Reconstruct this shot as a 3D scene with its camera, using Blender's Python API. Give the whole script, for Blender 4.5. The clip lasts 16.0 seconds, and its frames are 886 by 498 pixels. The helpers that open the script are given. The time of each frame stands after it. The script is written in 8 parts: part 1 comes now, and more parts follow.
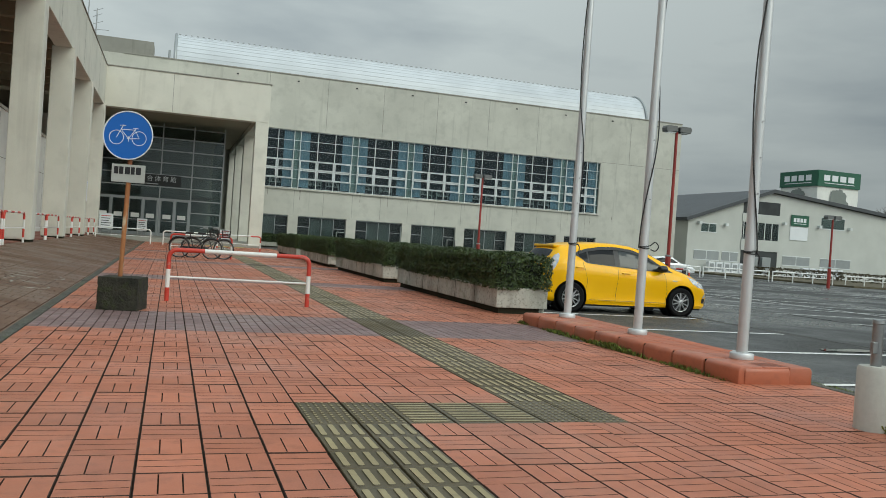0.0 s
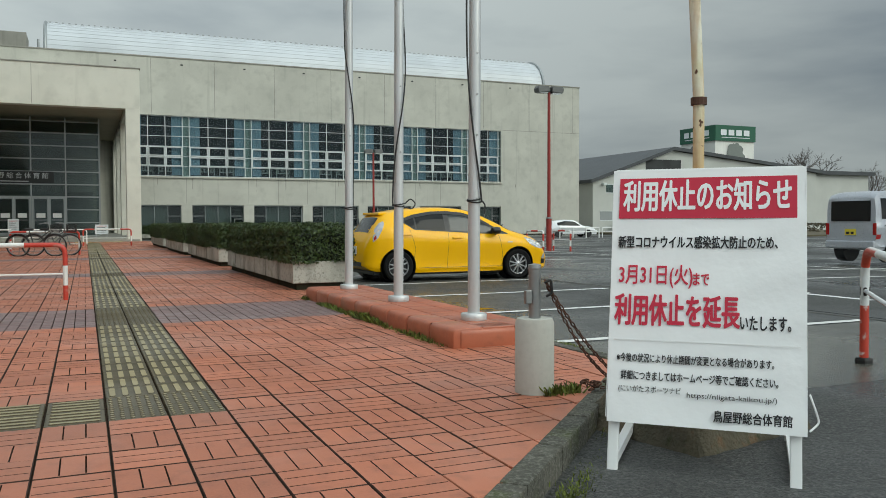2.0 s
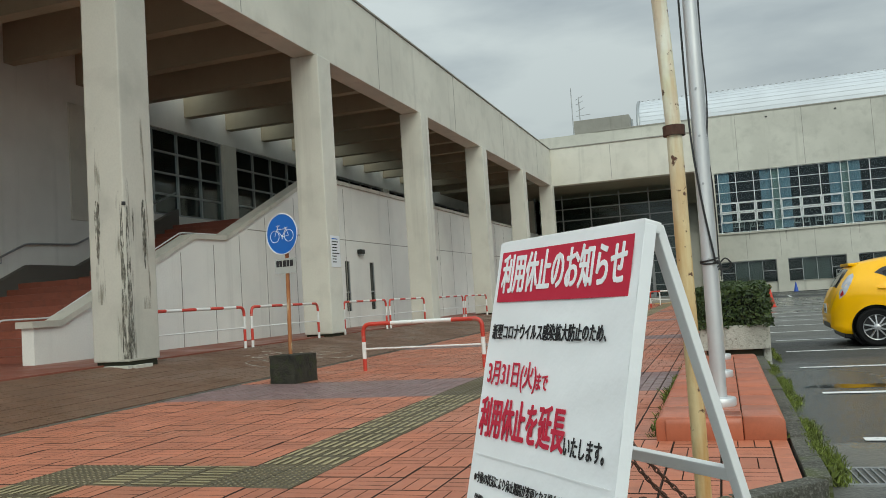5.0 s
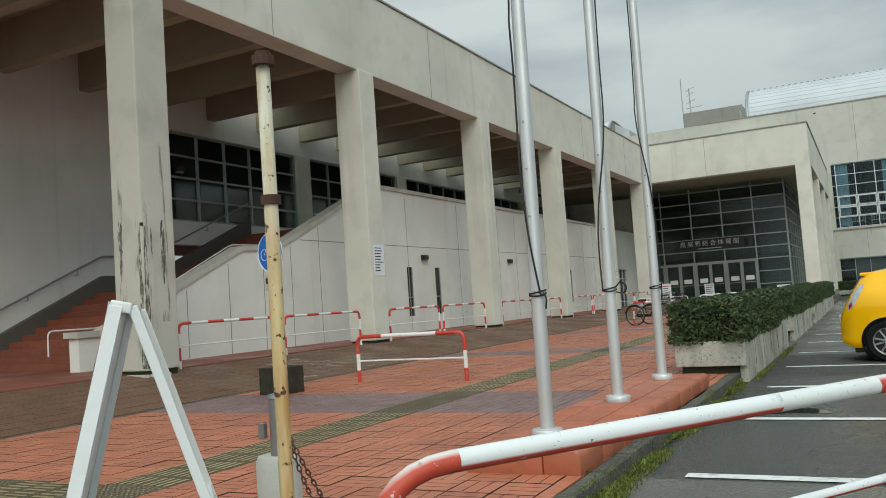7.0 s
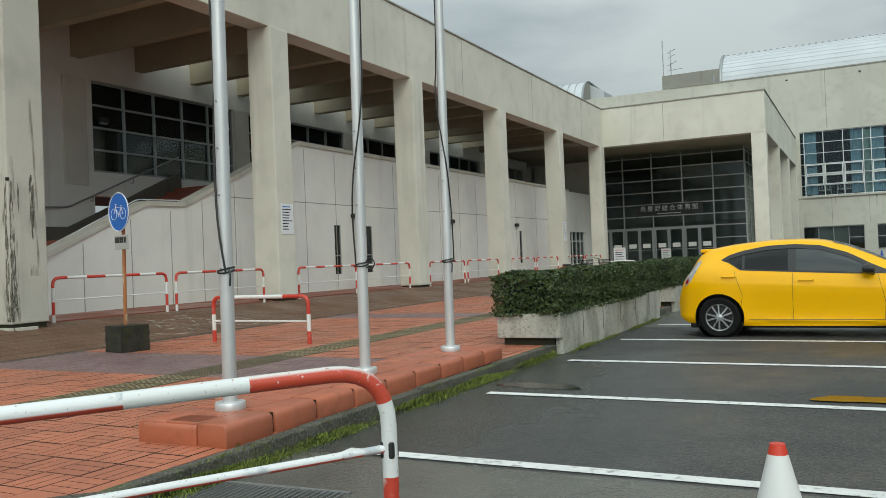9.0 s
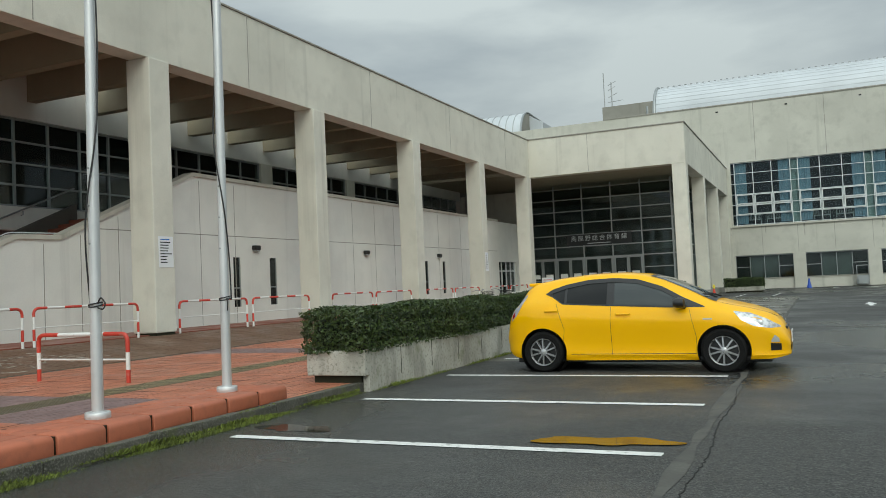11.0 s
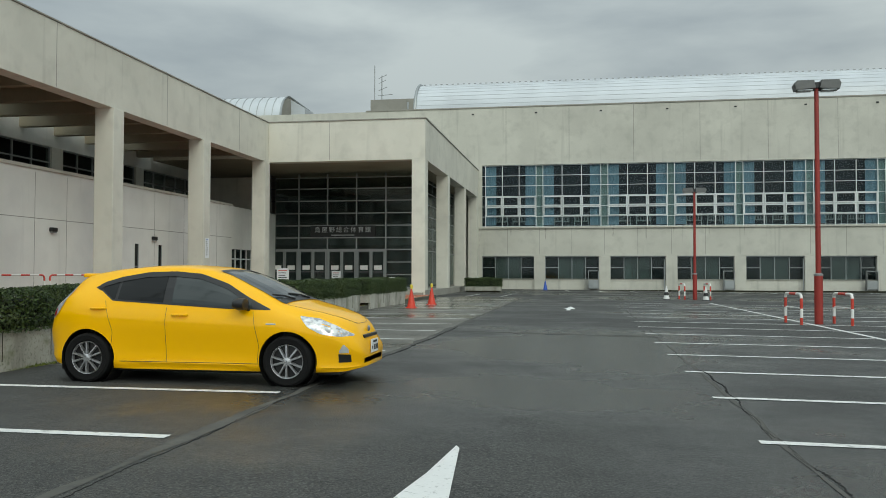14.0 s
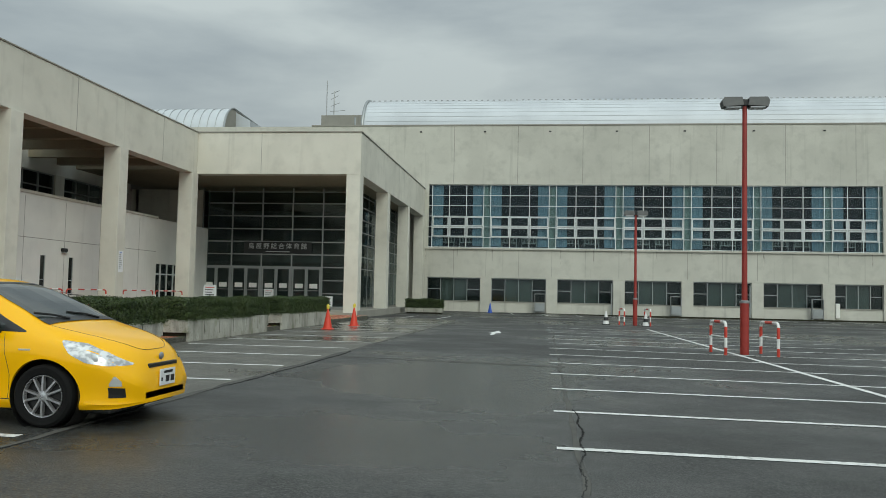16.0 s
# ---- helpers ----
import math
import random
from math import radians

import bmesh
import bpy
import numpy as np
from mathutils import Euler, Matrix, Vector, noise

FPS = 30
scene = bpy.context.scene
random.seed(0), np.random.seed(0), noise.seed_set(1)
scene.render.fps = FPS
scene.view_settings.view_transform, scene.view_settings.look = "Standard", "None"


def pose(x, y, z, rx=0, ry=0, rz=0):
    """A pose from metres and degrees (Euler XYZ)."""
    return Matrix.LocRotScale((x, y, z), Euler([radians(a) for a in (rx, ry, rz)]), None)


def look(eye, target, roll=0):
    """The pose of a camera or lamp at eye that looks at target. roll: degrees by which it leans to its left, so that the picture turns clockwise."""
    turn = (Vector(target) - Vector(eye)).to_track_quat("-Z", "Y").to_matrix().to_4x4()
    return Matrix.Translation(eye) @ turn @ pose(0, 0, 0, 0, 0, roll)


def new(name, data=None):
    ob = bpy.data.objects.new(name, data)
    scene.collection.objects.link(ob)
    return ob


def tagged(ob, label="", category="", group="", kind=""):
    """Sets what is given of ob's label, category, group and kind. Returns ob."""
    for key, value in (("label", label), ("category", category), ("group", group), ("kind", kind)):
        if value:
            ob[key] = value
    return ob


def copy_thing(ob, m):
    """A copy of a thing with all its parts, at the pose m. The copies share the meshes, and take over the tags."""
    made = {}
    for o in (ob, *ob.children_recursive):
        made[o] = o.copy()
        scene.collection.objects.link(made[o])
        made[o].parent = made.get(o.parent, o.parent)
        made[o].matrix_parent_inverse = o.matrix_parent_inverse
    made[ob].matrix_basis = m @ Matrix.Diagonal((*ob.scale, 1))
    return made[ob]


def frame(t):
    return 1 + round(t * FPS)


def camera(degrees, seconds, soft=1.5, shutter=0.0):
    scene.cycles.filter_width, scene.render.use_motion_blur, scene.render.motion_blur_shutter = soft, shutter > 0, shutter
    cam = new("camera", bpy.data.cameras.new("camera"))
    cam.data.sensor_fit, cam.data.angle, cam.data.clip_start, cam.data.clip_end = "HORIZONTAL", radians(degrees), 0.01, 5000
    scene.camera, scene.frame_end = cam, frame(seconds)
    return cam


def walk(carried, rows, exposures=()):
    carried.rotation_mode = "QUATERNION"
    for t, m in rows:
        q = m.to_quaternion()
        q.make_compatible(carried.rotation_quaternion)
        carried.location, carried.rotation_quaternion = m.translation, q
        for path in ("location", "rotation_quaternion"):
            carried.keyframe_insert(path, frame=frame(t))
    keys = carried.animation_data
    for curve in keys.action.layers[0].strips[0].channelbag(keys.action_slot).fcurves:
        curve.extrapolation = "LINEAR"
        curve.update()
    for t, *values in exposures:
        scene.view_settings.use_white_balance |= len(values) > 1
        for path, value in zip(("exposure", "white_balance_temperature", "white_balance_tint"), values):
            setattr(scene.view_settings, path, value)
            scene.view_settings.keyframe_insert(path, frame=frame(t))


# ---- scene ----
cam = camera(56.8, 16.0, 0.9)
PATH = [
    (0, (1.497, 0.399, 1.088), (2.131, 2.296, 1.072), 3.9),
    (0.5, (2.176, 0.507, 1.044), (2.918, 2.365, 1.045), 3.1),
    (1, (2.733, 0.509, 1.013), (3.621, 2.3, 0.975), 1.4),
    (1.5, (3.224, 0.484, 1.021), (4.088, 2.287, 0.968), 0.3),
    (2, (3.728, 0.573, 1.008), (4.528, 2.405, 0.943), -0.2),
    (2.5, (4.253, 0.607, 1.019), (4.627, 2.571, 0.97), -0.9),
    (3, (4.758, 0.629, 0.999), (4.87, 2.626, 1.007), -1.1),
    (3.5, (5.266, 0.628, 0.998), (5.088, 2.62, 1.01), -1.7),
    (4, (5.819, 0.639, 1.012), (5.434, 2.601, 1.052), -2.8),
    (4.5, (6.382, 0.645, 1.035), (5.89, 2.583, 1.079), -3.6),
    (4.9, (6.792, 0.684, 1.045), (6.167, 2.58, 1.157), -3.7),
    (5, (6.905, 0.739, 1.051), (6.268, 2.63, 1.172), -3.7),
    (5.2, (7.132, 0.776, 1.089), (6.467, 2.658, 1.212), -3.7),
    (7.3, (9.343, 1.391, 1.166), (8.418, 3.159, 1.301), -4.0),
    (7.4, (9.465, 1.341, 1.149), (8.547, 3.113, 1.281), -4.0),
    (7.5, (9.572, 1.434, 1.133), (8.656, 3.207, 1.263), -4.2),
    (7.8, (9.884, 1.488, 1.185), (8.961, 3.258, 1.307), -4.1),
    (8, (10.096, 1.565, 1.142), (9.154, 3.326, 1.25), -3.9),
    (8.2, (10.322, 1.743, 1.163), (9.367, 3.5, 1.208), -3.5),
    (10.3, (12.315, 2.75, 1.238), (11.467, 4.562, 1.269), -1.9),
    (10.5, (12.54, 2.846, 1.194), (11.725, 4.671, 1.276), -2.1),
    (10.6, (12.604, 2.891, 1.202), (11.804, 4.722, 1.284), -2.0),
    (11, (12.894, 3.307, 1.226), (12.067, 5.126, 1.316), -2.6),
    (11.5, (13.281, 3.641, 1.222), (12.601, 5.52, 1.299), -2.2),
    (12, (13.643, 4.108, 1.228), (13.186, 6.05, 1.362), -2.2),
    (12.5, (13.997, 4.551, 1.206), (13.694, 6.524, 1.323), -2.2),
    (13, (14.325, 5.021, 1.206), (14.005, 6.992, 1.321), -2.5),
    (13.5, (14.67, 5.389, 1.194), (14.349, 7.362, 1.249), -0.3),
    (14, (15.069, 5.872, 1.222), (14.736, 7.844, 1.279), 0.1),
    (14.5, (15.41, 6.279, 1.206), (15.159, 8.262, 1.259), 1.8),
    (15, (15.787, 6.822, 1.219), (15.511, 8.801, 1.287), 1.7),
    (15.5, (16.022, 7.297, 1.197), (15.703, 9.27, 1.28), 1.6),
    (16, (16.368, 7.736, 1.224), (16.121, 9.718, 1.333), 1.2),
]
walk(cam, [(t, look(eye, target, roll)) for t, eye, target, roll in PATH], [(t, e, 6500, -2) for t, e in ((0, -0.33), (1.5, -0.34), (4, -0.33), (5, -0.27), (7.5, -0.25), (10.5, -0.22), (11.5, -0.31), (13, -0.46), (13.5, -0.38), (14.5, -0.36), (16, -0.40))])

# ---------------------------------------------------------------- world and sun
world = bpy.data.worlds.new("overcast_sky")
scene.world = world
world.use_nodes = True
wt = world.node_tree
wt.nodes.clear()
w_out = wt.nodes.new("ShaderNodeOutputWorld")
w_bg = wt.nodes.new("ShaderNodeBackground")
w_sky = wt.nodes.new("ShaderNodeTexSky")
w_sky.sky_type = "NISHITA"
w_sky.sun_disc = False
w_sky.sun_elevation = radians(35)
w_sky.sun_rotation = radians(150)
w_sky.air_density, w_sky.dust_density, w_sky.ozone_density = 1.0, 2.0, 1.0
w_co = wt.nodes.new("ShaderNodeTexCoord")
w_map = wt.nodes.new("ShaderNodeMapping")
w_map.inputs["Scale"].default_value = (1.0, 1.0, 3.8)
w_n1 = wt.nodes.new("ShaderNodeTexNoise")
w_n1.inputs["Scale"].default_value = 1.5
w_n1.inputs["Detail"].default_value = 7.0
w_n1.inputs["Roughness"].default_value = 0.5
w_n1.inputs["Distortion"].default_value = 0.15
w_ramp = wt.nodes.new("ShaderNodeValToRGB")
w_ramp.color_ramp.elements[0].position = 0.38
w_ramp.color_ramp.elements[0].color = (2.6, 2.92, 3.5, 1)
w_ramp.color_ramp.elements[1].position = 0.62
w_ramp.color_ramp.elements[1].color = (6.0, 6.25, 6.6, 1)
w_mix = wt.nodes.new("ShaderNodeMix")
w_mix.data_type = "RGBA"
w_mix.inputs["Factor"].default_value = 0.94
wt.links.new(w_co.outputs["Generated"], w_map.inputs["Vector"])
wt.links.new(w_map.outputs["Vector"], w_n1.inputs["Vector"])
wt.links.new(w_n1.outputs["Fac"], w_ramp.inputs["Fac"])
wt.links.new(w_sky.outputs["Color"], w_mix.inputs["A"])
wt.links.new(w_ramp.outputs["Color"], w_mix.inputs["B"])
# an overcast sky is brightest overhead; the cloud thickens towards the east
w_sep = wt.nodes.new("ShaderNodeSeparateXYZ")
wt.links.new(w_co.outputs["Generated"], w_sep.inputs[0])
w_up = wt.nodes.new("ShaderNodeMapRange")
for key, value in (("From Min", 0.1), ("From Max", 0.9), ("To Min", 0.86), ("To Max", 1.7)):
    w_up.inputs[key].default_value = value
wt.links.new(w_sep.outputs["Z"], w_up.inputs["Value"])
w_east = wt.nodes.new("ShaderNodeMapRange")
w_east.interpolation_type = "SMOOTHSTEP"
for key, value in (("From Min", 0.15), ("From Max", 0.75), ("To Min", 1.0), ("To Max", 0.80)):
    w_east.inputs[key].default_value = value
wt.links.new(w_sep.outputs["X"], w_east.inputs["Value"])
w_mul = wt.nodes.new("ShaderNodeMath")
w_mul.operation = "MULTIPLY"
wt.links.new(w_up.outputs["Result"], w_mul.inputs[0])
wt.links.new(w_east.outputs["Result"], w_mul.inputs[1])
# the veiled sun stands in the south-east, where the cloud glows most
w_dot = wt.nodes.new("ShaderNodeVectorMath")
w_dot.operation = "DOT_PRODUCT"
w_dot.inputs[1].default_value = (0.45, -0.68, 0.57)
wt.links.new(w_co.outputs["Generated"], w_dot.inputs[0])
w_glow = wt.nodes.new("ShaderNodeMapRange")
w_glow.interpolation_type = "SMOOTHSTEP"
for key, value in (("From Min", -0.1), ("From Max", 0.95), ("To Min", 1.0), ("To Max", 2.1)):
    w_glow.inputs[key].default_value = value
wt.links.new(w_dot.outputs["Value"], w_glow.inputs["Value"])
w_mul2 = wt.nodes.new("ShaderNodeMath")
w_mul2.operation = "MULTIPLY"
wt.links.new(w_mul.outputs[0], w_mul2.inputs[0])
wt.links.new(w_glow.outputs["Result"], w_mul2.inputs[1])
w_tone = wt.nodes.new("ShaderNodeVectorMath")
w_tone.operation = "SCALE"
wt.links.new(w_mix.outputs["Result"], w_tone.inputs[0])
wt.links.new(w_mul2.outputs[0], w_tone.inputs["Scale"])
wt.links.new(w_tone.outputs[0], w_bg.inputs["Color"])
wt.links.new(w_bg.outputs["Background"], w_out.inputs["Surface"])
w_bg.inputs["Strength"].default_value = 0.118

sun = new("sun", bpy.data.lights.new("sun", "SUN"))
sun.data.energy = 1.15
sun.data.angle = radians(35)
sun.data.color = (1.0, 0.95, 0.87)
sun.matrix_world = look((24, -36, 30), (0, 0, 0))


# ---------------------------------------------------------------- materials
def node(tree, kind, **inputs):
    n = tree.nodes.new(kind)
    for key, value in inputs.items():
        n.inputs[key.replace("_", " ")].default_value = value
    return n


def base_material(name, rough=0.6, metal=0.0):
    m = bpy.data.materials.new(name)
    m.use_nodes = True
    t = m.node_tree
    b = t.nodes["Principled BSDF"]
    b.inputs["Roughness"].default_value = rough
    b.inputs["Metallic"].default_value = metal
    return m, t, b


def world_coords(t, scale=(1, 1, 1)):
    g = t.nodes.new("ShaderNodeNewGeometry")
    mp = t.nodes.new("ShaderNodeMapping")
    mp.inputs["Scale"].default_value = scale
    t.links.new(g.outputs["Position"], mp.inputs["Vector"])
    return mp.outputs["Vector"]


def noise_fac(t, vec, scale, detail=4.0, lo=0.35, hi=0.65, rough=0.55):
    n = node(t, "ShaderNodeTexNoise", Scale=scale, Detail=detail, Roughness=rough)
    t.links.new(vec, n.inputs["Vector"])
    r = t.nodes.new("ShaderNodeMapRange")
    r.inputs["From Min"].default_value, r.inputs["From Max"].default_value = lo, hi
    t.links.new(n.outputs["Fac"], r.inputs["Value"])
    return r.outputs["Result"]


def blend(t, fac, a, b, amount=1.0, mode="MIX"):
    """a and b are colours or sockets; fac is a socket or a number."""
    mx = t.nodes.new("ShaderNodeMix")
    mx.data_type, mx.blend_type = "RGBA", mode
    for key, v in (("A", a), ("B", b)):
        if isinstance(v, tuple):
            mx.inputs[key].default_value = (*v[:3], 1)
        else:
            t.links.new(v, mx.inputs[key])
    if isinstance(fac, (int, float)):
        mx.inputs["Factor"].default_value = fac
    elif amount == 1.0:
        t.links.new(fac, mx.inputs["Factor"])
    else:
        k = t.nodes.new("ShaderNodeMath")
        k.operation = "MULTIPLY"
        k.inputs[1].default_value = amount
        t.links.new(fac, k.inputs[0])
        t.links.new(k.outputs[0], mx.inputs["Factor"])
    return mx.outputs["Result"]


def add_bump(t, b, height, strength=0.2, dist=0.01):
    bp = node(t, "ShaderNodeBump", Strength=strength, Distance=dist)
    t.links.new(height, bp.inputs["Height"])
    t.links.new(bp.outputs["Normal"], b.inputs["Normal"])


def spread(t, fac, b, lo, hi):
    r = t.nodes.new("ShaderNodeMapRange")
    r.inputs["To Min"].default_value, r.inputs["To Max"].default_value = lo, hi
    t.links.new(fac, r.inputs["Value"])
    t.links.new(r.outputs["Result"], b.inputs["Roughness"])


def surface(name, col, rough=0.6, metal=0.0, vary=0.25, big=0.6, fine=40.0, bump=0.1, bdist=0.004, dark=None, dark_amt=0.5, dark_scale=2.0, dark_lo=0.5, dark_hi=0.75, random_amt=0.0, island=False):
    """Painted or plain surface: two scales of variation, optional dirt, fine relief."""
    m, t, b = base_material(name, rough, metal)
    v = world_coords(t)
    c1 = tuple(x * (1 - vary) for x in col)
    c2 = tuple(min(1, x * (1 + vary * 0.6)) for x in col)
    out = blend(t, noise_fac(t, v, big, 5), c1, c2)
    out = blend(t, noise_fac(t, v, fine, 3), out, col, 0.5)
    if random_amt:
        if island:
            g = t.nodes.new("ShaderNodeNewGeometry")
            rnd = g.outputs["Random Per Island"]
        else:
            rnd = t.nodes.new("ShaderNodeObjectInfo").outputs["Random"]
        hv = t.nodes.new("ShaderNodeHueSaturation")
        r = t.nodes.new("ShaderNodeMapRange")
        r.inputs["To Min"].default_value, r.inputs["To Max"].default_value = 1 - random_amt, 1 + random_amt
        t.links.new(rnd, r.inputs["Value"])
        t.links.new(r.outputs["Result"], hv.inputs["Value"])
        t.links.new(out, hv.inputs["Color"])
        out = hv.outputs["Color"]
    if dark:
        out = blend(t, noise_fac(t, v, dark_scale, 6, dark_lo, dark_hi), out, dark, dark_amt)
    t.links.new(out, b.inputs["Base Color"])
    nf = noise_fac(t, v, fine, 4, 0.2, 0.8)
    spread(t, nf, b, max(0.02, rough - 0.08), min(1, rough + 0.08))
    if bump:
        add_bump(t, b, nf, bump, bdist)
    return m


def concrete(name, col, streak=0.5, stain=(0.10, 0.095, 0.08), rough=0.85, patch=0.35):
    """Cast and painted concrete with rain streaks and cloudy patches."""
    m, t, b = base_material(name, rough)
    v = world_coords(t)
    out = blend(t, noise_fac(t, v, 0.35, 6, 0.3, 0.7), tuple(x * 0.86 for x in col), tuple(min(1, x * 1.06) for x in col))
    out = blend(t, noise_fac(t, v, 1.3, 6, 0.5, 0.78), out, tuple(x * 0.62 for x in col), patch)
    vs = world_coords(t, (2.6, 2.6, 0.12))
    out = blend(t, noise_fac(t, vs, 1.0, 6, 0.58, 0.85), out, stain, streak)
    out = blend(t, noise_fac(t, v, 30, 3, 0.4, 0.75), out, tuple(x * 0.75 for x in col), 0.3)
    t.links.new(out, b.inputs["Base Color"])
    f = noise_fac(t, v, 45, 4, 0.2, 0.8)
    add_bump(t, b, f, 0.18, 0.006)
    return m


def brick_like(name, col, dark, random_amt=0.16, rough=0.55, island=False):
    m, t, b = base_material(name, rough)
    v = world_coords(t)
    if island:
        rnd = t.nodes.new("ShaderNodeNewGeometry").outputs["Random Per Island"]
    else:
        rnd = t.nodes.new("ShaderNodeObjectInfo").outputs["Random"]
    out = blend(t, rnd, tuple(x * (1 - random_amt) for x in col), tuple(x * (1 + random_amt) for x in col))
    out = blend(t, noise_fac(t, v, 1.1, 5, 0.45, 0.75), out, dark, 0.35)
    out = blend(t, noise_fac(t, v, 9.0, 5, 0.50, 0.74), out, dark, 0.5)
    out = blend(t, noise_fac(t, v, 90, 3, 0.35, 0.7), out, tuple(min(1, x * 1.15) for x in col), 0.35)
    t.links.new(out, b.inputs["Base Color"])
    wet = noise_fac(t, v, 0.7, 4, 0.4, 0.65)
    spread(t, wet, b, rough - 0.17, rough + 0.2)
    add_bump(t, b, noise_fac(t, v, 120, 3, 0.2, 0.8), 0.15, 0.003)
    return m


def asphalt(name, col, light, wet_lo=0.22, wet_hi=0.75, grain=1.0):
    m, t, b = base_material(name, 0.6)
    v = world_coords(t)
    out = blend(t, noise_fac(t, v, 0.22, 6, 0.35, 0.7), col, light)
    out = blend(t, noise_fac(t, v, 1.6, 6, 0.5, 0.75), out, tuple(x * 0.55 for x in col), 0.6)
    out = blend(t, noise_fac(t, v, 0.42, 5, 0.50, 0.56), out, tuple(x * 0.62 for x in col), 0.55)
    out = blend(t, noise_fac(t, v, 160, 2, 0.5, 0.72), out, tuple(min(1, x * 3.0) for x in light), 0.35)
    out = blend(t, noise_fac(t, v, 60, 2, 0.50, 0.58), out, tuple(x * 2.9 for x in light), 0.65 * grain)
    out = blend(t, noise_fac(t, v, 75, 2, 0.52, 0.60), out, tuple(x * 0.25 for x in col), 0.8 * grain)
    out = blend(t, noise_fac(t, v, 34, 3, 0.52, 0.62), out, tuple(x * 2.0 for x in light), 0.4 * grain)
    out = blend(t, noise_fac(t, v, 30, 3, 0.54, 0.64), out, tuple(x * 0.3 for x in col), 0.55 * grain)
    t.links.new(out, b.inputs["Base Color"])
    wet = noise_fac(t, v, 0.16, 5, 0.42, 0.58)
    spread(t, wet, b, wet_lo, wet_hi)
    add_bump(t, b, noise_fac(t, v, 48, 3, 0.3, 0.7), 0.2 + 0.5 * grain, 0.006)
    return m


def glass(name, tint=(0.8, 0.9, 0.9), alpha=0.35, dark=(0.015, 0.02, 0.02), rough=0.03, spec=0.28):
    """Window glass: partly clear, with a sharp reflection."""
    m, t, b = base_material(name, rough)
    b.inputs["Base Color"].default_value = (*dark, 1)
    b.inputs["IOR"].default_value = 1.5
    b.inputs["Specular IOR Level"].default_value = spec
    b.inputs["Transmission Weight"].default_value = 0.0
    tr = t.nodes.new("ShaderNodeBsdfTransparent")
    tr.inputs["Color"].default_value = (*tint, 1)
    mx = t.nodes.new("ShaderNodeMixShader")
    mx.inputs["Fac"].default_value = 1 - alpha
    t.links.new(tr.outputs[0], mx.inputs[1])
    t.links.new(b.outputs[0], mx.inputs[2])
    t.links.new(mx.outputs[0], t.nodes["Material Output"].inputs["Surface"])
    return m


CONC = concrete("painted_concrete", (0.66, 0.645, 0.56), 0.36, patch=0.45)
CONC_HALL = concrete("grey_painted_hall_concrete", (0.555, 0.545, 0.475), 0.45, patch=0.55)
CONC_LOW = concrete("light_painted_concrete", (0.79, 0.785, 0.73), 0.22, patch=0.2)
CONC_DIRTY = concrete("weathered_concrete", (0.54, 0.52, 0.45), 0.6, stain=(0.07, 0.07, 0.055), patch=0.7)
CONC_RAW = concrete("raw_concrete", (0.30, 0.29, 0.25), 0.4, patch=0.4)
# near-black concrete of column feet, hall strip, planter bases and joints
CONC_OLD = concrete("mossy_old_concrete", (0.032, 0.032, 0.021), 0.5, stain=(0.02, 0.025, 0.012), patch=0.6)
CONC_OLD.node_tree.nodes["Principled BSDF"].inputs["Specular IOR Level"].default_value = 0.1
DARKPANE = surface("near_black_window_pane", (0.012, 0.014, 0.014), 0.15, vary=0.2, bump=0.0)
KERB, kt, kb_ = base_material("mossy_kerb_concrete", 0.9)
kv = world_coords(kt)
ko = blend(kt, noise_fac(kt, kv, 1.6, 6, 0.3, 0.7), (0.040, 0.040, 0.031), (0.105, 0.10, 0.080))
ko = blend(kt, noise_fac(kt, kv, 7.0, 6, 0.48, 0.66), ko, (0.045, 0.045, 0.032), 0.8)
ko = blend(kt, noise_fac(kt, kv, 3.0, 6, 0.55, 0.68), ko, (0.075, 0.09, 0.02), 0.8)
ko = blend(kt, noise_fac(kt, kv, 60, 3, 0.5, 0.65), ko, (0.30, 0.29, 0.25), 0.35)
kt.links.new(ko, kb_.inputs["Base Color"])
add_bump(kt, kb_, noise_fac(kt, kv, 30, 5, 0.3, 0.7), 0.8, 0.01)
# same concrete, toned down brown: the shade under the roofs is in its colour
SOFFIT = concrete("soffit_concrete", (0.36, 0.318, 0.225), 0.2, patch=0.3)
BRICK = brick_like("red_paving_brick", (0.435, 0.150, 0.082), (0.165, 0.062, 0.040))
BRICK_FAR = brick_like("red_paving_brick_field", (0.435, 0.150, 0.082), (0.165, 0.062, 0.040), island=True)
BRICK_DARK = brick_like("purple_paving_tile", (0.20, 0.128, 0.122), (0.075, 0.048, 0.042), island=True)
BRICK_EDGE = brick_like("red_edging_brick", (0.41, 0.125, 0.065), (0.19, 0.07, 0.042), 0.10)
BROWN_ROAD = brick_like("brown_worn_paving", (0.150, 0.080, 0.046), (0.060, 0.040, 0.026), 0.05, island=True)
JOINT = surface("dark_joint_mortar", (0.034, 0.022, 0.014), 0.95, vary=0.4, big=2.0, dark=(0.018, 0.024, 0.007), dark_amt=0.6, dark_scale=1.2)
JOINT.node_tree.nodes["Principled BSDF"].inputs["Specular IOR Level"].default_value = 0.1
# dirt of grooves and block sides, darkened further to paint their deep shade
GROOVE = surface("brown_groove_dirt", (0.050, 0.025, 0.017), 0.95, vary=0.4, big=3.0)
TACTILE = brick_like("olive_tactile_tile", (0.088, 0.068, 0.034), (0.045, 0.038, 0.02), 0.12)
TACTILE_BAR = brick_like("pale_olive_tactile_ridge", (0.32, 0.262, 0.140), (0.13, 0.105, 0.06), 0.12)
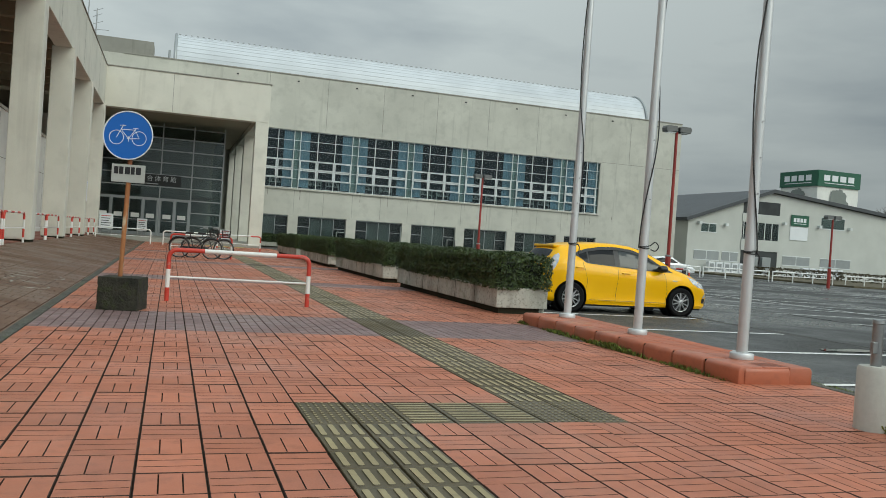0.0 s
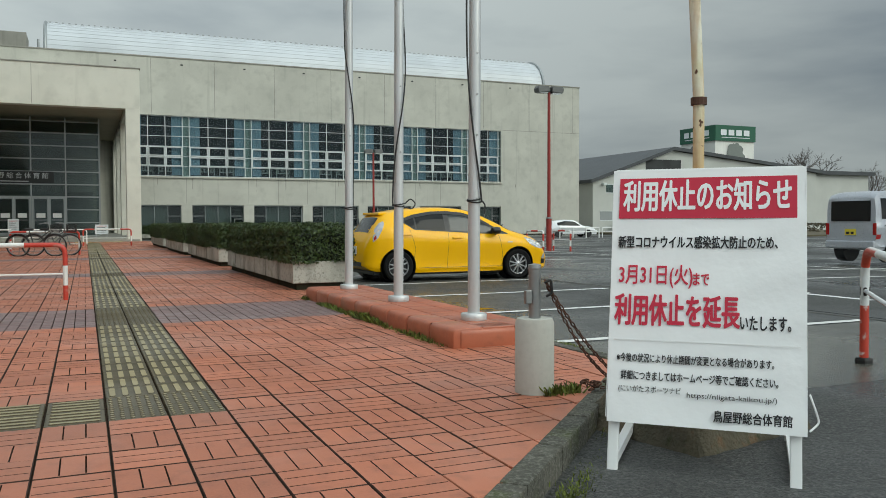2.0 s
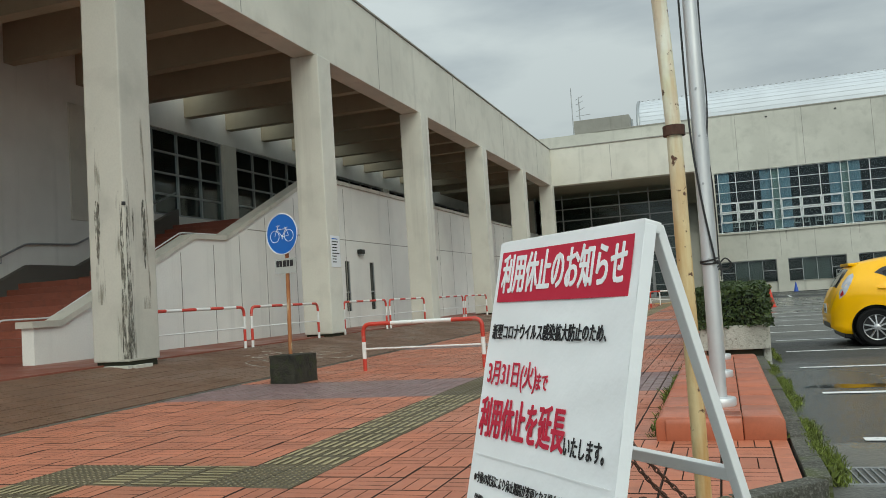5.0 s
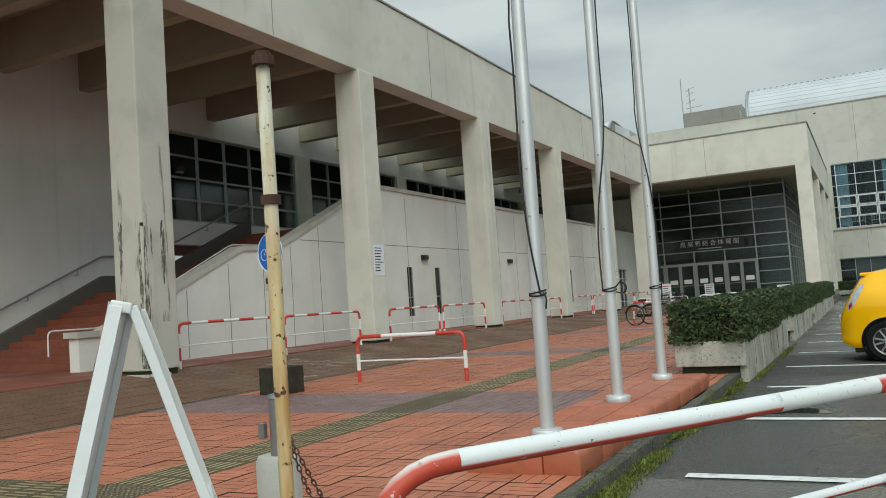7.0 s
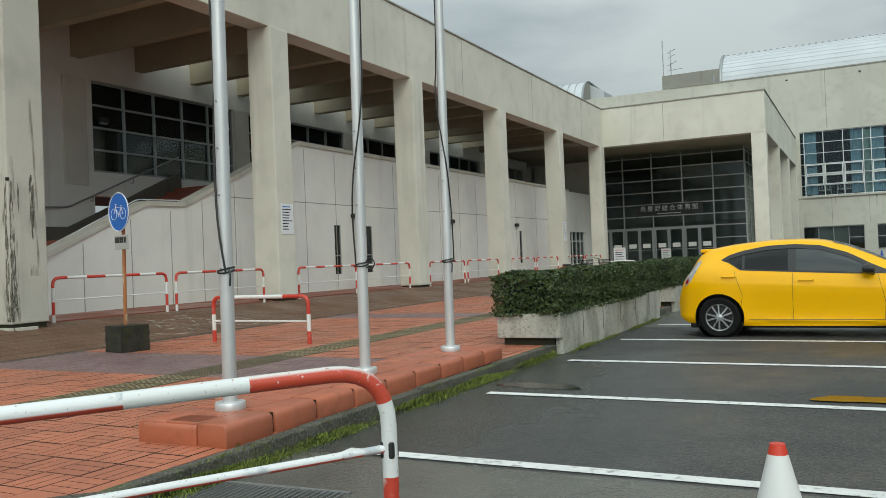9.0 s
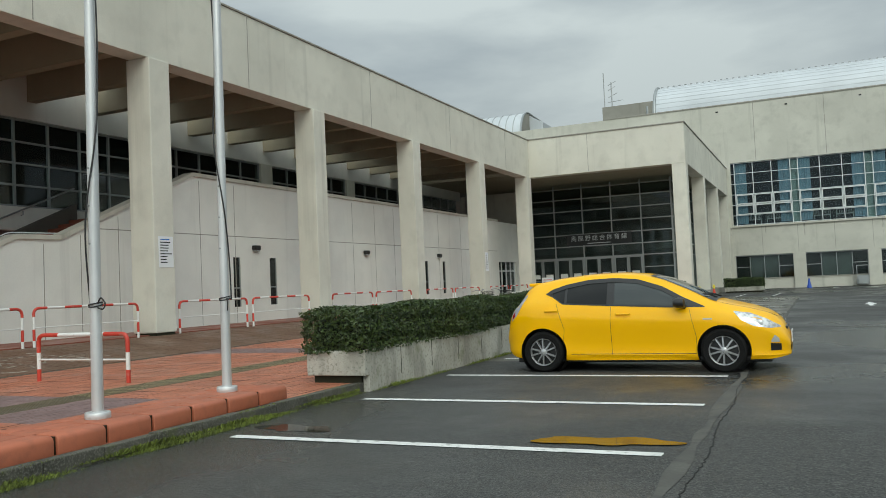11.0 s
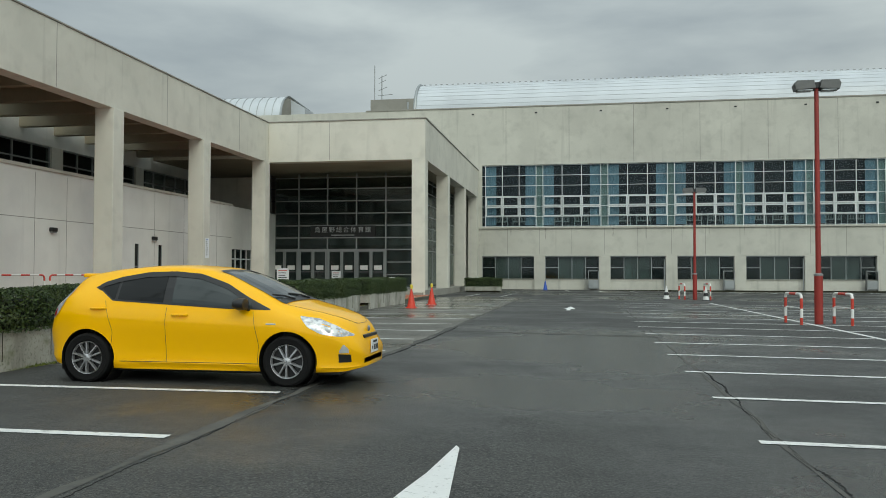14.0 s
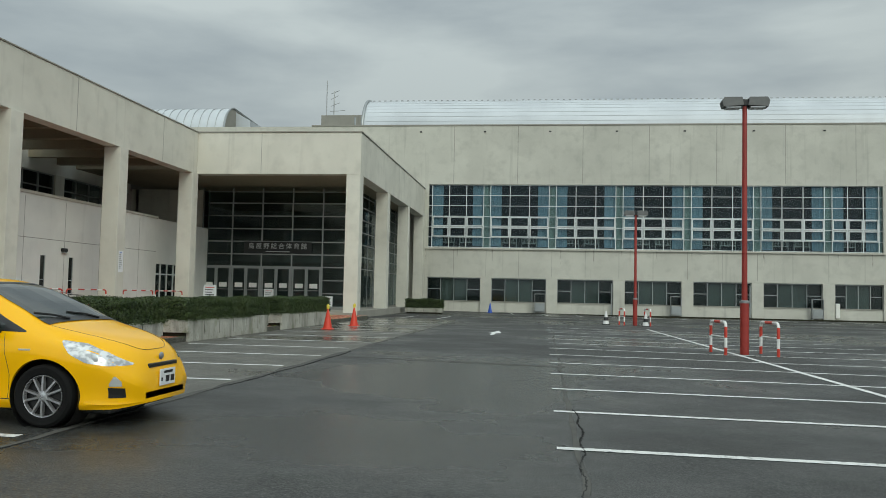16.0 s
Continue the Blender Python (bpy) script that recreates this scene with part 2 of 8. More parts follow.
TACTILE_FAR = brick_like("olive_tactile_field", (0.20, 0.165, 0.09), (0.09, 0.075, 0.04), 0.12, island=True)
ASPHALT = asphalt("damp_asphalt", (0.028, 0.029, 0.027), (0.048, 0.048, 0.044))
ASPHALT_OLD = asphalt("older_brownish_asphalt", (0.068, 0.065, 0.056), (0.108, 0.104, 0.087), 0.15, 0.6, 0.35)
ROADPAINT = surface("white_road_paint", (0.72, 0.72, 0.69), 0.6, vary=0.15, big=3.0, fine=60, dark=(0.15, 0.15, 0.14), dark_amt=0.75, dark_scale=14.0, dark_lo=0.55, dark_hi=0.7)
WHITE = surface("white_painted_metal", (0.78, 0.78, 0.75), 0.4, vary=0.08, dark=(0.30, 0.25, 0.18), dark_amt=0.5, dark_scale=9.0, dark_lo=0.62, dark_hi=0.75)
RED = surface("red_painted_metal", (0.55, 0.05, 0.03), 0.42, vary=0.15, dark=(0.45, 0.30, 0.24), dark_amt=0.6, dark_scale=12.0, dark_lo=0.62, dark_hi=0.72)
DARKRED = surface("dark_red_lamp_paint", (0.28, 0.028, 0.02), 0.45, vary=0.15)
ALU = surface("brushed_flagpole_aluminium", (0.60, 0.61, 0.61), 0.42, 0.45, vary=0.10, big=1.2)
STEEL = surface("galvanised_steel", (0.36, 0.37, 0.37), 0.4, 0.8, vary=0.2)
BLACK = surface("black_rubber", (0.018, 0.018, 0.018), 0.6, vary=0.3)
FRAME = surface("white_window_frame", (0.66, 0.69, 0.68), 0.45, vary=0.1)
FRAME_GREY = surface("grey_aluminium_frame", (0.33, 0.35, 0.35), 0.4, 0.5, vary=0.1)
ROOFSEAM = surface("grey_roof_seam", (0.50, 0.52, 0.54), 0.45, 0.1, vary=0.1, bump=0.0)
METALROOF = surface("white_metal_roofing", (0.54, 0.57, 0.59), 0.42, 0.1, vary=0.12, big=0.3, bump=0.02)
GLASS = glass("hall_window_glass", alpha=0.70, dark=(0.035, 0.045, 0.055), spec=0.5)
GLASS_DARK = glass("dark_entrance_glass", alpha=0.62, dark=(0.016, 0.023, 0.022))
GLASS_DARK.node_tree.nodes["Principled BSDF"].inputs["Specular IOR Level"].default_value = 0.9
CURTAIN = surface("pale_blue_curtain", (0.46, 0.63, 0.79), 0.85, vary=0.15)
CURTAIN_W = surface("pale_green_curtain", (0.55, 0.66, 0.62), 0.85, vary=0.1)
INSIDE = surface("dim_interior_plaster", (0.50, 0.50, 0.48), 0.9, vary=0.2)
# dark copy of the interior: gloom of rooms and hollows painted as colour
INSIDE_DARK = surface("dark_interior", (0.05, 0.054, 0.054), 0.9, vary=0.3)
STAIR = brick_like("red_brown_stair_tile", (0.25, 0.075, 0.045), (0.10, 0.04, 0.03))
GREEN_SIGN = surface("dark_green_sign_paint", (0.015, 0.10, 0.055), 0.5, vary=0.1)
PALEWALL = surface("pale_metal_cladding", (0.52, 0.53, 0.49), 0.6, vary=0.08, big=0.4)
DARKROOF = surface("dark_grey_roof_sheet", (0.055, 0.06, 0.065), 0.5, vary=0.2)


# ---------------------------------------------------------------- building tools
def part(name, bm, material, parent=None, label="", smooth=False, doubles=False):
    """Links a bmesh as one mesh object, under a thing or a part."""
    if doubles:
        bmesh.ops.remove_doubles(bm, verts=bm.verts, dist=1e-5)
    me = bpy.data.meshes.new(name)
    bm.to_mesh(me)
    bm.free()
    if smooth:
        me.shade_smooth()
        me.set_sharp_from_angle(angle=radians(38))
    me.materials.append(material)
    ob = new(name, me)
    if parent is not None:
        ob.parent = parent
    if label:
        ob["label"] = label
    return ob


def thing(name, label, category, group="", kind="", at=(0, 0, 0), turn=0.0):
    ob = new(name)
    ob.empty_display_size = 0.2
    ob.matrix_basis = pose(*at, 0, 0, turn)
    return tagged(ob, label, category, group, kind)


def box(bm, x0, x1, y0, y1, z0, z1, bevel=0.0):
    v = [bm.verts.new(p) for p in ((x0, y0, z0), (x1, y0, z0), (x1, y1, z0), (x0, y1, z0), (x0, y0, z1), (x1, y0, z1), (x1, y1, z1), (x0, y1, z1))]
    fs = [bm.faces.new([v[i] for i in q]) for q in ((3, 2, 1, 0), (4, 5, 6, 7), (0, 1, 5, 4), (1, 2, 6, 5), (2, 3, 7, 6), (3, 0, 4, 7))]
    if bevel:
        es = list({e for f in fs for e in f.edges})
        bmesh.ops.bevel(bm, geom=es, offset=bevel, segments=2, profile=0.6, affect="EDGES", clamp_overlap=True)


def boxes(*specs, bevel=0.0):
    bm = bmesh.new()
    for s in specs:
        box(bm, *s, bevel=bevel)
    return bm


def join_bm(bm, other):
    tmp = bpy.data.meshes.new("tmp")
    other.to_mesh(tmp)
    other.free()
    bm.from_mesh(tmp)
    bpy.data.meshes.remove(tmp)


def prism(bm, pts, axis, a, b):
    """A polygon in the two other axes (in order x, y, z), drawn out from a to b along axis."""
    def place(p, w):
        q = list(p)
        q.insert("xyz".index(axis), w)
        return q
    lo = [bm.verts.new(place(p, a)) for p in pts]
    hi = [bm.verts.new(place(p, b)) for p in pts]
    bm.faces.new(lo)
    bm.faces.new(hi[::-1])
    n = len(pts)
    for i in range(n):
        bm.faces.new((lo[i], hi[i], hi[(i + 1) % n], lo[(i + 1) % n]))
    bmesh.ops.recalc_face_normals(bm, faces=bm.faces)


def tube(bm, path, radius, sides=10, closed=False, caps=True):
    """A tube along a list of points; radius is a number or one for each point."""
    pts = [Vector(p) for p in path]
    n = len(pts)
    rs = radius if isinstance(radius, (list, tuple)) else [radius] * n
    rings = []
    prev = None
    for i, p in enumerate(pts):
        if closed:
            d = pts[(i + 1) % n] - pts[i - 1]
        else:
            d = pts[min(i + 1, n - 1)] - pts[max(i - 1, 0)]
        d.normalize()
        if prev is None:
            side = d.orthogonal().normalized()
        else:
            side = (prev - d * prev.dot(d)).normalized()
        prev = side
        up = d.cross(side)
        rings.append([bm.verts.new(p + rs[i] * (math.cos(a) * side + math.sin(a) * up)) for a in (2 * math.pi * k / sides for k in range(sides))])
    for i in range(n if closed else n - 1):
        a, b = rings[i], rings[(i + 1) % n]
        for k in range(sides):
            bm.faces.new((a[k], a[(k + 1) % sides], b[(k + 1) % sides], b[k]))
    if caps and not closed:
        bm.faces.new(rings[0][::-1])
        bm.faces.new(rings[-1])


def tube_bm(path, radius, sides=10, closed=False):
    bm = bmesh.new()
    tube(bm, path, radius, sides, closed)
    bmesh.ops.recalc_face_normals(bm, faces=bm.faces)
    return bm


def lathe(profile, sides=24, axis="z"):
    """A turned body from (radius, height) pairs."""
    bm = bmesh.new()
    rings = []
    for r, h in profile:
        if r < 1e-6:
            rings.append([bm.verts.new((0, 0, h))])
        else:
            rings.append([bm.verts.new((r * math.cos(2 * math.pi * k / sides), r * math.sin(2 * math.pi * k / sides), h)) for k in range(sides)])
    for a, b in zip(rings, rings[1:]):
        for k in range(sides):
            q = [a[k % len(a)], a[(k + 1) % len(a)], b[(k + 1) % len(b)], b[k % len(b)]]
            q = list(dict.fromkeys(q))
            if len(q) > 2:
                bm.faces.new(q)
    bmesh.ops.recalc_face_normals(bm, faces=bm.faces)
    if axis == "x":
        bm.transform(Matrix.Rotation(radians(90), 4, "Y"))
    if axis == "y":
        bm.transform(Matrix.Rotation(radians(90), 4, "X"))
    return bm


def rounded_path(corners, radius, steps=6):
    """A polyline with its inner corners rounded."""
    pts = [Vector(corners[0])]
    for a, b, c in zip(corners, corners[1:], corners[2:]):
        a, b, c = Vector(a), Vector(b), Vector(c)
        u, v = (a - b).normalized(), (c - b).normalized()
        p, q = b + u * radius, b + v * radius
        for k in range(steps + 1):
            s = k / steps
            pts.append((1 - s) ** 2 * p + 2 * s * (1 - s) * b + s * s * q)
    pts.append(Vector(corners[-1]))
    return pts


def lettering(name, text, size, material, parent, m, depth=0.002, label="", bold=0.0, fit=0.0):
    """Raised letters in the built-in font, turned into a mesh; m places the middle of the left edge."""
    cu = bpy.data.curves.new(name, "FONT")
    cu.body, cu.size, cu.extrude = text, size, depth
    cu.align_x, cu.align_y = "LEFT", "CENTER"
    cu.resolution_u = 3
    tmp = new(name, cu)
    bpy.context.view_layer.update()
    me = bpy.data.meshes.new_from_object(tmp.evaluated_get(bpy.context.evaluated_depsgraph_get()))
    bpy.data.objects.remove(tmp)
    if fit:
        xs_ = [v.co.x for v in me.vertices]
        me.transform(Matrix.Diagonal((fit / (max(xs_) - min(xs_)), 1, 1, 1)) @ Matrix.Translation((-min(xs_), 0, 0)))
    if bold:
        # heavier strokes: the same letters laid over themselves, slightly shifted
        b2 = bmesh.new()
        for k in range(8):
            a = math.pi * k / 4
            q = me.copy()
            q.transform(Matrix.Translation((bold * math.cos(a), bold * math.sin(a), 0.00006 * k)))
            b2.from_mesh(q)
            bpy.data.meshes.remove(q)
        b2.to_mesh(me)
        b2.free()
    me.transform(m)
    me.materials.clear()
    me.materials.append(material)
    ob = new(name, me)
    ob.parent = parent
    if label:
        ob["label"] = label
    return ob


def lot_z(y, x=12.0):
    """Height of the car park, which falls slightly away from the forecourt."""
    return -0.115 - 0.0006 * max(0.0, y - 10.0) - 0.010 * max(0.0, min(x, 24.0) - 12.0)


def walk_z(x, y):
    """Height of the brown walkway, which rises to the colonnade."""
    top = 0.31 - 0.0022 * max(0.0, y - 12.0)
    return top * min(1.0, max(0.0, (0.15 - x) / 2.45))

# ---------------------------------------------------------------- ground
bm = bmesh.new()
xs = [-900, -200, -60, -20, 7, 12, 24, 40, 60, 120, 300, 900]
ys = [-900, -200, -60, -20, 0, 10, 22, 40, 60, 75, 130, 300, 900]
gv = [[bm.verts.new((x, y, lot_z(min(y, 80), x) - (0.0 if -20 < x else 0.02))) for x in xs] for y in ys]
for j in range(len(ys) - 1):
    for i in range(len(xs) - 1):
        bm.faces.new((gv[j][i], gv[j][i + 1], gv[j + 1][i + 1], gv[j + 1][i]))
ground = tagged(part("ground", bm, ASPHALT), "damp dark grey asphalt of the car park", "ground", kind="structure")

# older asphalt of the bays beside the forecourt
bm = bmesh.new()
rows_ = [[bm.verts.new((x, y, lot_z(y) + 0.001)) for x in (7.0, 11.95)] for y in (4.6, 22.0, 50.0)]
for a, b in zip(rows_, rows_[1:]):
    bm.faces.new((a[0], a[1], b[1], b[0]))
tagged(part("bay_surface", bm, ASPHALT_OLD), "older brownish damp asphalt of the parking bays", "ground", kind="structure")

# brick forecourt: bed of joint mortar under the paving
FORE = [(0.12, -1.67), (0.12, 49.6), (7.22, 49.6), (7.22, 5.45)]
bm = bmesh.new()
prism(bm, [(x, y) for x, y in FORE], "z", -0.13, -0.012)
pavement = tagged(part("pavement", bm, JOINT), "red brick forecourt paving laid in basket weave", "pavement", kind="structure")

# brown walkway that rises to the colonnade
bm = bmesh.new()
yy = [-6, 0, 6, 12, 18, 26, 34, 42, 49.6]
cols = []
for y in yy:
    row = []
    for x in (-60.0, -5.0, -2.3, -1.1, 0.12):
        row.append(bm.verts.new((x, y, max(0.0, walk_z(x, y)) - 0.010)))
    cols.append(row)
for a, b in zip(cols, cols[1:]):
    for i in range(4):
        bm.faces.new((a[i], a[i + 1], b[i + 1], b[i]))
walkway = tagged(part("walkway", bm, BROWN_ROAD), "brown worn damp paving of the walkway", "pavement", kind="structure")


# red-brown floor of the colonnade, a little above the walkway
bm = bmesh.new()
yy2 = [-6, 0, 6, 12, 18, 26, 34, 42, 49.6]
for ya, yb in zip(yy2, yy2[1:]):
    za, zb = walk_z(-2.6, ya) + 0.025, walk_z(-2.6, yb) + 0.025
    q = [bm.verts.new(p) for p in ((-60, ya, za), (-2.56, ya, za), (-2.56, yb, zb), (-60, yb, zb), (-2.56, ya, za - 0.15), (-2.56, yb, zb - 0.15))]
    bm.faces.new(q[:4])
    bm.faces.new((q[1], q[4], q[5], q[2]))
bmesh.ops.recalc_face_normals(bm, faces=bm.faces)
tagged(part("colonnade_floor", bm, STAIR), "worn red-brown tiled floor under the colonnade", "floor", kind="structure")


def kerb_run(name, pts, width, z0, z1, label):
    """A row of kerb stones along a line; each stone is a piece of its own."""
    holder = thing(name, label, "kerb", kind="structure")
    for (xa, ya), (xb, yb) in zip(pts, pts[1:]):
        d = Vector((xb - xa, yb - ya, 0))
        n = max(1, round(d.length / 0.6))
        step = d / n
        ang = math.atan2(d.y, d.x)
        bm = bmesh.new()
        box(bm, 0.004, step.length - 0.004, -width / 2, width / 2, z0, z1, 0.012)
        me = bpy.data.meshes.new("kerb_stone")
        bm.to_mesh(me)
        bm.free()
        me.materials.append(KERB)
        for k in range(n):
            ob = new("kerb_stone", me)
            ob.parent = holder
            p = Vector((xa, ya, 0)) + step * k
            ob.matrix_basis = Matrix.Translation((p.x, p.y, random.uniform(-0.006, 0.006))) @ Matrix.Rotation(ang, 4, "Z")
    return holder


kerb_run("edge_strip", [(0.155, 49.4), (0.155, -1.5)], 0.11, -0.1, 0.0035, "flush mossy concrete strip between bricks and walkway")
kerb_run("kerb", [(7.30, 49.4), (7.30, 5.42), (0.22, -1.72)], 0.12, -0.2, 0.006, "weathered concrete kerb with moss along the forecourt")

LEDGE_STREAK, lst, lsb = base_material("grey_rain_streak", 0.9)
lst.links.new(blend(lst, noise_fac(lst, world_coords(lst, (9, 9, 2.5)), 1.0, 6, 0.35, 0.62), (0.20, 0.19, 0.16), (0.56, 0.545, 0.475)), lsb.inputs["Base Color"])

# ---------------------------------------------------------------- sports hall, main facade
FY = 73.25
hall = thing("sports_hall", "long pale concrete sports hall with ribbon windows and a curved metal roof", "building", kind="structure")
BAY0, BAYW = 6.92, 5.23
PIERS = [BAY0 + BAYW * k for k in range(9)]
R = 50.95
RIB0, RIB1 = 6.97, 41.8
SILL, HEAD, LOWHEAD = 4.96, 10.08, 2.56
for name, spec in (("upper_wall", (-30, R, FY, FY + 0.4, HEAD, 14.85)), ("end_wall", (RIB1, R, FY, FY + 0.4, -0.6, HEAD)), ("end_wall", (-30, RIB0, FY, FY + 0.4, -0.6, HEAD)), ("spandrel_wall", (RIB0, RIB1, FY, FY + 0.4, LOWHEAD, SILL)), ("base_wall", (RIB0, RIB1, FY + 0.15, FY + 0.4, -0.6, 0.64))):
    part(name, boxes(spec), CONC_HALL, hall)
for k, px in enumerate(PIERS):
    if 7 < px < 40:
        part("pier", boxes((px - 0.90, px, FY - 0.02, FY + 0.38, -0.6, LOWHEAD - 0.005), bevel=0.02), CONC_HALL, hall)
part("side_wall", boxes((R - 0.4, R, FY + 0.4, FY + 40, -0.6, 14.85)), CONC_HALL, hall)
part("ledge", boxes((RIB0 - 0.1, RIB1 + 0.1, FY - 0.14, FY + 0.02, SILL - 0.13, SILL), bevel=0.02), CONC_DIRTY, hall, "stained window ledge")
part("coping", boxes((-3.0, R + 0.03, FY - 0.05, FY + 0.45, 14.85, 14.97), bevel=0.02), CONC_RAW, hall)
bm = bmesh.new()
for k in range(9):
    x = 8.96 + 5.15 * k
    box(bm, x - 0.02, x + 0.02, FY - 0.004, FY + 0.01, HEAD + 0.1, 14.8)
for k in range(17):
    x = PIERS[1] - 0.46 + BAYW * 0.5 * k - BAYW
    if 7 < x < 41:
        box(bm, x - 0.015, x + 0.015, FY - 0.004, FY + 0.01, LOWHEAD + 0.15, SILL - 0.15)
box(bm, RIB1 + 0.1, R, FY - 0.004, FY + 0.01, HEAD + 0.05, HEAD + 0.09)
part("panel_joint", bm, CONC_RAW, hall, "narrow recessed panel joints")
for k in range(9):
    x = 6.2 + BAYW * k
    part("drain_hole", boxes((x - 0.09, x + 0.09, FY - 0.05, FY + 0.02, 14.32, 14.42)), BLACK, hall)
# rain streaks under the ledge
rq = random.Random(8)
for k in range(15):
    x = 6.9 + BAYW * 0.5 * k + rq.uniform(-0.25, 0.25)
    if k % 2 and rq.random() < 0.5:
        continue
    zl, wl_ = rq.uniform(0.5, 1.5), rq.uniform(0.10, 0.22)
    bm = bmesh.new()
    prev = None
    for q in range(9):
        u = q / 8
        ww = wl_ * (1 - 0.75 * u) * rq.uniform(0.7, 1.1)
        cur = [bm.verts.new((x - ww / 2, FY - 0.0035, SILL - 0.13 - zl * u)), bm.verts.new((x + ww / 2, FY - 0.0035, SILL - 0.13 - zl * u))]
        if prev:
            bm.faces.new((prev[0], prev[1], cur[1], cur[0]))
        prev = cur
    part("rain_streak", bm, LEDGE_STREAK, hall, "grey rain streak under the window ledge")
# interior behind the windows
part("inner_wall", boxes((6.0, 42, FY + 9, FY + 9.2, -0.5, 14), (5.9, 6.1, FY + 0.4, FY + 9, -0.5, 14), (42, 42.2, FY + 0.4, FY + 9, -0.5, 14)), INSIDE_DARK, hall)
part("inner_floor", boxes((6.0, 42, FY + 0.4, FY + 9, 3.6, 3.9), (6.0, 42, FY + 0.4, FY + 9, -0.6, -0.3), (6.0, 42, FY + 0.4, FY + 9, 13.0, 13.2)), INSIDE, hall)

# barrel roof: a quarter round of ribbed sheet
bm = bmesh.new()
NSEG, RR = 44, 3.4
prof = []
for k in range(NSEG + 1):
    a = math.pi / 2 * k / NSEG
    prof.append((FY + 1.2 + RR * (1 - math.cos(a)), 14.75 + 3.15 * math.sin(a)))
prof.append((FY + 30, 18.1))
x0, x1 = 1.0, 47.4
rows = []
for y, z in prof:
    rows.append((bm.verts.new((x0, y, z)), bm.verts.new((x1, y, z))))
for a, b in zip(rows, rows[1:]):
    bm.faces.new((a[0], a[1], b[1], b[0]))
lo = [bm.verts.new((x0, FY + 30, 14.7)), bm.verts.new((x1, FY + 30, 14.7))]
b0, b1 = bm.verts.new((x0, FY + 1.2, 14.7)), bm.verts.new((x1, FY + 1.2, 14.7))
bm.faces.new([b1] + [r[1] for r in rows] + [lo[1]])
bm.faces.new([r[0] for r in rows][::-1] + [b0, lo[0]])
bmesh.ops.recalc_face_normals(bm, faces=bm.faces)
roof = part("roof", bm, METALROOF, hall, "white ribbed barrel roof")
bm = bmesh.new()
for k in range(3, NSEG, 4):
    y, z = prof[k]
    tube(bm, [(x0, y - 0.008, z + 0.002), (x1, y - 0.008, z + 0.002)], 0.014, 4)
part("roof_rib", bm, ROOFSEAM, roof)
bm = bmesh.new()
for k in range(92):
    x = x0 + 0.3 + 0.5 * k
    box(bm, x - 0.09, x + 0.09, FY + 4.3, FY + 4.5, 17.87, 18.02)
tagged(part("snow_guard", bm, FRAME_GREY, roof), kind="stuff")
for xe in (x0, x1):
    part("end_trim", tube_bm([(xe, y - 0.05, z + 0.02) for y, z in prof[:-1]], 0.13, 8), FRAME_GREY, roof, "grey curved verge trim")

# plant room and aerial on the roof
plant = part("plant_room", boxes((-7.3, -1.25, 91.2, 95, 14.0, 19.8), bevel=0.03), CONC_RAW, hall)
part("vent_pipe", tube_bm([(0.55, FY + 0.5, 15.0), (0.55, FY + 0.5, 15.7)], 0.09, 10), FRAME_GREY, hall)
part("rear_roof", boxes((-13.4, 0.5, 90, 104, 13.5, 17.5)), CONC_RAW, hall)
aerial = thing("roof_aerial", "thin dark television aerial and mast on the roof", "aerial", at=(-8.2, 96.5, 17.5))
part("mast", tube_bm([(0, 0, 0), (0, 0, 7.4)], 0.05, 8), STEEL, aerial)
part("pole", tube_bm([(0.85, 0, 0), (0.85, 0, 6.2)], 0.06, 8), STEEL, aerial)
for z, w in ((6.0, 0.55), (5.4, 0.45), (4.6, 0.6)):
    part("element", tube_bm([(0.50, -0.1, z - 0.15), (0.85 + w, 0.1, z + 0.3)], 0.03, 6), STEEL, aerial)
part("boom", tube_bm([(0.4, 0, 3.9), (2.1, 0, 4.0)], 0.03, 6), STEEL, aerial)

# second barrel roof further back
RX = -10.9
prof2 = [(74.0 + 2.4 * (1 - math.cos(math.pi / 2 * k / 14)), 14.6 + 2.45 * math.sin(math.pi / 2 * k / 14)) for k in range(15)]
prof2.append((83.0, 16.75))
bm = bmesh.new()
rows = [(bm.verts.new((-34, y, z)), bm.verts.new((RX, y, z))) for y, z in prof2]
for a, b in zip(rows, rows[1:]):
    bm.faces.new((a[0], b[0], b[1], a[1]))
bmesh.ops.recalc_face_normals(bm, faces=bm.faces)
rear = thing("rear_hall", "second white barrel-roofed hall seen over the colonnade", "building", kind="structure")
rear_roof = part("roof", bm, METALROOF, rear, smooth=True)
bm = bmesh.new()
for k in range(32):
    x = RX - 0.1 - 0.72 * k
    tube(bm, [(x, y - 0.02, z + 0.01) for y, z in prof2], 0.035, 5)
part("roof_rib", bm, FRAME_GREY, rear_roof)
bm = bmesh.new()
prism(bm, [(83.0, 14.5)] + [(y, z - 0.03) for y, z in prof2], "x", RX - 0.25, RX - 0.01)
part("gable", bm, CONC_RAW, rear, "grey end wall under the barrel roof")
bm = bmesh.new()
tube(bm, [(RX, y - 0.03, z + 0.03) for y, z in prof2], 0.08, 6)
part("verge_trim", bm, FRAME_GREY, rear_roof)
bm = bmesh.new()
prism(bm, [(RX, 14.5), (RX + 1.3, 14.5), (RX + 1.3, 16.1), (RX, 16.85)], "y", 76.6, 83.0)
part("lean_to_roof", bm, METALROOF, rear, "sloping white roof against the barrel")
part("wall", boxes((-34, RX - 0.1, 74.1, 82.9, 9.7, 14.55)), CONC_RAW, rear)

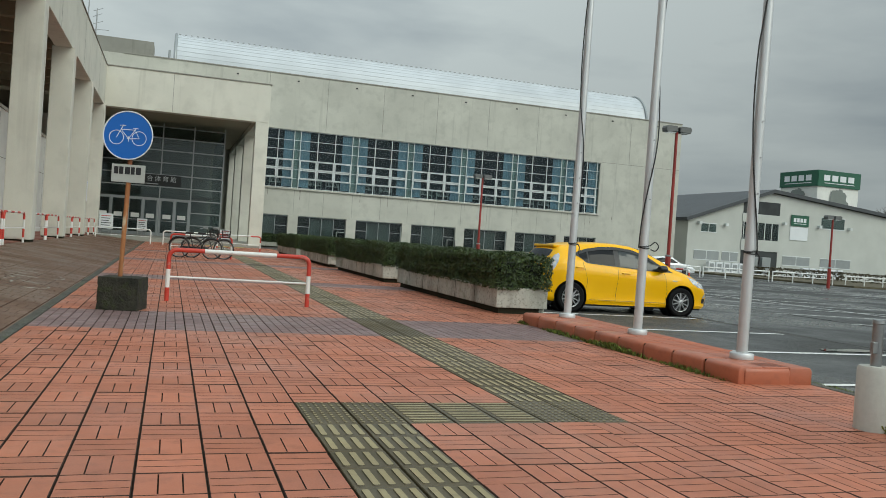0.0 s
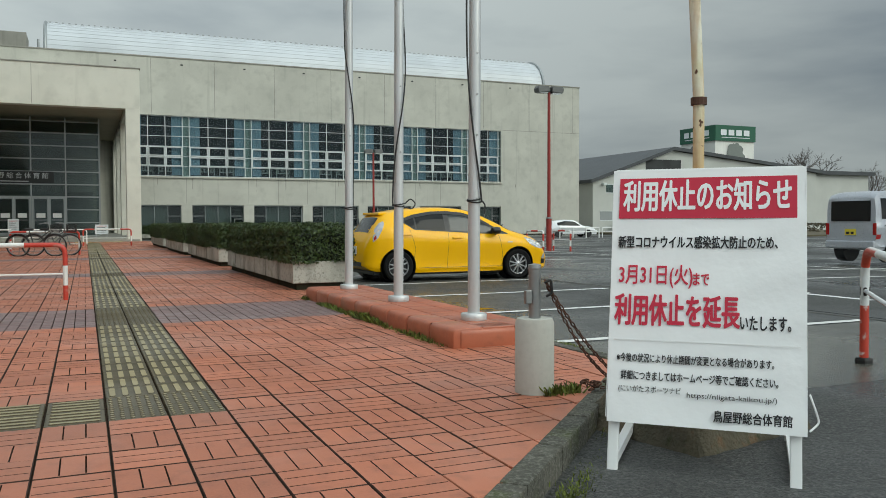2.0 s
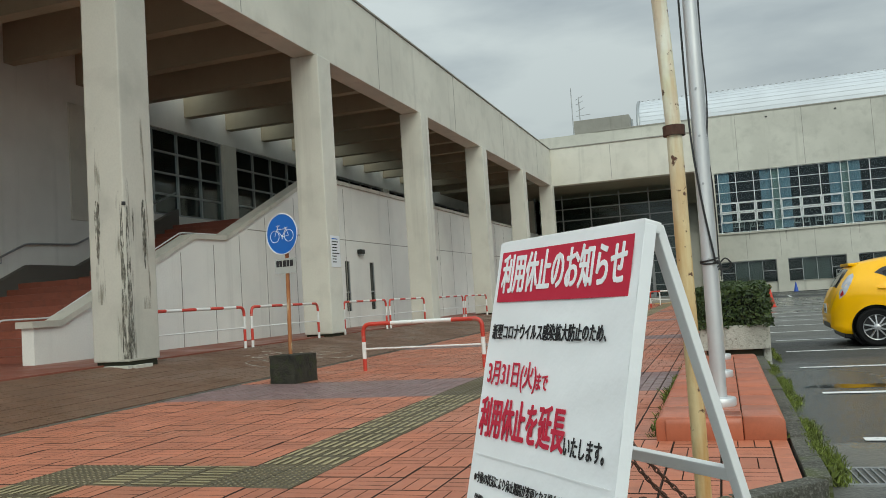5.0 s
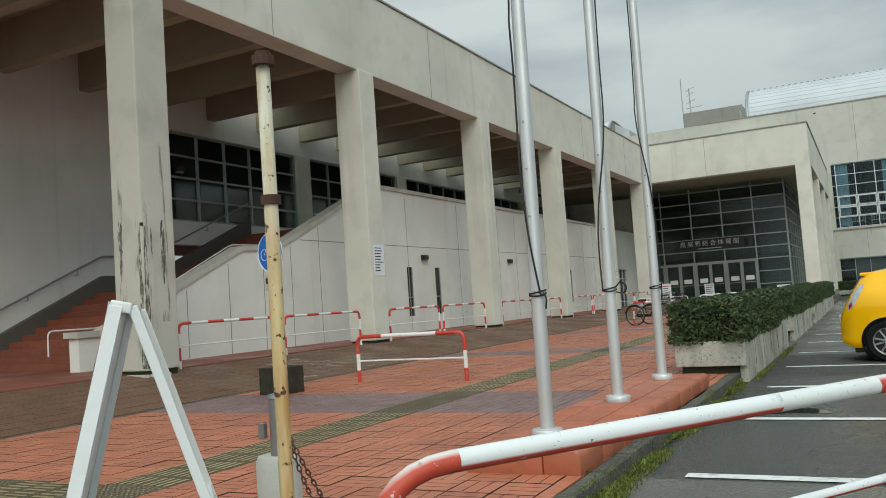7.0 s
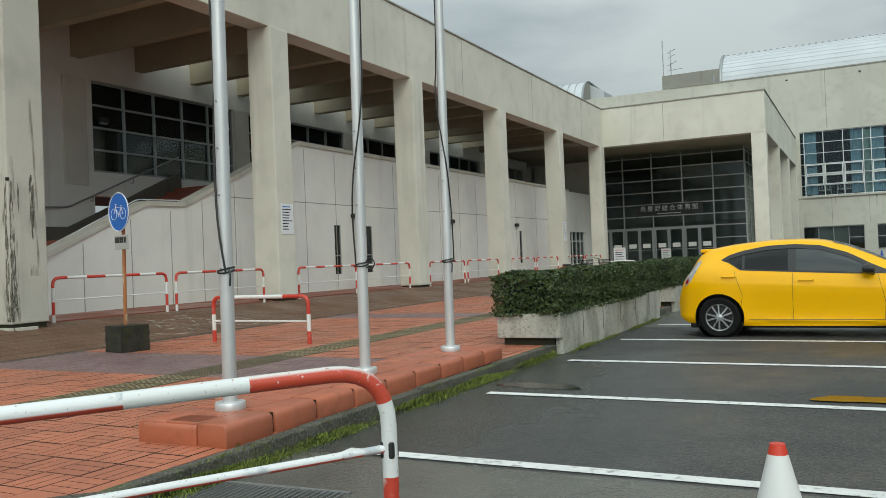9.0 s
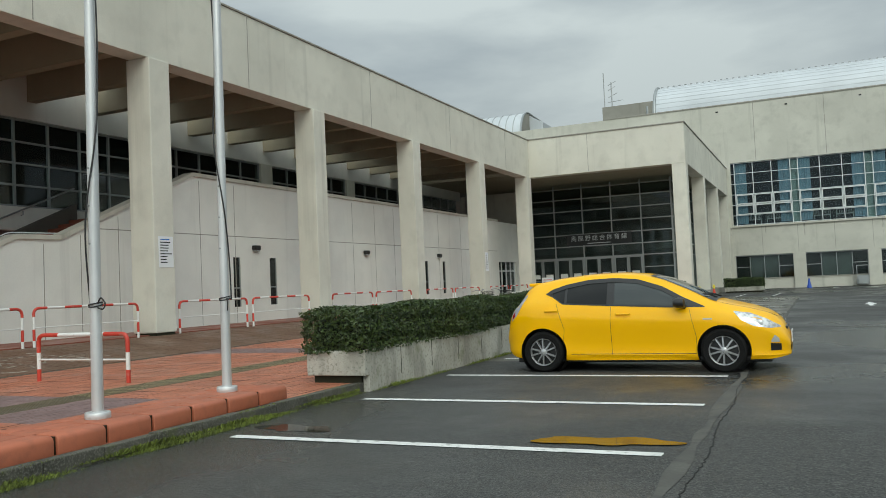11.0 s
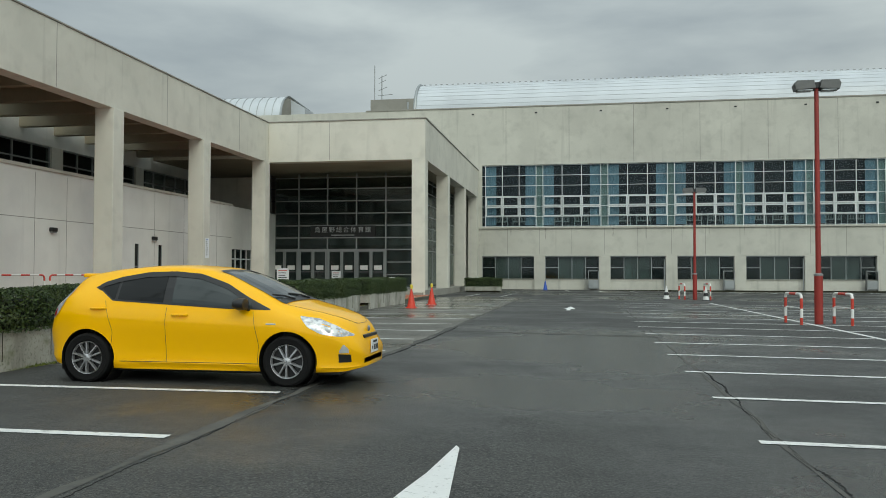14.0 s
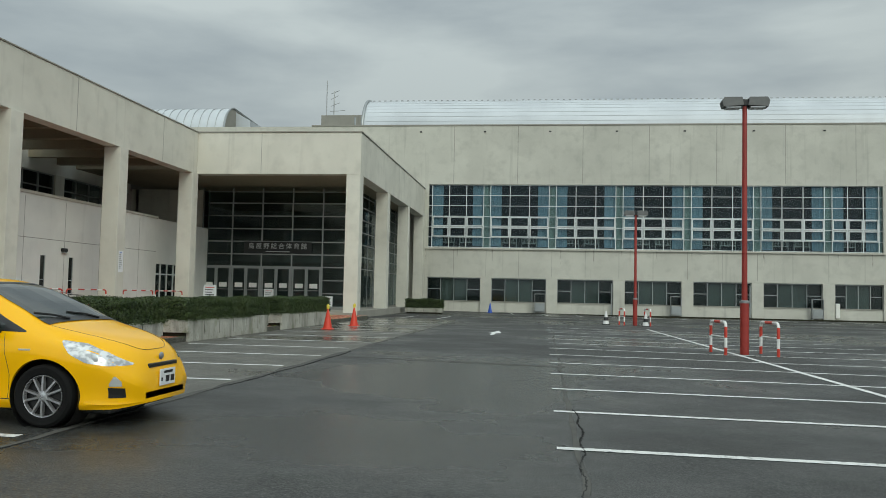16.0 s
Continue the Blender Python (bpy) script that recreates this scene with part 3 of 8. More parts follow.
# ---------------------------------------------------------------- portico
PX, PY, PB, PT = 6.66, 49.8, 7.42, 9.66
portico = thing("portico", "pale concrete entrance portico on square columns", "portico", kind="structure")
part("front_beam", boxes((-2.38, PX, PY, PY + 0.7, PB, PT), bevel=0.015), CONC, portico)
part("side_beam", boxes((PX - 0.7, PX, PY + 0.7, FY, PB, PT), bevel=0.015), CONC, portico)
part("coping", boxes((-2.4, PX + 0.05, PY - 0.05, PY + 0.5, PT, PT + 0.07), (PX - 0.45, PX + 0.05, PY + 0.5, FY, PT, PT + 0.07), bevel=0.015), CONC_RAW, portico)
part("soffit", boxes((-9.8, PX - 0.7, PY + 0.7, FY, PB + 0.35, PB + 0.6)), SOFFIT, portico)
part("roof_slab", boxes((-30, PX - 0.7, PY + 0.7, FY, PT - 0.3, PT - 0.05)), CONC_RAW, portico)
part("beam_joint", boxes((1.2, 1.225, PY - 0.004, PY + 0.02, PB + 0.05, PT - 0.05)), CONC_RAW, portico)
for y in (PY + 0.003, 57.55, 65.2, 72.44):
    part("column", boxes((PX - 0.76, PX - 0.003, y, y + 0.80, -0.4, PB), bevel=0.025), CONC, portico)
part("floor_slab", boxes((-9.8, PX + 0.02, PY + 0.05, FY, -0.4, 0.24), bevel=0.02), CONC_RAW, portico)
part("step", boxes((-2.0, PX - 0.1, PY - 0.35, PY + 0.05, -0.3, 0.12), bevel=0.02), CONC_RAW, portico)

# ---------------------------------------------------------------- colonnade
CX = -2.37
STEP = 7.5
NE = [12.32 + STEP * k for k in range(6)]
STREAK, st_, sb_ = base_material("dark_algae_streak", 0.9)
so_ = noise_fac(st_, world_coords(st_, (40, 40, 14)), 1.0, 6, 0.40, 0.66)
st_.links.new(blend(st_, so_, (0.055, 0.054, 0.042), (0.26, 0.245, 0.20)), sb_.inputs["Base Color"])
st_cut = noise_fac(st_, world_coords(st_, (26, 26, 5)), 1.0, 5, 0.40, 0.58)
st_tr = st_.nodes.new("ShaderNodeBsdfTransparent")
st_mx = st_.nodes.new("ShaderNodeMixShader")
st_.links.new(st_cut, st_mx.inputs["Fac"])
st_.links.new(sb_.outputs[0], st_mx.inputs[1])
st_.links.new(st_tr.outputs[0], st_mx.inputs[2])
st_.links.new(st_mx.outputs[0], st_.nodes["Material Output"].inputs["Surface"])
STREAK_SOFT, ss_, sf_ = base_material("faint_brown_rain_stain", 0.9)
sf_.inputs["Base Color"].default_value = (0.30, 0.275, 0.21, 1)
ss_tr = ss_.nodes.new("ShaderNodeBsdfTransparent")
ss_mx = ss_.nodes.new("ShaderNodeMixShader")
ss_.links.new(noise_fac(ss_, world_coords(ss_, (14, 14, 1.6)), 1.0, 6, 0.22, 0.50), ss_mx.inputs["Fac"])
ss_.links.new(sf_.outputs[0], ss_mx.inputs[1])
ss_.links.new(ss_tr.outputs[0], ss_mx.inputs[2])
ss_.links.new(ss_mx.outputs[0], ss_.nodes["Material Output"].inputs["Surface"])
colonnade = thing("colonnade", "pale concrete colonnade with deep fascia in front of the stairs", "colonnade", kind="structure")
for y in NE:
    g = walk_z(CX, y)
    if abs(y - NE[0]) < 0.1:
        # first column: set forward of the row, with a drain outlet and rain streaks
        col = part("column", boxes((-2.73, -2.02, 11.44, 12.18, g + 0.07, PB), bevel=0.03), CONC_DIRTY, colonnade, "rain-stained column with a drain outlet")
        part("drain_outlet", boxes((-2.055, -2.008, 11.428, 11.475, 2.87, 2.93), bevel=0.006), BLACK, col)
        for face, at_, wid, z0, z1 in (("e", 11.502, 0.08, 0.42, 2.87), ("s", -2.078, 0.07, 0.42, 2.87), ("s", -2.55, 0.075, 1.95, 2.99), ("e", 11.90, 0.075, 1.85, 3.0), ("e", 11.64, 0.03, 2.3, 2.84)):
            bm = bmesh.new()
            rs_ = random.Random(int(wid * 1000 + z0 * 100))
            prev = None
            for q in range(25):
                f = q / 24
                ww = 1.5 * wid * rs_.uniform(0.75, 1.1) * ((1.35 - 0.95 * f) if z0 < 1 else (1 - 0.8 * (1 - f) ** 3) * (1 - 0.7 * max(0, f - 0.9) * 10))
                c = at_ + rs_.uniform(-0.006, 0.006)
                zz = z0 + (z1 - z0) * f
                ends = [(-2.0168, c - ww / 2, zz), (-2.0168, c + ww / 2, zz)] if face == "e" else [(c - ww / 2, 11.4368, zz), (c + ww / 2, 11.4368, zz)]
                cur = [bm.verts.new(p) for p in ends]
                if prev:
                    bm.faces.new((prev[0], prev[1], cur[1], cur[0]))
                prev = cur
            part("rain_streak", bm, STREAK, col, "dark rain streak below the outlet")
        for face, c, ww, z0, z1 in (("e", 11.53, 0.17, 0.42, 3.6), ("s", -2.14, 0.20, 0.42, 3.4), ("s", -2.52, 0.18, 1.3, 4.2), ("e", 11.93, 0.2, 1.2, 4.4)):
            bm = bmesh.new()
            shape = ((c - ww * 0.5, z0), (c + ww * 0.5, z0), (c + ww * 0.42, (z0 + z1) / 2), (c + ww * 0.1, z1), (c - ww * 0.1, z1), (c - ww * 0.42, (z0 + z1) / 2))
            bm.faces.new([bm.verts.new((-2.0184, u, z) if face == "e" else (u, 11.4384, z)) for u, z in shape])
            part("rain_stain", bm, STREAK_SOFT, col, "faint brown rain stain")
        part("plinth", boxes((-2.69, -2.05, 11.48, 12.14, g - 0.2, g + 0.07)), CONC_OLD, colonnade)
        for spec in ((-2.47, -2.0, 11.36, 11.46, g - 0.1, g + 0.012), (-2.04, -1.95, 11.5, 11.9, g - 0.1, g + 0.008)):
            part("broken_edge", boxes(spec, bevel=0.006), CONC_DIRTY, colonnade, "pale broken mortar at the column foot")
        continue
    part("column", boxes((CX - 0.70, CX + 0.08, y - 0.72, y, g + 0.07, PB), bevel=0.03), CONC, colonnade)
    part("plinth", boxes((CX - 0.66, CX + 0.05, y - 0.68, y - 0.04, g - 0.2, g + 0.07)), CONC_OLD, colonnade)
part("fascia", boxes((CX - 0.62, CX, 6.8, PY - 0.004, PB, PT), bevel=0.015), CONC, colonnade)
part("coping", boxes((CX - 0.64, CX + 0.04, 6.7, PY - 0.06, PT, PT + 0.06), bevel=0.012), CONC_RAW, colonnade)
for k in range(0, 6):
    y = NE[0] + STEP * k - 4.06
    part("fascia_joint", boxes((CX - 0.02, CX + 0.004, y, y + 0.025, PB + 0.03, PT - 0.02)), CONC_RAW, colonnade)
UX = -10.0
for k in range(-2, 16):
    y = NE[0] - 0.35 + 2.478 * k
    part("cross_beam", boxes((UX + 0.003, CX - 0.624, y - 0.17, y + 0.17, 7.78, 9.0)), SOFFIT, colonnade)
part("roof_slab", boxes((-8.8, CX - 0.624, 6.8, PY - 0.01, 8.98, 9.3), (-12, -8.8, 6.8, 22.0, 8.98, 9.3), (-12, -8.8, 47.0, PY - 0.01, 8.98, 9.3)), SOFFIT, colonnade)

# ---------------------------------------------------------------- west wing: lower wall, stair, upper glazing
wing = thing("west_wing", "two-storey concrete wing behind the colonnade", "building", kind="structure")
LX = -4.8


def lower_top(y):
    pts = [(12.2, 1.0), (12.9, 1.0), (17.1, 2.84), (18.4, 2.86), (23.4, 5.02), (60, 5.02)]
    for (a, za), (b, zb) in zip(pts, pts[1:]):
        if y <= b:
            return za + (zb - za) * (y - a) / (b - a)
    return pts[-1][1]


SLITS = [(25.28, 25.66), (27.28, 27.68), (40.0, 40.36), (42.1, 42.46)]
SLIT0, SLIT1 = 0.84, 2.50
edges = [12.3, 12.9, 17.1, 18.4, 23.4]
for a, b in zip(edges, edges[1:]):
    bm = bmesh.new()
    prism(bm, [(a, -0.3), (b, -0.3), (b, lower_top(b)), (a, lower_top(a))], "x", LX - 0.28, LX)
    part("stair_wall", bm, CONC_LOW, wing)
ycut = 23.4
for a, b in SLITS:
    part("lower_wall", boxes((LX - 0.28, LX, ycut, a, -0.3, 5.02)), CONC_LOW, wing)
    part("wall_below_window", boxes((LX - 0.28, LX, a, b, -0.3, SLIT0)), CONC_LOW, wing)
    part("wall_above_window", boxes((LX - 0.28, LX, a, b, SLIT1, 5.02)), CONC_LOW, wing)
    ycut = b
part("lower_wall", boxes((LX - 0.28, LX, ycut, 50.4, -0.3, 5.02)), CONC_LOW, wing)
part("wall_above_door", boxes((LX - 0.28, LX, 50.4, 53.6, 2.55, 5.02)), CONC_LOW, wing)
part("lower_wall", boxes((LX - 0.28, LX, 53.6, 57.2, -0.3, 5.02)), CONC_LOW, wing)
for a, b in SLITS:
    w = part("slit_window", boxes((LX - 0.06, LX - 0.05, a, b, SLIT0, SLIT1)), DARKPANE, wing)
    part("frame", boxes((LX - 0.05, LX - 0.02, a, a + 0.03, SLIT0, SLIT1), (LX - 0.05, LX - 0.02, b - 0.03, b, SLIT0, SLIT1), (LX - 0.05, LX - 0.02, a + 0.03, b - 0.03, 1.45, 1.49)), FRAME_GREY, w)
bm = bmesh.new()
for y in (13.9, 15.2, 16.6, 17.9, 19.05, 20.35, 22.0, 23.7, 25.4, 29.3, 31.2, 33.1, 35.0, 36.8, 38.8, 41.7, 44.6, 46.5, 48.4):
    box(bm, LX - 0.02, LX + 0.004, y, y + 0.02, 0.15, lower_top(y) - 0.12)
box(bm, LX - 0.02, LX + 0.004, 19.5, 50.3, 3.19, 3.215)
part("wall_joint", bm, CONC_RAW, wing, "narrow recessed panel joints")
# coping on the parapet
bm = bmesh.new()
pts = [(12.22, 1.0), (12.9, 1.0), (17.1, 2.84), (18.4, 2.86), (23.4, 5.02), (50.4, 5.02)]
for (a, za), (b, zb) in zip(pts, pts[1:]):
    prism(bm, [(a, za), (b, zb), (b, zb + 0.12), (a, za + 0.12)], "x", LX - 0.34, LX + 0.06)
part("parapet_coping", bm, CONC_DIRTY, wing, "stained sloping parapet coping")
for spec in ((UX - 0.3, UX, -6, 19.95, -0.3, 9.0), (UX - 0.3, UX, 19.95, 57, 7.2, 9.0), (UX - 0.3, UX, 19.95, 57, 3.6, 4.35)):
    part("upper_wall", boxes(spec), CONC_LOW, wing)
for k in range(1, 6):
    y = NE[0] + STEP * k
    part("pilaster", boxes((UX - 0.3, UX + 0.05, y - 0.95, y - 0.1, 3.9, 7.2), bevel=0.015), CONC, wing)
part("terrace_floor", boxes((UX, LX - 0.28, 23.6, 57, 3.7, 4.0)), CONC_RAW, wing)
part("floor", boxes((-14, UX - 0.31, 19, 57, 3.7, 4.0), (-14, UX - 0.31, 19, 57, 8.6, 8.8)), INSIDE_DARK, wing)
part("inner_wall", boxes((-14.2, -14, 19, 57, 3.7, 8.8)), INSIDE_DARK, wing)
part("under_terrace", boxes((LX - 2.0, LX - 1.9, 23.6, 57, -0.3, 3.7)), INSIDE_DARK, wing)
# glazing of the upper floor
spans = [(19.98, NE[1] + STEP - 0.95)] + [(NE[k] - 0.1, NE[k] + STEP - 0.95) for k in range(2, 6)]
for a, b in spans:
    win = part("upper_window", boxes((UX - 0.16, UX - 0.14, a, b, 4.35, 7.2)), GLASS_DARK, wing)
    n = 5
    for i in range(n + 1):
        y = a + (b - a) * i / n
        part("mullion", boxes((UX - 0.14, UX - 0.06, y - 0.035, y + 0.035, 4.35, 7.2)), FRAME_GREY, win)
    for z in (4.38, 5.05, 5.75, 6.45, 7.16):
        part("transom", boxes((UX - 0.137, UX - 0.07, a, b, z - 0.03, z + 0.03)), FRAME_GREY, win)
# stair: two flights with a landing
stair = thing("staircase", "red-brown tiled outdoor staircase between concrete walls", "stairs", kind="structure")
SX0, SX1 = UX + 0.002, LX - 0.282
for k in range(11):
    y = 13.2 + 0.36 * k
    part("step", boxes((SX0, SX1, y, y + 0.38, 0.2, 0.3 + 0.165 * (k + 1)), bevel=0.012), STAIR, stair)
part("landing", boxes((SX0, SX1, 17.16, 18.9, 0.2, 2.12)), STAIR, stair)
for k in range(11):
    y = 18.85 + 0.42 * k
    part("step", boxes((SX0, SX1, y, y + 0.44, 0.2, 2.12 + 0.17 * (k + 1)), bevel=0.012), STAIR, stair)
# skirting coloured dark to paint the shade between the steps and wall
bm = bmesh.new()
prism(bm, [(12.6, 0.2), (13.2, 0.75), (17.2, 2.6), (18.9, 2.6), (23.4, 4.55), (23.4, 0.2)], "x", UX, UX + 0.2)
part("wall_skirting", bm, concrete("dark_damp_skirting", (0.12, 0.113, 0.095), 0.4), stair, "skirting along the steps with the stair's shade painted in")
rail_pts = [(UX + 0.1, 12.2, 1.35), (UX + 0.1, 13.2, 1.35), (UX + 0.1, 17.2, 3.15), (UX + 0.1, 18.9, 3.2), (UX + 0.1, 23.4, 5.1)]
rail = part("wall_handrail", tube_bm(rounded_path(rail_pts, 0.15), 0.028, 8), FRAME_GREY, stair, "grey wall handrail")
for y, z in ((13.6, 1.5), (14.9, 2.1), (16.4, 2.75), (19.8, 3.55), (21.4, 4.2)):
    part("bracket", tube_bm([(UX, y, z - 0.12), (UX + 0.1, y, z - 0.12), (UX + 0.1, y, z)], 0.015, 6), FRAME_GREY, rail)
rx = LX - 0.5
rail_pts = [(rx, 12.0, 0.75), (rx, 12.0, 1.25), (rx, 13.2, 1.25), (rx, 17.3, 3.12), (rx, 19.0, 3.16), (rx, 23.7, 5.2)]
rail = part("side_handrail", tube_bm(rounded_path([(x, y, z - 0.08) for x, y, z in rail_pts], 0.12), 0.017, 8), FRAME, stair, "pale tubular handrail on the parapet")
for y, z0, z1 in ((13.2, 0.5, 1.25), (15.2, 1.3, 2.15), (17.3, 2.1, 3.12), (19.0, 2.1, 3.16), (21.3, 3.1, 4.17), (23.5, 4.0, 5.1)):
    part("post", tube_bm([(rx, y, z0), (rx, y, z1 - 0.08)], 0.015, 6), FRAME_GREY, rail)

# ---------------------------------------------------------------- ribbon windows of the hall
def ribbon_bay(a, b, first=False):
    """One bay of the upper ribbon window: glass, frames, opening lights, curtains behind."""
    win = part("ribbon_window", boxes((a, b, FY + 0.16, FY + 0.175, SILL, HEAD)), GLASS, hall)
    win.visible_shadow = False
    rows = [SILL + 0.05, SILL + 0.85, SILL + 1.70, SILL + 2.55, SILL + 3.40, SILL + 4.24, HEAD - 0.04]
    w = (b - a)
    ms = [a + 0.28, a + 0.28 + (w - 0.56) / 3, a + 0.28 + (w - 0.56) * 2 / 3, b - 0.28]
    for x in ms:
        part("mullion", boxes((x - 0.026, x + 0.026, FY + 0.08, FY + 0.16, SILL, HEAD)), FRAME, win)
    for z in rows:
        part("transom", boxes((a, b, FY + 0.09, FY + 0.158, z - 0.018, z + 0.018)), FRAME, win)
    for i in range(3):
        for z0, z1 in ((SILL + 0.85, SILL + 1.70), (SILL + 1.70, SILL + 2.55)):
            xa, xb = ms[i] + 0.05, ms[i + 1] - 0.05
            bm = boxes((xa, xb, FY + 0.05, FY + 0.155, z0 + 0.04, z0 + 0.11), (xa, xb, FY + 0.05, FY + 0.155, z1 - 0.11, z1 - 0.04), (xa, xa + 0.07, FY + 0.05, FY + 0.155, z0 + 0.11, z1 - 0.11), (xb - 0.07, xb, FY + 0.05, FY + 0.155, z0 + 0.11, z1 - 0.11))
            part("opening_light", bm, FRAME, win)
    part("inner_column", boxes((b - 0.30, b + 0.30, FY + 0.34, FY + 0.8, 3.95, HEAD + 0.1), bevel=0.02), CURTAIN_W, win, "pale concrete column behind the glass")
    # pleated curtains drawn to both sides of the bay
    for side, x in ((1, a + 0.30), (-1, b - 0.30)):
        bm = bmesh.new()
        n = 16
        wid = 0.86
        top = [bm.verts.new((x + side * wid * k / n, FY + 0.29 + 0.025 * math.sin(k * 1.9), HEAD - 0.05)) for k in range(n + 1)]
        bot = [bm.verts.new((x + side * wid * k / n, FY + 0.29 + 0.04 * math.sin(k * 1.9 + 0.3), SILL + 0.15)) for k in range(n + 1)]
        for k in range(n):
            bm.faces.new((top[k], top[k + 1], bot[k + 1], bot[k]))
        part("curtain", bm, CURTAIN, win, "pale blue pleated curtain")
    return win


EDGE = [RIB0] + [p - 0.45 for p in PIERS if 7 < p < 40] + [RIB1]
for a, b in zip(EDGE, EDGE[1:]):
    ribbon_bay(a, b)
# blue cat ladder inside the first bay
lad = thing("cat_ladder", "blue steel ladder standing inside the hall window", "ladder", at=(7.2, FY + 0.35, 4.6))
LADBLUE = surface("blue_ladder_paint", (0.05, 0.20, 0.42), 0.5)
for x in (0.0, 0.45):
    part("stile", boxes((x - 0.03, x + 0.03, -0.02, 0.02, 0.0, 5.3)), LADBLUE, lad)
for k in range(14):
    part("rung", boxes((0.03, 0.42, -0.015, 0.015, 0.25 + 0.37 * k, 0.28 + 0.37 * k)), LADBLUE, lad)
# white railings of the gallery behind the glass
for k in range(7):
    for o in (0.9, 2.5):
        x = EDGE[k] + o + (0.3 if (k + o) % 2 > 1 else 0.0)
        rl = thing("gallery_rack", "white wire rack behind the hall glass", "rack", group="racks in the gallery", at=(x, FY + 0.42, 4.38))
        part("frame", boxes((0, 1.2, 0, 0.04, 1.0, 1.07), (0, 1.2, 0, 0.04, 1.53, 1.6), (0, 0.05, 0, 0.04, 0, 1.6), (1.15, 1.2, 0, 0.04, 0, 1.6)), WHITE, rl)
        part("wire", boxes(*[(0.1 + 0.12 * i, 0.13 + 0.12 * i, 0.005, 0.02, 1.07, 1.53) for i in range(9)]), WHITE, rl)

# ---------------------------------------------------------------- ground-floor windows of the hall
for k, px in enumerate([RIB0] + [p for p in PIERS if 7 < p < 40]):
    a, b = px, min(BAY0 + BAYW * (k + 1) - 0.90, RIB1)
    win = part("low_window", boxes((a, b, FY + 0.30, FY + 0.312, 0.64, LOWHEAD)), GLASS_DARK, hall)
    for i, f in enumerate((0.0, 0.25, 0.5, 0.75, 1.0)):
        x = a + (b - a) * f
        part("mullion", boxes((x - 0.025, x + 0.025, FY + 0.25, FY + 0.30, 0.64, LOWHEAD)), FRAME_GREY, win)
    part("sill", boxes((a, b, FY + 0.1, FY + 0.299, 0.64, 0.72), bevel=0.01), CONC_RAW, win)
    part("head", boxes((a, b, FY + 0.25, FY + 0.299, LOWHEAD - 0.08, LOWHEAD - 0.005)), FRAME_GREY, win)
    for f in (0.0, 0.75):
        xa = a + (b - a) * f
        part("transom", boxes((xa, xa + (b - a) * 0.25, FY + 0.252, FY + 0.299, 1.6, 1.65)), FRAME_GREY, win)
    # pale blinds in the middle lights
    part("blind", boxes((a + (b - a) * 0.26, a + (b - a) * 0.74, FY + 0.42, FY + 0.43, 0.72, LOWHEAD - 0.04)), surface("grey_blind", (0.30, 0.32, 0.30), 0.9) if k == 0 else bpy.data.materials["grey_blind"], win)
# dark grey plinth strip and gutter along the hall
part("plinth_strip", boxes((6.6, R, FY - 0.5, FY - 0.02, -0.4, -0.16), bevel=0.02), CONC_OLD, hall, "dark concrete strip")

# ---------------------------------------------------------------- entrance glazing
GY = 57.2
entrance = thing("entrance_screen", "dark glazed entrance screen with pale aluminium frames and doors", "entrance", kind="structure")
XM = [4.62 - 1.95 * k for k in range(6)]
ZM = [0.26, 2.69, 3.46, 4.25, 5.05, 5.86, 6.66, 7.38]
for i in range(5):
    a, b = XM[i + 1], XM[i]
    for j in range(1, 7):
        part("pane", boxes((a + 0.03, b - 0.03, GY + 0.02, GY + 0.03, ZM[j] + 0.03, ZM[j + 1] - 0.03)), GLASS_DARK, entrance)
for x in XM:
    part("mullion", boxes((x - 0.04, x + 0.04, GY - 0.05, GY + 0.06, 0.24, 7.62)), FRAME_GREY, entrance)
for z in ZM[1:]:
    part("transom", boxes((XM[-1], XM[0], GY - 0.03, GY + 0.05, z - 0.035, z + 0.035)), FRAME_GREY, entrance)
for i in range(5):
    a, b = XM[i + 1] + 0.05, XM[i] - 0.05
    if i == 0:
        for z0, z1 in ((0.26, 1.07), (1.07, 1.88), (1.88, 2.69)):
            part("pane", boxes((a, b, GY + 0.02, GY + 0.03, z0 + 0.03, z1 - 0.03)), GLASS_DARK, entrance)
            part("transom", boxes((a, b, GY - 0.02, GY + 0.04, z0 - 0.03, z0 + 0.03)), FRAME_GREY, entrance)
        continue
    for s in (0, 1):
        xa = a + (b - a) * 0.5 * s + 0.01
        xb = a + (b - a) * 0.5 * (s + 1) - 0.01
        door = part("door", boxes((xa + 0.09, xb - 0.09, GY + 0.0, GY + 0.01, 0.46, 2.55)), GLASS_DARK, entrance)
        part("door_frame", boxes((xa, xa + 0.09, GY - 0.03, GY + 0.03, 0.26, 2.65), (xb - 0.09, xb, GY - 0.03, GY + 0.03, 0.26, 2.65), (xa + 0.09, xb - 0.09, GY - 0.03, GY + 0.03, 2.55, 2.65), (xa + 0.09, xb - 0.09, GY - 0.03, GY + 0.03, 0.26, 0.46)), FRAME_GREY, door)
        part("push_bar", boxes((xa + 0.11, xb - 0.11, GY - 0.07, GY - 0.05, 1.22, 1.26)), STEEL, door)
        part("paper_notice", boxes((xa + 0.2, xb - 0.2, GY - 0.012, GY - 0.006, 1.38, 1.66)), WHITE, door)
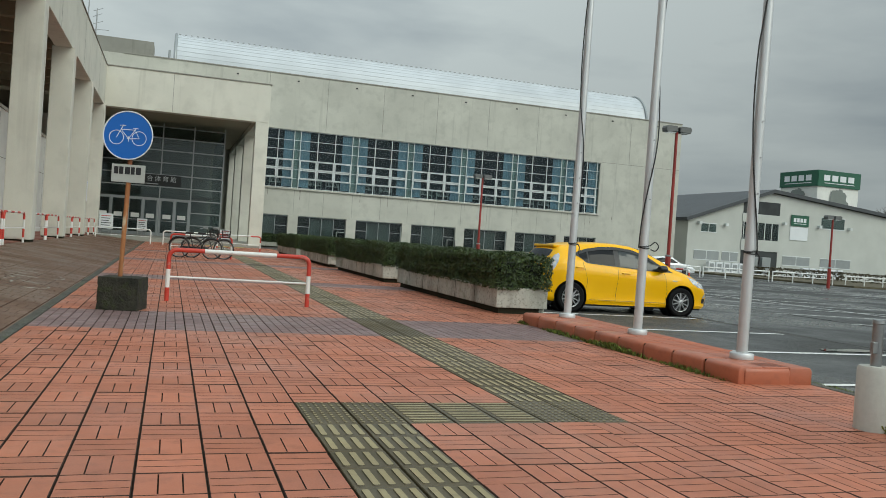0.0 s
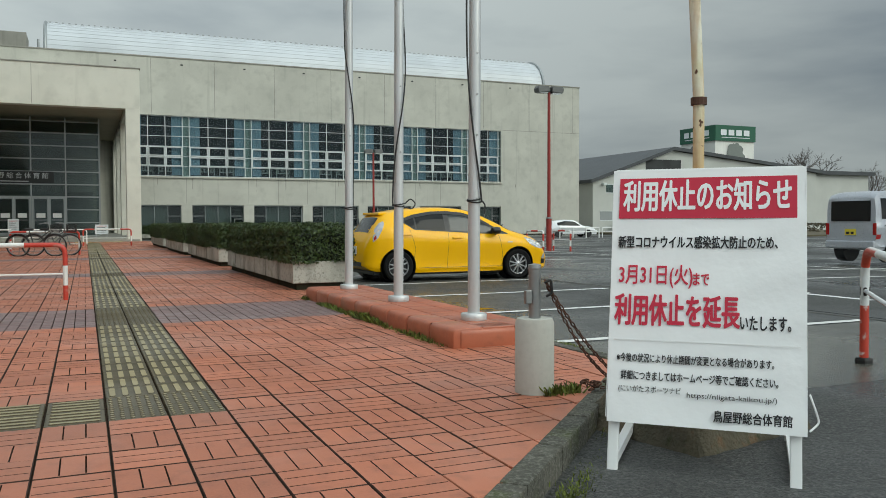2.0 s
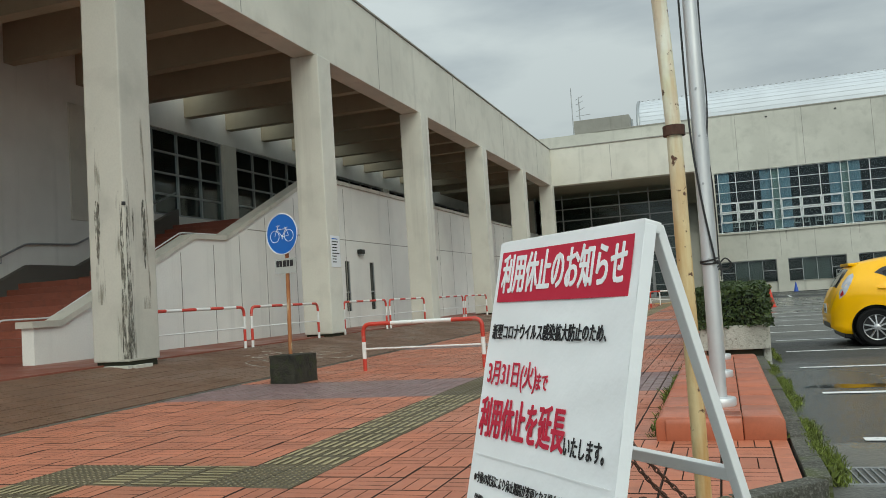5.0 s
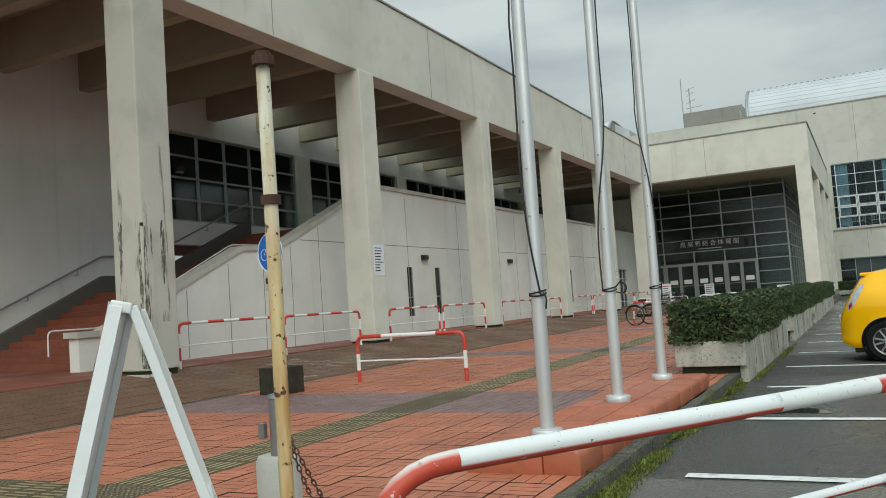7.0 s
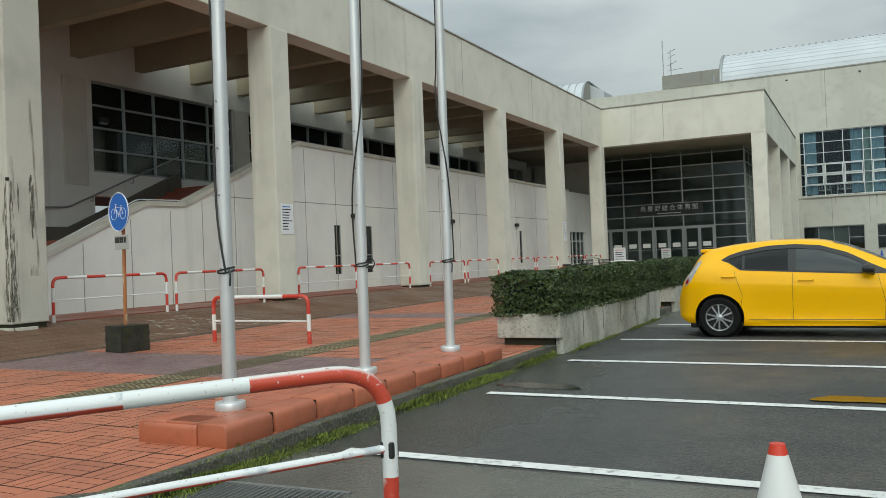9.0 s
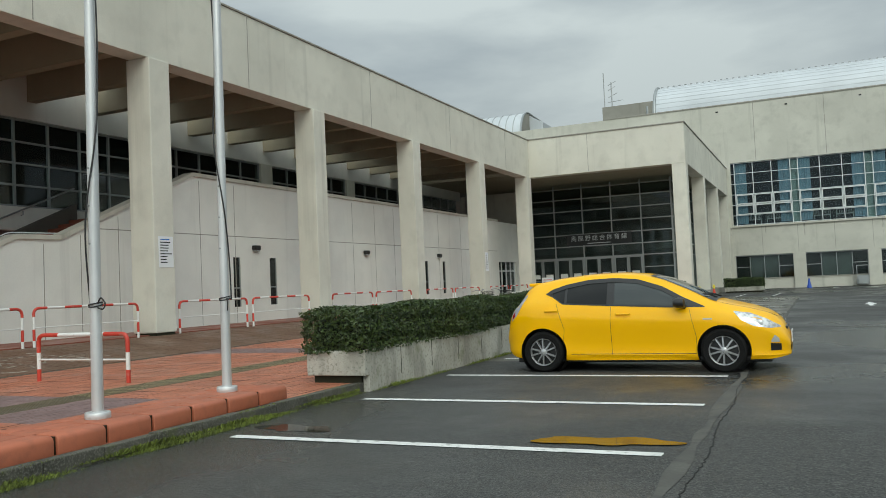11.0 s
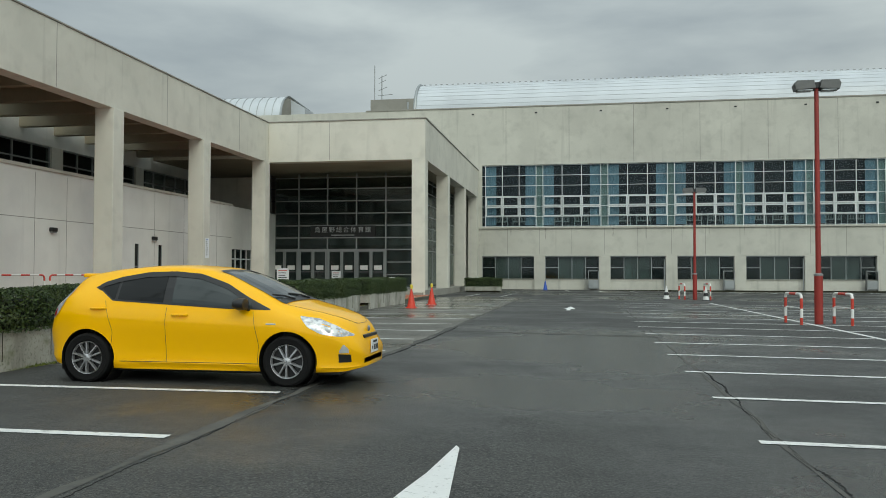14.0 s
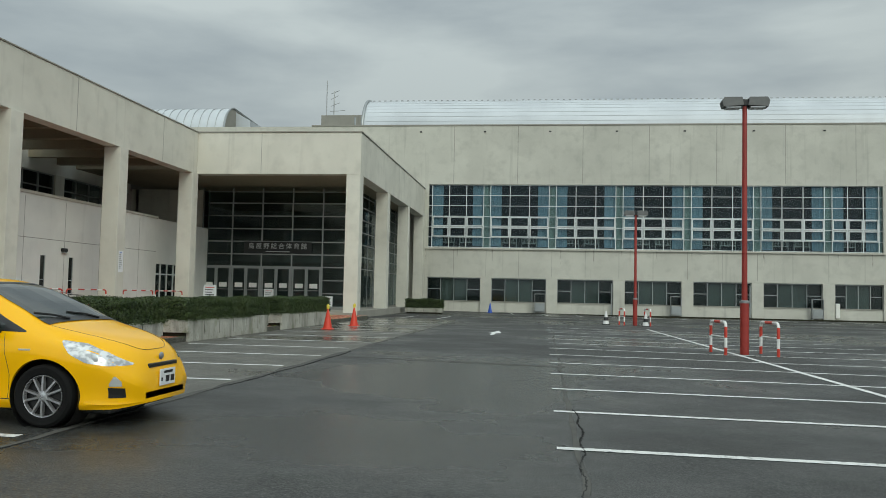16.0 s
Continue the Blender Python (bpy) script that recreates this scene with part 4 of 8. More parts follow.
# return glazing along the east side
for k in range(8):
    y = GY + 0.1 + 1.95 * k
    part("side_mullion", boxes((4.59, 4.67, y, y + 0.08, 0.24, 7.62)), FRAME_GREY, entrance)
    part("side_pane", boxes((4.625, 4.635, y + 0.08, y + 1.95, 0.24, 7.62)), GLASS_DARK, entrance)
for z in ZM[1:]:
    part("side_transom", boxes((4.60, 4.66, GY + 0.1, FY, z - 0.03, z + 0.03)), FRAME_GREY, entrance)
part("sign_board", boxes((-2.35, 2.0, GY - 0.085, GY - 0.06, 3.52, 4.24)), surface("dark_sign_panel", (0.02, 0.022, 0.022), 0.5), entrance)
SIGNGREY = surface("pale_metal_lettering", (0.5, 0.52, 0.52), 0.4, 0.3)
m0 = Matrix.Translation((-2.08, GY - 0.095, 3.95)) @ Matrix.Rotation(radians(90), 4, "X")
for k, ch in enumerate("鳥屋野総合体育館"):
    lettering("letter", ch, 0.40, SIGNGREY, entrance, Matrix.Translation((0.485 * k, 0, 0)) @ m0, 0.006)
part("small_sign_line", boxes((-0.95, 0.6, GY - 0.092, GY - 0.086, 3.60, 3.65)), SIGNGREY, entrance)
# hall behind the glass
part("lobby_floor", boxes((-9.5, 4.4, GY + 0.1, FY - 1, 0.1, 0.25)), INSIDE, entrance)
part("lobby_wall", boxes((-9.6, 4.4, FY - 1.2, FY - 1.0, 0, 7.5), (-9.7, -9.5, GY, FY - 1, 0, 7.5)), INSIDE, entrance)
part("lobby_gallery", boxes((-9.5, 4.3, GY + 6, FY - 1.2, 3.2, 3.6)), INSIDE, entrance)
# glazed side doors in the lower wall
sd = part("side_doors", boxes((LX - 0.2, LX - 0.19, 50.4, 53.6, 0.1, 2.55)), GLASS_DARK, wing)
for y in (50.4, 51.2, 52.0, 52.8, 53.55):
    part("door_frame", boxes((LX - 0.19, LX - 0.12, y, y + 0.06, 0.1, 2.55)), FRAME, sd)
part("door_frame", boxes((LX - 0.188, LX - 0.13, 50.4, 53.6, 1.95, 2.02)), FRAME, sd)
part("end_wall", boxes((UX, LX, 57.2, 57.4, -0.3, 7.5), (LX - 0.001, XM[-1], GY, GY + 0.2, -0.3, 7.5)), CONC, wing)

# clear panes let the daylight in
for holder in (entrance, hall, wing):
    for ob in holder.children_recursive:
        if ob.type == "MESH" and ob.data.materials and ob.data.materials[0] == GLASS_DARK:
            ob.visible_shadow = False

# ---------------------------------------------------------------- car park markings
marks = thing("parking_marking", "white painted parking bay lines on the asphalt", "road marking", kind="structure")


def line(x0, y0, x1, y1, w=0.13, name="bay_line"):
    d = Vector((x1 - x0, y1 - y0, 0))
    n = max(1, int(d.length // 3))
    side = Vector((-d.y, d.x, 0)).normalized() * w / 2
    bm = bmesh.new()
    prev = None
    for k in range(n + 1):
        p = Vector((x0, y0, 0)) + d * k / n
        z = lot_z(p.y, p.x) + 0.006
        cur = [bm.verts.new((p.x + side.x, p.y + side.y, z)), bm.verts.new((p.x - side.x, p.y - side.y, z))]
        if prev:
            bm.faces.new((prev[0], cur[0], cur[1], prev[1]))
        prev = cur
    bmesh.ops.recalc_face_normals(bm, faces=bm.faces)
    for f in bm.faces:
        if f.normal.z < 0:
            f.normal_flip()
    return part(name, bm, ROADPAINT, marks)


for k in range(17):
    y = 7.13 + 2.48 * k
    line(7.75, y, 11.76, y)
for k in range(-3, 14):
    y = 12.936 + 2.435 * k
    line(16.5, y, 26.6, y)
line(21.9, 5.6, 21.1, 46.6)
for k in range(-4, 15):
    y = 10.5 + 2.435 * k
    if k != 2:
        line(33.5, y, 43.6, y)
line(38.5, 2.0, 38.2, 44.0)
for k in range(14):
    x = 14.2 + 2.45 * k
    line(x, 67.0, x - 0.35, 70.6)
for x in (8.6, 10.6):
    line(x, 52.0, x + 0.2, 57.0)

ARROW = surface("white_arrow_paint", (0.75, 0.75, 0.73), 0.6, vary=0.1, dark=(0.2, 0.2, 0.19), dark_amt=0.6, dark_scale=26.0, dark_lo=0.60, dark_hi=0.70)


def arrow(x, y, s=1.0):
    z = lot_z(y, x) + 0.006
    bm = bmesh.new()
    vs = [bm.verts.new((x + px * s, y + py * s, z)) for px, py in ((-0.08, 0), (-0.08, 1.24), (-0.215, 1.27), (-0.13, 1.72), (-0.105, 1.97), (-0.035, 2.5), (0.03, 3.40), (0.07, 3.30), (0.215, 1.87), (0.21, 1.29), (0.07, 1.22), (0.07, 0))]
    bm.faces.new(vs)
    bmesh.ops.triangulate(bm, faces=bm.faces)
    for f in bm.faces:
        if f.normal.z < 0:
            f.normal_flip()
    return part("arrow", bm, ARROW, marks, "worn white direction arrow")


arrow(14.07, 8.85)
arrow(14.6, 36.0)

# seams and pale repair strips in the asphalt
seam = surface("asphalt_repair_seam", (0.082, 0.080, 0.070), 0.8, vary=0.3, big=2.0, dark=(0.03, 0.03, 0.028), dark_amt=0.9, dark_scale=5.0)
rs = random.Random(3)


def seam_strip(x0, y0, x1, y1, w, name="repair_seam"):
    bm = bmesh.new()
    n = max(4, int(math.dist((x0, y0), (x1, y1)) / 0.5))
    d = Vector((x1 - x0, y1 - y0, 0)).normalized()
    s = Vector((-d.y, d.x, 0))
    prev = None
    for k in range(n + 1):
        p = Vector((x0, y0, 0)).lerp(Vector((x1, y1, 0)), k / n) + s * rs.uniform(-0.02, 0.02)
        ww = w * rs.uniform(0.25, 1.0)
        cur = [bm.verts.new((*(p + s * ww / 2).xy, lot_z(p.y, p.x) + 0.004)), bm.verts.new((*(p - s * ww / 2).xy, lot_z(p.y, p.x) + 0.004))]
        if prev:
            f = bm.faces.new((prev[0], prev[1], cur[1], cur[0]))
        prev = cur
    bmesh.ops.recalc_face_normals(bm, faces=bm.faces)
    for f in bm.faces:
        if f.normal.z < 0:
            f.normal_flip()
    return part(name, bm, seam, marks, "pale worn seam in the asphalt")


seam_strip(11.93, 5.0, 11.98, 46, 0.17)
seam_strip(16.68, 3.0, 16.7, 46, 0.08)
seam_strip(12.0, 24.5, 16.8, 24.2, 0.5)

crack_mat = surface("open_asphalt_crack", (0.012, 0.012, 0.011), 0.9, vary=0.3)
for x, y0_, y1_ in ((12.02, 4.0, 26.0), (16.72, 8.0, 18.0)):
    bm = bmesh.new()
    tube(bm, [(x + 0.05 * math.sin(k * 0.021) + 0.02 * math.sin(k * 0.13) + rs.uniform(-0.012, 0.012), y0_ + (y1_ - y0_) * k / 420, lot_z(10, x) - 0.002) for k in range(421)], 0.007, 5)
    part("crack", bm, crack_mat, marks, "dark open crack in the asphalt")

# puddles
WATER = bpy.data.materials.new("puddle_water")
WATER.use_nodes = True
wb = WATER.node_tree.nodes["Principled BSDF"]
wb.inputs["Base Color"].default_value = (0.025, 0.025, 0.022, 1)
wb.inputs["Roughness"].default_value = 0.06
wb.inputs["IOR"].default_value = 1.33


def puddle(cx, cy, rx, ry, seed, tilt=0.0):
    """A film of water; its slope is added so it mirrors the car's yellow side."""
    r = random.Random(seed)
    bm = bmesh.new()
    vs = []
    for k in range(36):
        a = 2 * math.pi * k / 36
        q = 1 + 0.25 * math.sin(2 * a + seed) + 0.15 * math.sin(5 * a + seed * 2) + r.uniform(-0.05, 0.05)
        vs.append(bm.verts.new((cx + rx * q * math.cos(a), cy + ry * q * math.sin(a), lot_z(cy, cx) + 0.003 + abs(tilt) * ry * 1.3 - tilt * ry * q * math.sin(a))))
    bm.faces.new(vs)
    ob = part("puddle", bm, WATER)
    return tagged(ob, "shallow still puddle on the asphalt", "puddle", kind="structure")


puddle(11.22, 10.03, 0.50, 0.22, 1.0, 0.019)
puddle(8.1, 10.12, 0.36, 0.2, 2.0)
puddle(26.0, 30.5, 0.7, 0.25, 4.0)

# ---------------------------------------------------------------- yellow hatchback
PAINT, ptree, pb = base_material("yellow_car_paint", 0.5)
pb.inputs["Base Color"].default_value = (0.90, 0.47, 0.0, 1)
pb.inputs["Coat Weight"].default_value = 0.6
pb.inputs["Coat Roughness"].default_value = 0.04
pb.inputs["Specular IOR Level"].default_value = 0.1
CARGLASS, gtree, gb = base_material("tinted_car_glass", 0.04)
gb.inputs["Base Color"].default_value = (0.010, 0.011, 0.011, 1)
gb.inputs["Specular IOR Level"].default_value = 0.22
WSGLASS, gtree, gb = base_material("clear_windscreen_glass", 0.05)
gb.inputs["Base Color"].default_value = (0.032, 0.039, 0.038, 1)
gb.inputs["Specular IOR Level"].default_value = 0.5
LAMPGLASS, gtree, gb = base_material("clear_lamp_lens", 0.12, 0.35)
gb.inputs["Base Color"].default_value = (0.62, 0.64, 0.64, 1)
gb.inputs["Coat Weight"].default_value = 1.0
HEADLENS, hlt, hlb = base_material("clear_headlamp_with_chrome_bowls", 0.18, 0.2)
hlt.links.new(blend(hlt, noise_fac(hlt, world_coords(hlt, (1, 1, 1.6)), 11.0, 2, 0.42, 0.58), (0.36, 0.37, 0.37), (0.74, 0.75, 0.74)), hlb.inputs["Base Color"])
hlb.inputs["Coat Weight"].default_value = 1.0
ALLOY = surface("silver_alloy_rim", (0.50, 0.50, 0.51), 0.30, 0.8, vary=0.1, fine=20, bump=0.0)
TAILLENS = surface("white_tail_lens", (0.50, 0.50, 0.50), 0.16, 0.3, vary=0.3, big=9.0, bump=0.0)
REDLENS = surface("red_tail_lens", (0.35, 0.01, 0.01), 0.15, vary=0.1, bump=0.0)
TYRE, tytree, tyb = base_material("matt_black_tyre", 0.9)
tyb.inputs["Base Color"].default_value = (0.008, 0.008, 0.008, 1)
tyb.inputs["Specular IOR Level"].default_value = 0.2
TRIM = surface("black_plastic_trim", (0.012, 0.012, 0.012), 0.4, vary=0.2, bump=0.0)
PLATE = surface("white_number_plate", (0.75, 0.76, 0.75), 0.4, vary=0.05, bump=0.0)


def smooth_curve(pairs, xs, sigma=0.05):
    fine_x = np.linspace(pairs[0][0], pairs[-1][0], 400)
    y = np.interp(fine_x, [p[0] for p in pairs], [p[1] for p in pairs])
    step = fine_x[1] - fine_x[0]
    n = int(3 * sigma / step)
    k = np.exp(-0.5 * (np.arange(-n, n + 1) * step / sigma) ** 2)
    k /= k.sum()
    padded = np.concatenate([2 * y[0] - y[1:n + 1][::-1], y, 2 * y[-1] - y[-n - 1:-1][::-1]])
    return np.interp(xs, fine_x, np.convolve(padded, k, "valid"))


class CarShape:
    """A car body as sections across its length; x forward from the rear axle, z up from the ground."""

    def __init__(self, top, belt, bottom, wide, roof, wheels=()):
        self.wheels = wheels
        self.top, self.belt, self.bottom, self.wide, self.roof = top, belt, bottom, wide, roof

    def section(self, x):
        zt = float(smooth_curve(self.top, x, 0.045))
        zb = float(smooth_curve(self.bottom, x, 0.05))
        zl = min(float(smooth_curve(self.belt, x, 0.05)), zt - 0.045)
        w = float(smooth_curve(self.wide, x, 0.04))
        r = min(float(smooth_curve(self.roof, x, 0.05)), w * 0.93)
        pts = [(0.0, zb), (0.6 * w, zb), (0.90 * w, zb + 0.005)]
        flare = sum(math.exp(-((x - xw) / 0.36) ** 2) for xw in self.wheels)
        for f, k in ((0.05, 0.90), (0.11, 0.935), (0.17, 0.925), (0.34, 0.935), (0.58, 0.975), (0.74, 1.0), (0.80, 0.997), (0.90, 0.975), (1.0, 0.945)):
            if f < 0.7:
                k += (0.997 - k) * 0.85 * min(1.0, flare)
            pts.append((w * k, zb + (zl - zb) * f))
        wl = w * 0.945
        ze = zt - 0.05
        for f in (0.25, 0.5, 0.75, 1.0):
            bulge = 0.022 * math.sin(math.pi * f) * min(1.0, (ze - zl) / 0.3 if ze > zl else 0)
            pts.append((wl + (r - wl) * f + bulge, zl + (max(ze, zl + 0.003) - zl) * f))
        pts += [(r * 0.90, zt - 0.026), (r * 0.72, zt - 0.011), (r * 0.40, zt - 0.003), (0.0, zt)]
        return pts

    def side_y(self, x, z):
        p = self.section(x)[2:16]
        return float(np.interp(z, [q[1] for q in p], [q[0] for q in p]))

    def top_z(self, x, y):
        p = self.section(x)[11:][::-1]
        return float(np.interp(abs(y), [q[0] for q in p], [q[1] for q in p]))

    def body(self, x0, x1, n=72):
        bm = bmesh.new()
        rings = []
        for x in np.linspace(x0, x1, n):
            p = self.section(float(x))
            ring = [(y, z) for y, z in p] + [(-y, z) for y, z in p[-2:0:-1]]
            rings.append([bm.verts.new((float(x), y, z)) for y, z in ring])
        for a, b in zip(rings, rings[1:]):
            m = len(a)
            for k in range(m):
                bm.faces.new((a[k], a[(k + 1) % m], b[(k + 1) % m], b[k]))
        bm.faces.new(rings[0])
        bm.faces.new(rings[-1][::-1])
        bmesh.ops.recalc_face_normals(bm, faces=bm.faces)
        return bm

    def side_patch(self, xs, lo, hi, off, side=-1, rows=6):
        """A skin over the body's side between the curves lo and hi (lists of x, z pairs)."""
        bm = bmesh.new()
        grid = []
        for x in xs:
            a = float(np.interp(x, [p[0] for p in lo], [p[1] for p in lo]))
            b = float(np.interp(x, [p[0] for p in hi], [p[1] for p in hi]))
            grid.append([bm.verts.new((x, side * (self.side_y(x, a + (b - a) * k / rows) + off), a + (b - a) * k / rows)) for k in range(rows + 1)])
        for p, q in zip(grid, grid[1:]):
            for k in range(rows):
                bm.faces.new((p[k], q[k], q[k + 1], p[k + 1]))
        bmesh.ops.recalc_face_normals(bm, faces=bm.faces)
        for f in bm.faces:
            if f.normal.y * side < 0:
                f.normal_flip()
        return bm

    def top_patch(self, xs, half, off, cols=14):
        bm = bmesh.new()
        grid = []
        for x in xs:
            h = float(np.interp(x, [p[0] for p in half], [p[1] for p in half]))
            grid.append([bm.verts.new((x + off * 0.5, h * (2 * k / cols - 1), self.top_z(x, h * (2 * k / cols - 1)) + off)) for k in range(cols + 1)])
        for p, q in zip(grid, grid[1:]):
            for k in range(cols):
                bm.faces.new((p[k], q[k], q[k + 1], p[k + 1]))
        for f in bm.faces:
            f.normal_update()
            if f.normal.z < 0:
                f.normal_flip()
        return bm


def cut_wheel_wells(ob, wells, radius):
    """Cuts round wells into both sides of a body, once, and keeps the plain mesh."""
    cutter = bmesh.new()
    for x, z in wells:
        for s in (-1, 1):
            b2 = lathe([(0, 0), (radius, 0), (radius, 0.7), (0, 0.7)], 40, "y")
            b2.transform(Matrix.Translation((x, s * 0.50 + (0.7 if s > 0 else 0.0), z)))
            join_bm(cutter, b2)
    bmesh.ops.recalc_face_normals(cutter, faces=cutter.faces)
    me = bpy.data.meshes.new("cutter")
    cutter.to_mesh(me)
    cutter.free()
    cob = new("cutter", me)
    cob.parent = ob
    md = ob.modifiers.new("wells", "BOOLEAN")
    md.operation, md.object, md.solver = "DIFFERENCE", cob, "EXACT"
    bpy.context.view_layer.update()
    res = bpy.data.meshes.new_from_object(ob.evaluated_get(bpy.context.evaluated_depsgraph_get()))
    ob.modifiers.clear()
    old = ob.data
    ob.data = res
    ob.data.name = old.name
    bpy.data.meshes.remove(old)
    bpy.data.objects.remove(cob)
    ob.data.shade_smooth()
    ob.data.set_sharp_from_angle(angle=radians(40))


def car_wheel(car, x, side, r, y):
    wheel = part("wheel", lathe([(0.09, -0.06), (r * 0.62, -0.07), (r * 0.66, 0.02), (0.05, 0.03)], 28, "y"), TRIM, car)
    wheel.matrix_basis = Matrix.Translation((x, side * y, r)) @ (Matrix.Rotation(math.pi, 4, "Z") if side > 0 else Matrix())
    part("tyre", lathe([(r * 0.66, 0.055), (r * 0.70, 0.085), (r * 0.90, 0.095), (r * 0.985, 0.075), (r, 0.05), (r, -0.05), (r * 0.985, -0.075), (r * 0.90, -0.095), (r * 0.68, -0.08)], 44, "y"), TYRE, wheel, smooth=True)
    part("rim", lathe([(r * 0.615, 0.04), (r * 0.645, 0.078), (r * 0.665, 0.080), (r * 0.67, 0.06), (r * 0.67, 0.0)], 44, "y"), ALLOY, wheel, smooth=True)
    for k in range(10):
        bm = bmesh.new()
        a = 2 * math.pi * k / 10 + (0.05 if k % 2 else -0.05)
        q = [bm.verts.new(p) for p in ((-0.009, -0.085, 0.035), (0.009, -0.085, 0.035), (0.009, -0.072, r * 0.65), (-0.009, -0.072, r * 0.65), (-0.015, -0.045, 0.035), (0.015, -0.045, 0.035), (0.013, -0.04, r * 0.66), (-0.013, -0.04, r * 0.66))]
        for f in ((0, 1, 2, 3), (7, 6, 5, 4), (0, 4, 5, 1), (1, 5, 6, 2), (2, 6, 7, 3), (3, 7, 4, 0)):
            bm.faces.new([q[i] for i in f])
        bm.transform(Matrix.Rotation(a, 4, "Y"))
        bmesh.ops.recalc_face_normals(bm, faces=bm.faces)
        part("spoke", bm, ALLOY, wheel)
    bm = lathe([(0.0, 0.092), (0.028, 0.09), (0.05, 0.08), (0.055, 0.05)], 16, "y")
    part("hub", bm, ALLOY, wheel, smooth=True)
    return wheel


def hatchback():
    s = CarShape(
        top=[(-0.62, 0.60), (-0.585, 0.77), (-0.50, 0.93), (-0.38, 1.12), (-0.28, 1.265), (-0.15, 1.325), (0.2, 1.385), (0.7, 1.428), (1.1, 1.430), (1.45, 1.402), (1.75, 1.318), (2.1, 1.165), (2.42, 1.00), (2.62, 0.945), (2.9, 0.875), (3.12, 0.80), (3.26, 0.71), (3.33, 0.60), (3.375, 0.47)],
        belt=[(-0.62, 0.58), (-0.5, 0.90), (-0.3, 1.03), (0.2, 0.985), (1.0, 0.93), (2.0, 0.875), (2.4, 0.865), (2.8, 0.78), (3.1, 0.69), (3.375, 0.42)],
        bottom=[(-0.62, 0.30), (-0.5, 0.21), (-0.2, 0.18), (0.4, 0.165), (2.2, 0.165), (2.9, 0.165), (3.2, 0.17), (3.375, 0.21)],
        wide=[(-0.62, 0.60), (-0.57, 0.70), (-0.45, 0.79), (-0.2, 0.842), (0.1, 0.858), (0.5, 0.846), (1.3, 0.842), (2.1, 0.846), (2.5, 0.858), (2.8, 0.842), (3.05, 0.79), (3.2, 0.71), (3.3, 0.62), (3.375, 0.50)],
        roof=[(-0.62, 0.52), (-0.4, 0.52), (-0.2, 0.54), (0.5, 0.565), (1.3, 0.57), (1.8, 0.61), (2.2, 0.67), (2.5, 0.70), (2.8, 0.66), (3.1, 0.56), (3.375, 0.34)],
        wheels=(0.0, 2.55))
    car = thing("hatchback", "bright yellow compact hatchback parked across a marked bay", "car", at=(9.13, 15.84, -0.12))
    body = part("body", s.body(-0.62, 3.375), PAINT, car)
    R_W = 0.298
    cut_wheel_wells(body, ((0, R_W), (2.55, R_W)), 0.352)
    for x in (0.0, 2.55):
        for side in (-1, 1):
            bm = lathe([(0.0, 0.0), (0.349, 0.0), (0.349, 0.30)], 36, "y")
            bm.transform(Matrix.Translation((x, side * 0.505, R_W)) @ (Matrix() if side < 0 else Matrix.Rotation(math.pi, 4, "Z")))
            part("wheel_arch_liner", bm, TRIM, body)
            car_wheel(car, x, side, R_W, 0.748)
    part("underbody", boxes((-0.45, 3.15, -0.66, 0.66, 0.13, 0.21), bevel=0.02), TRIM, car)
    part("front_lip", boxes((2.8, 3.16, -0.45, 0.45, 0.135, 0.185), bevel=0.02), TRIM, car)
    hi = [(0.05, 1.155), (0.16, 1.215), (0.35, 1.275), (0.7, 1.335), (1.05, 1.345), (1.4, 1.315), (1.75, 1.20), (2.05, 1.035), (2.33, 0.905)]
    lo = [(0.05, 1.145), (0.16, 1.10), (0.32, 0.99), (1.0, 0.95), (1.8, 0.905), (2.1, 0.90), (2.30, 0.895), (2.33, 0.895)]

    def inner(pairs, d):
        return [(x, z + d) for x, z in pairs]
    for side in (-1, 1):
        part("window_surround", s.side_patch(np.linspace(0.05, 2.33, 44), lo, hi, 0.004, side), TRIM, body)
        part("rear_side_window", s.side_patch(np.linspace(0.38, 0.97, 18), inner(lo, 0.022), inner(hi, -0.045), 0.008, side), CARGLASS, body, "dark tinted rear door glass")
        part("quarter_window", s.side_patch(np.linspace(0.16, 0.345, 8), inner(lo, 0.02), inner(hi, -0.045), 0.008, side), CARGLASS, body, "small dark quarter light")
        part("front_side_window", s.side_patch(np.linspace(1.08, 2.10, 22), inner(lo, 0.022), inner(hi, -0.045), 0.008, side), WSGLASS, body, "clear front door glass")
        part("rain_visor", s.side_patch(np.linspace(0.1, 1.95, 30), inner(hi, -0.055), inner(hi, 0.004), 0.018, side, 2), TRIM, body)
        # door gaps
        for xs_, z0, z1 in (([1.02, 1.02, 1.03], 0.25, 0.93), ([2.18, 2.20, 2.12], 0.25, 0.88)):
            zs = np.linspace(z0, z1, 14)
            pts = [(float(np.interp(z, [z0, 0.5, z1], [xs_[0], xs_[1], xs_[2]])), 0, float(z)) for z in zs]
            part("door_gap", tube_bm([(x, side * (s.side_y(x, z) + 0.0005), z) for x, _, z in pts], 0.0028, 5), TRIM, body)
        pts = [(0.34 + 0.25 * math.sin(max(0, (0.62 - z)) * 2.2) * -0.3 - 0.30 * max(0, z - 0.62), z) for z in np.linspace(0.40, 1.0, 14)]
        part("door_gap", tube_bm([(x, side * (s.side_y(x, float(z)) + 0.0005), float(z)) for x, z in pts], 0.0028, 5), TRIM, body)
        part("door_gap", tube_bm([(float(x), side * (s.side_y(float(x), 0.262) + 0.0005), 0.262) for x in np.linspace(0.42, 2.2, 16)], 0.004, 5), TRIM, body)
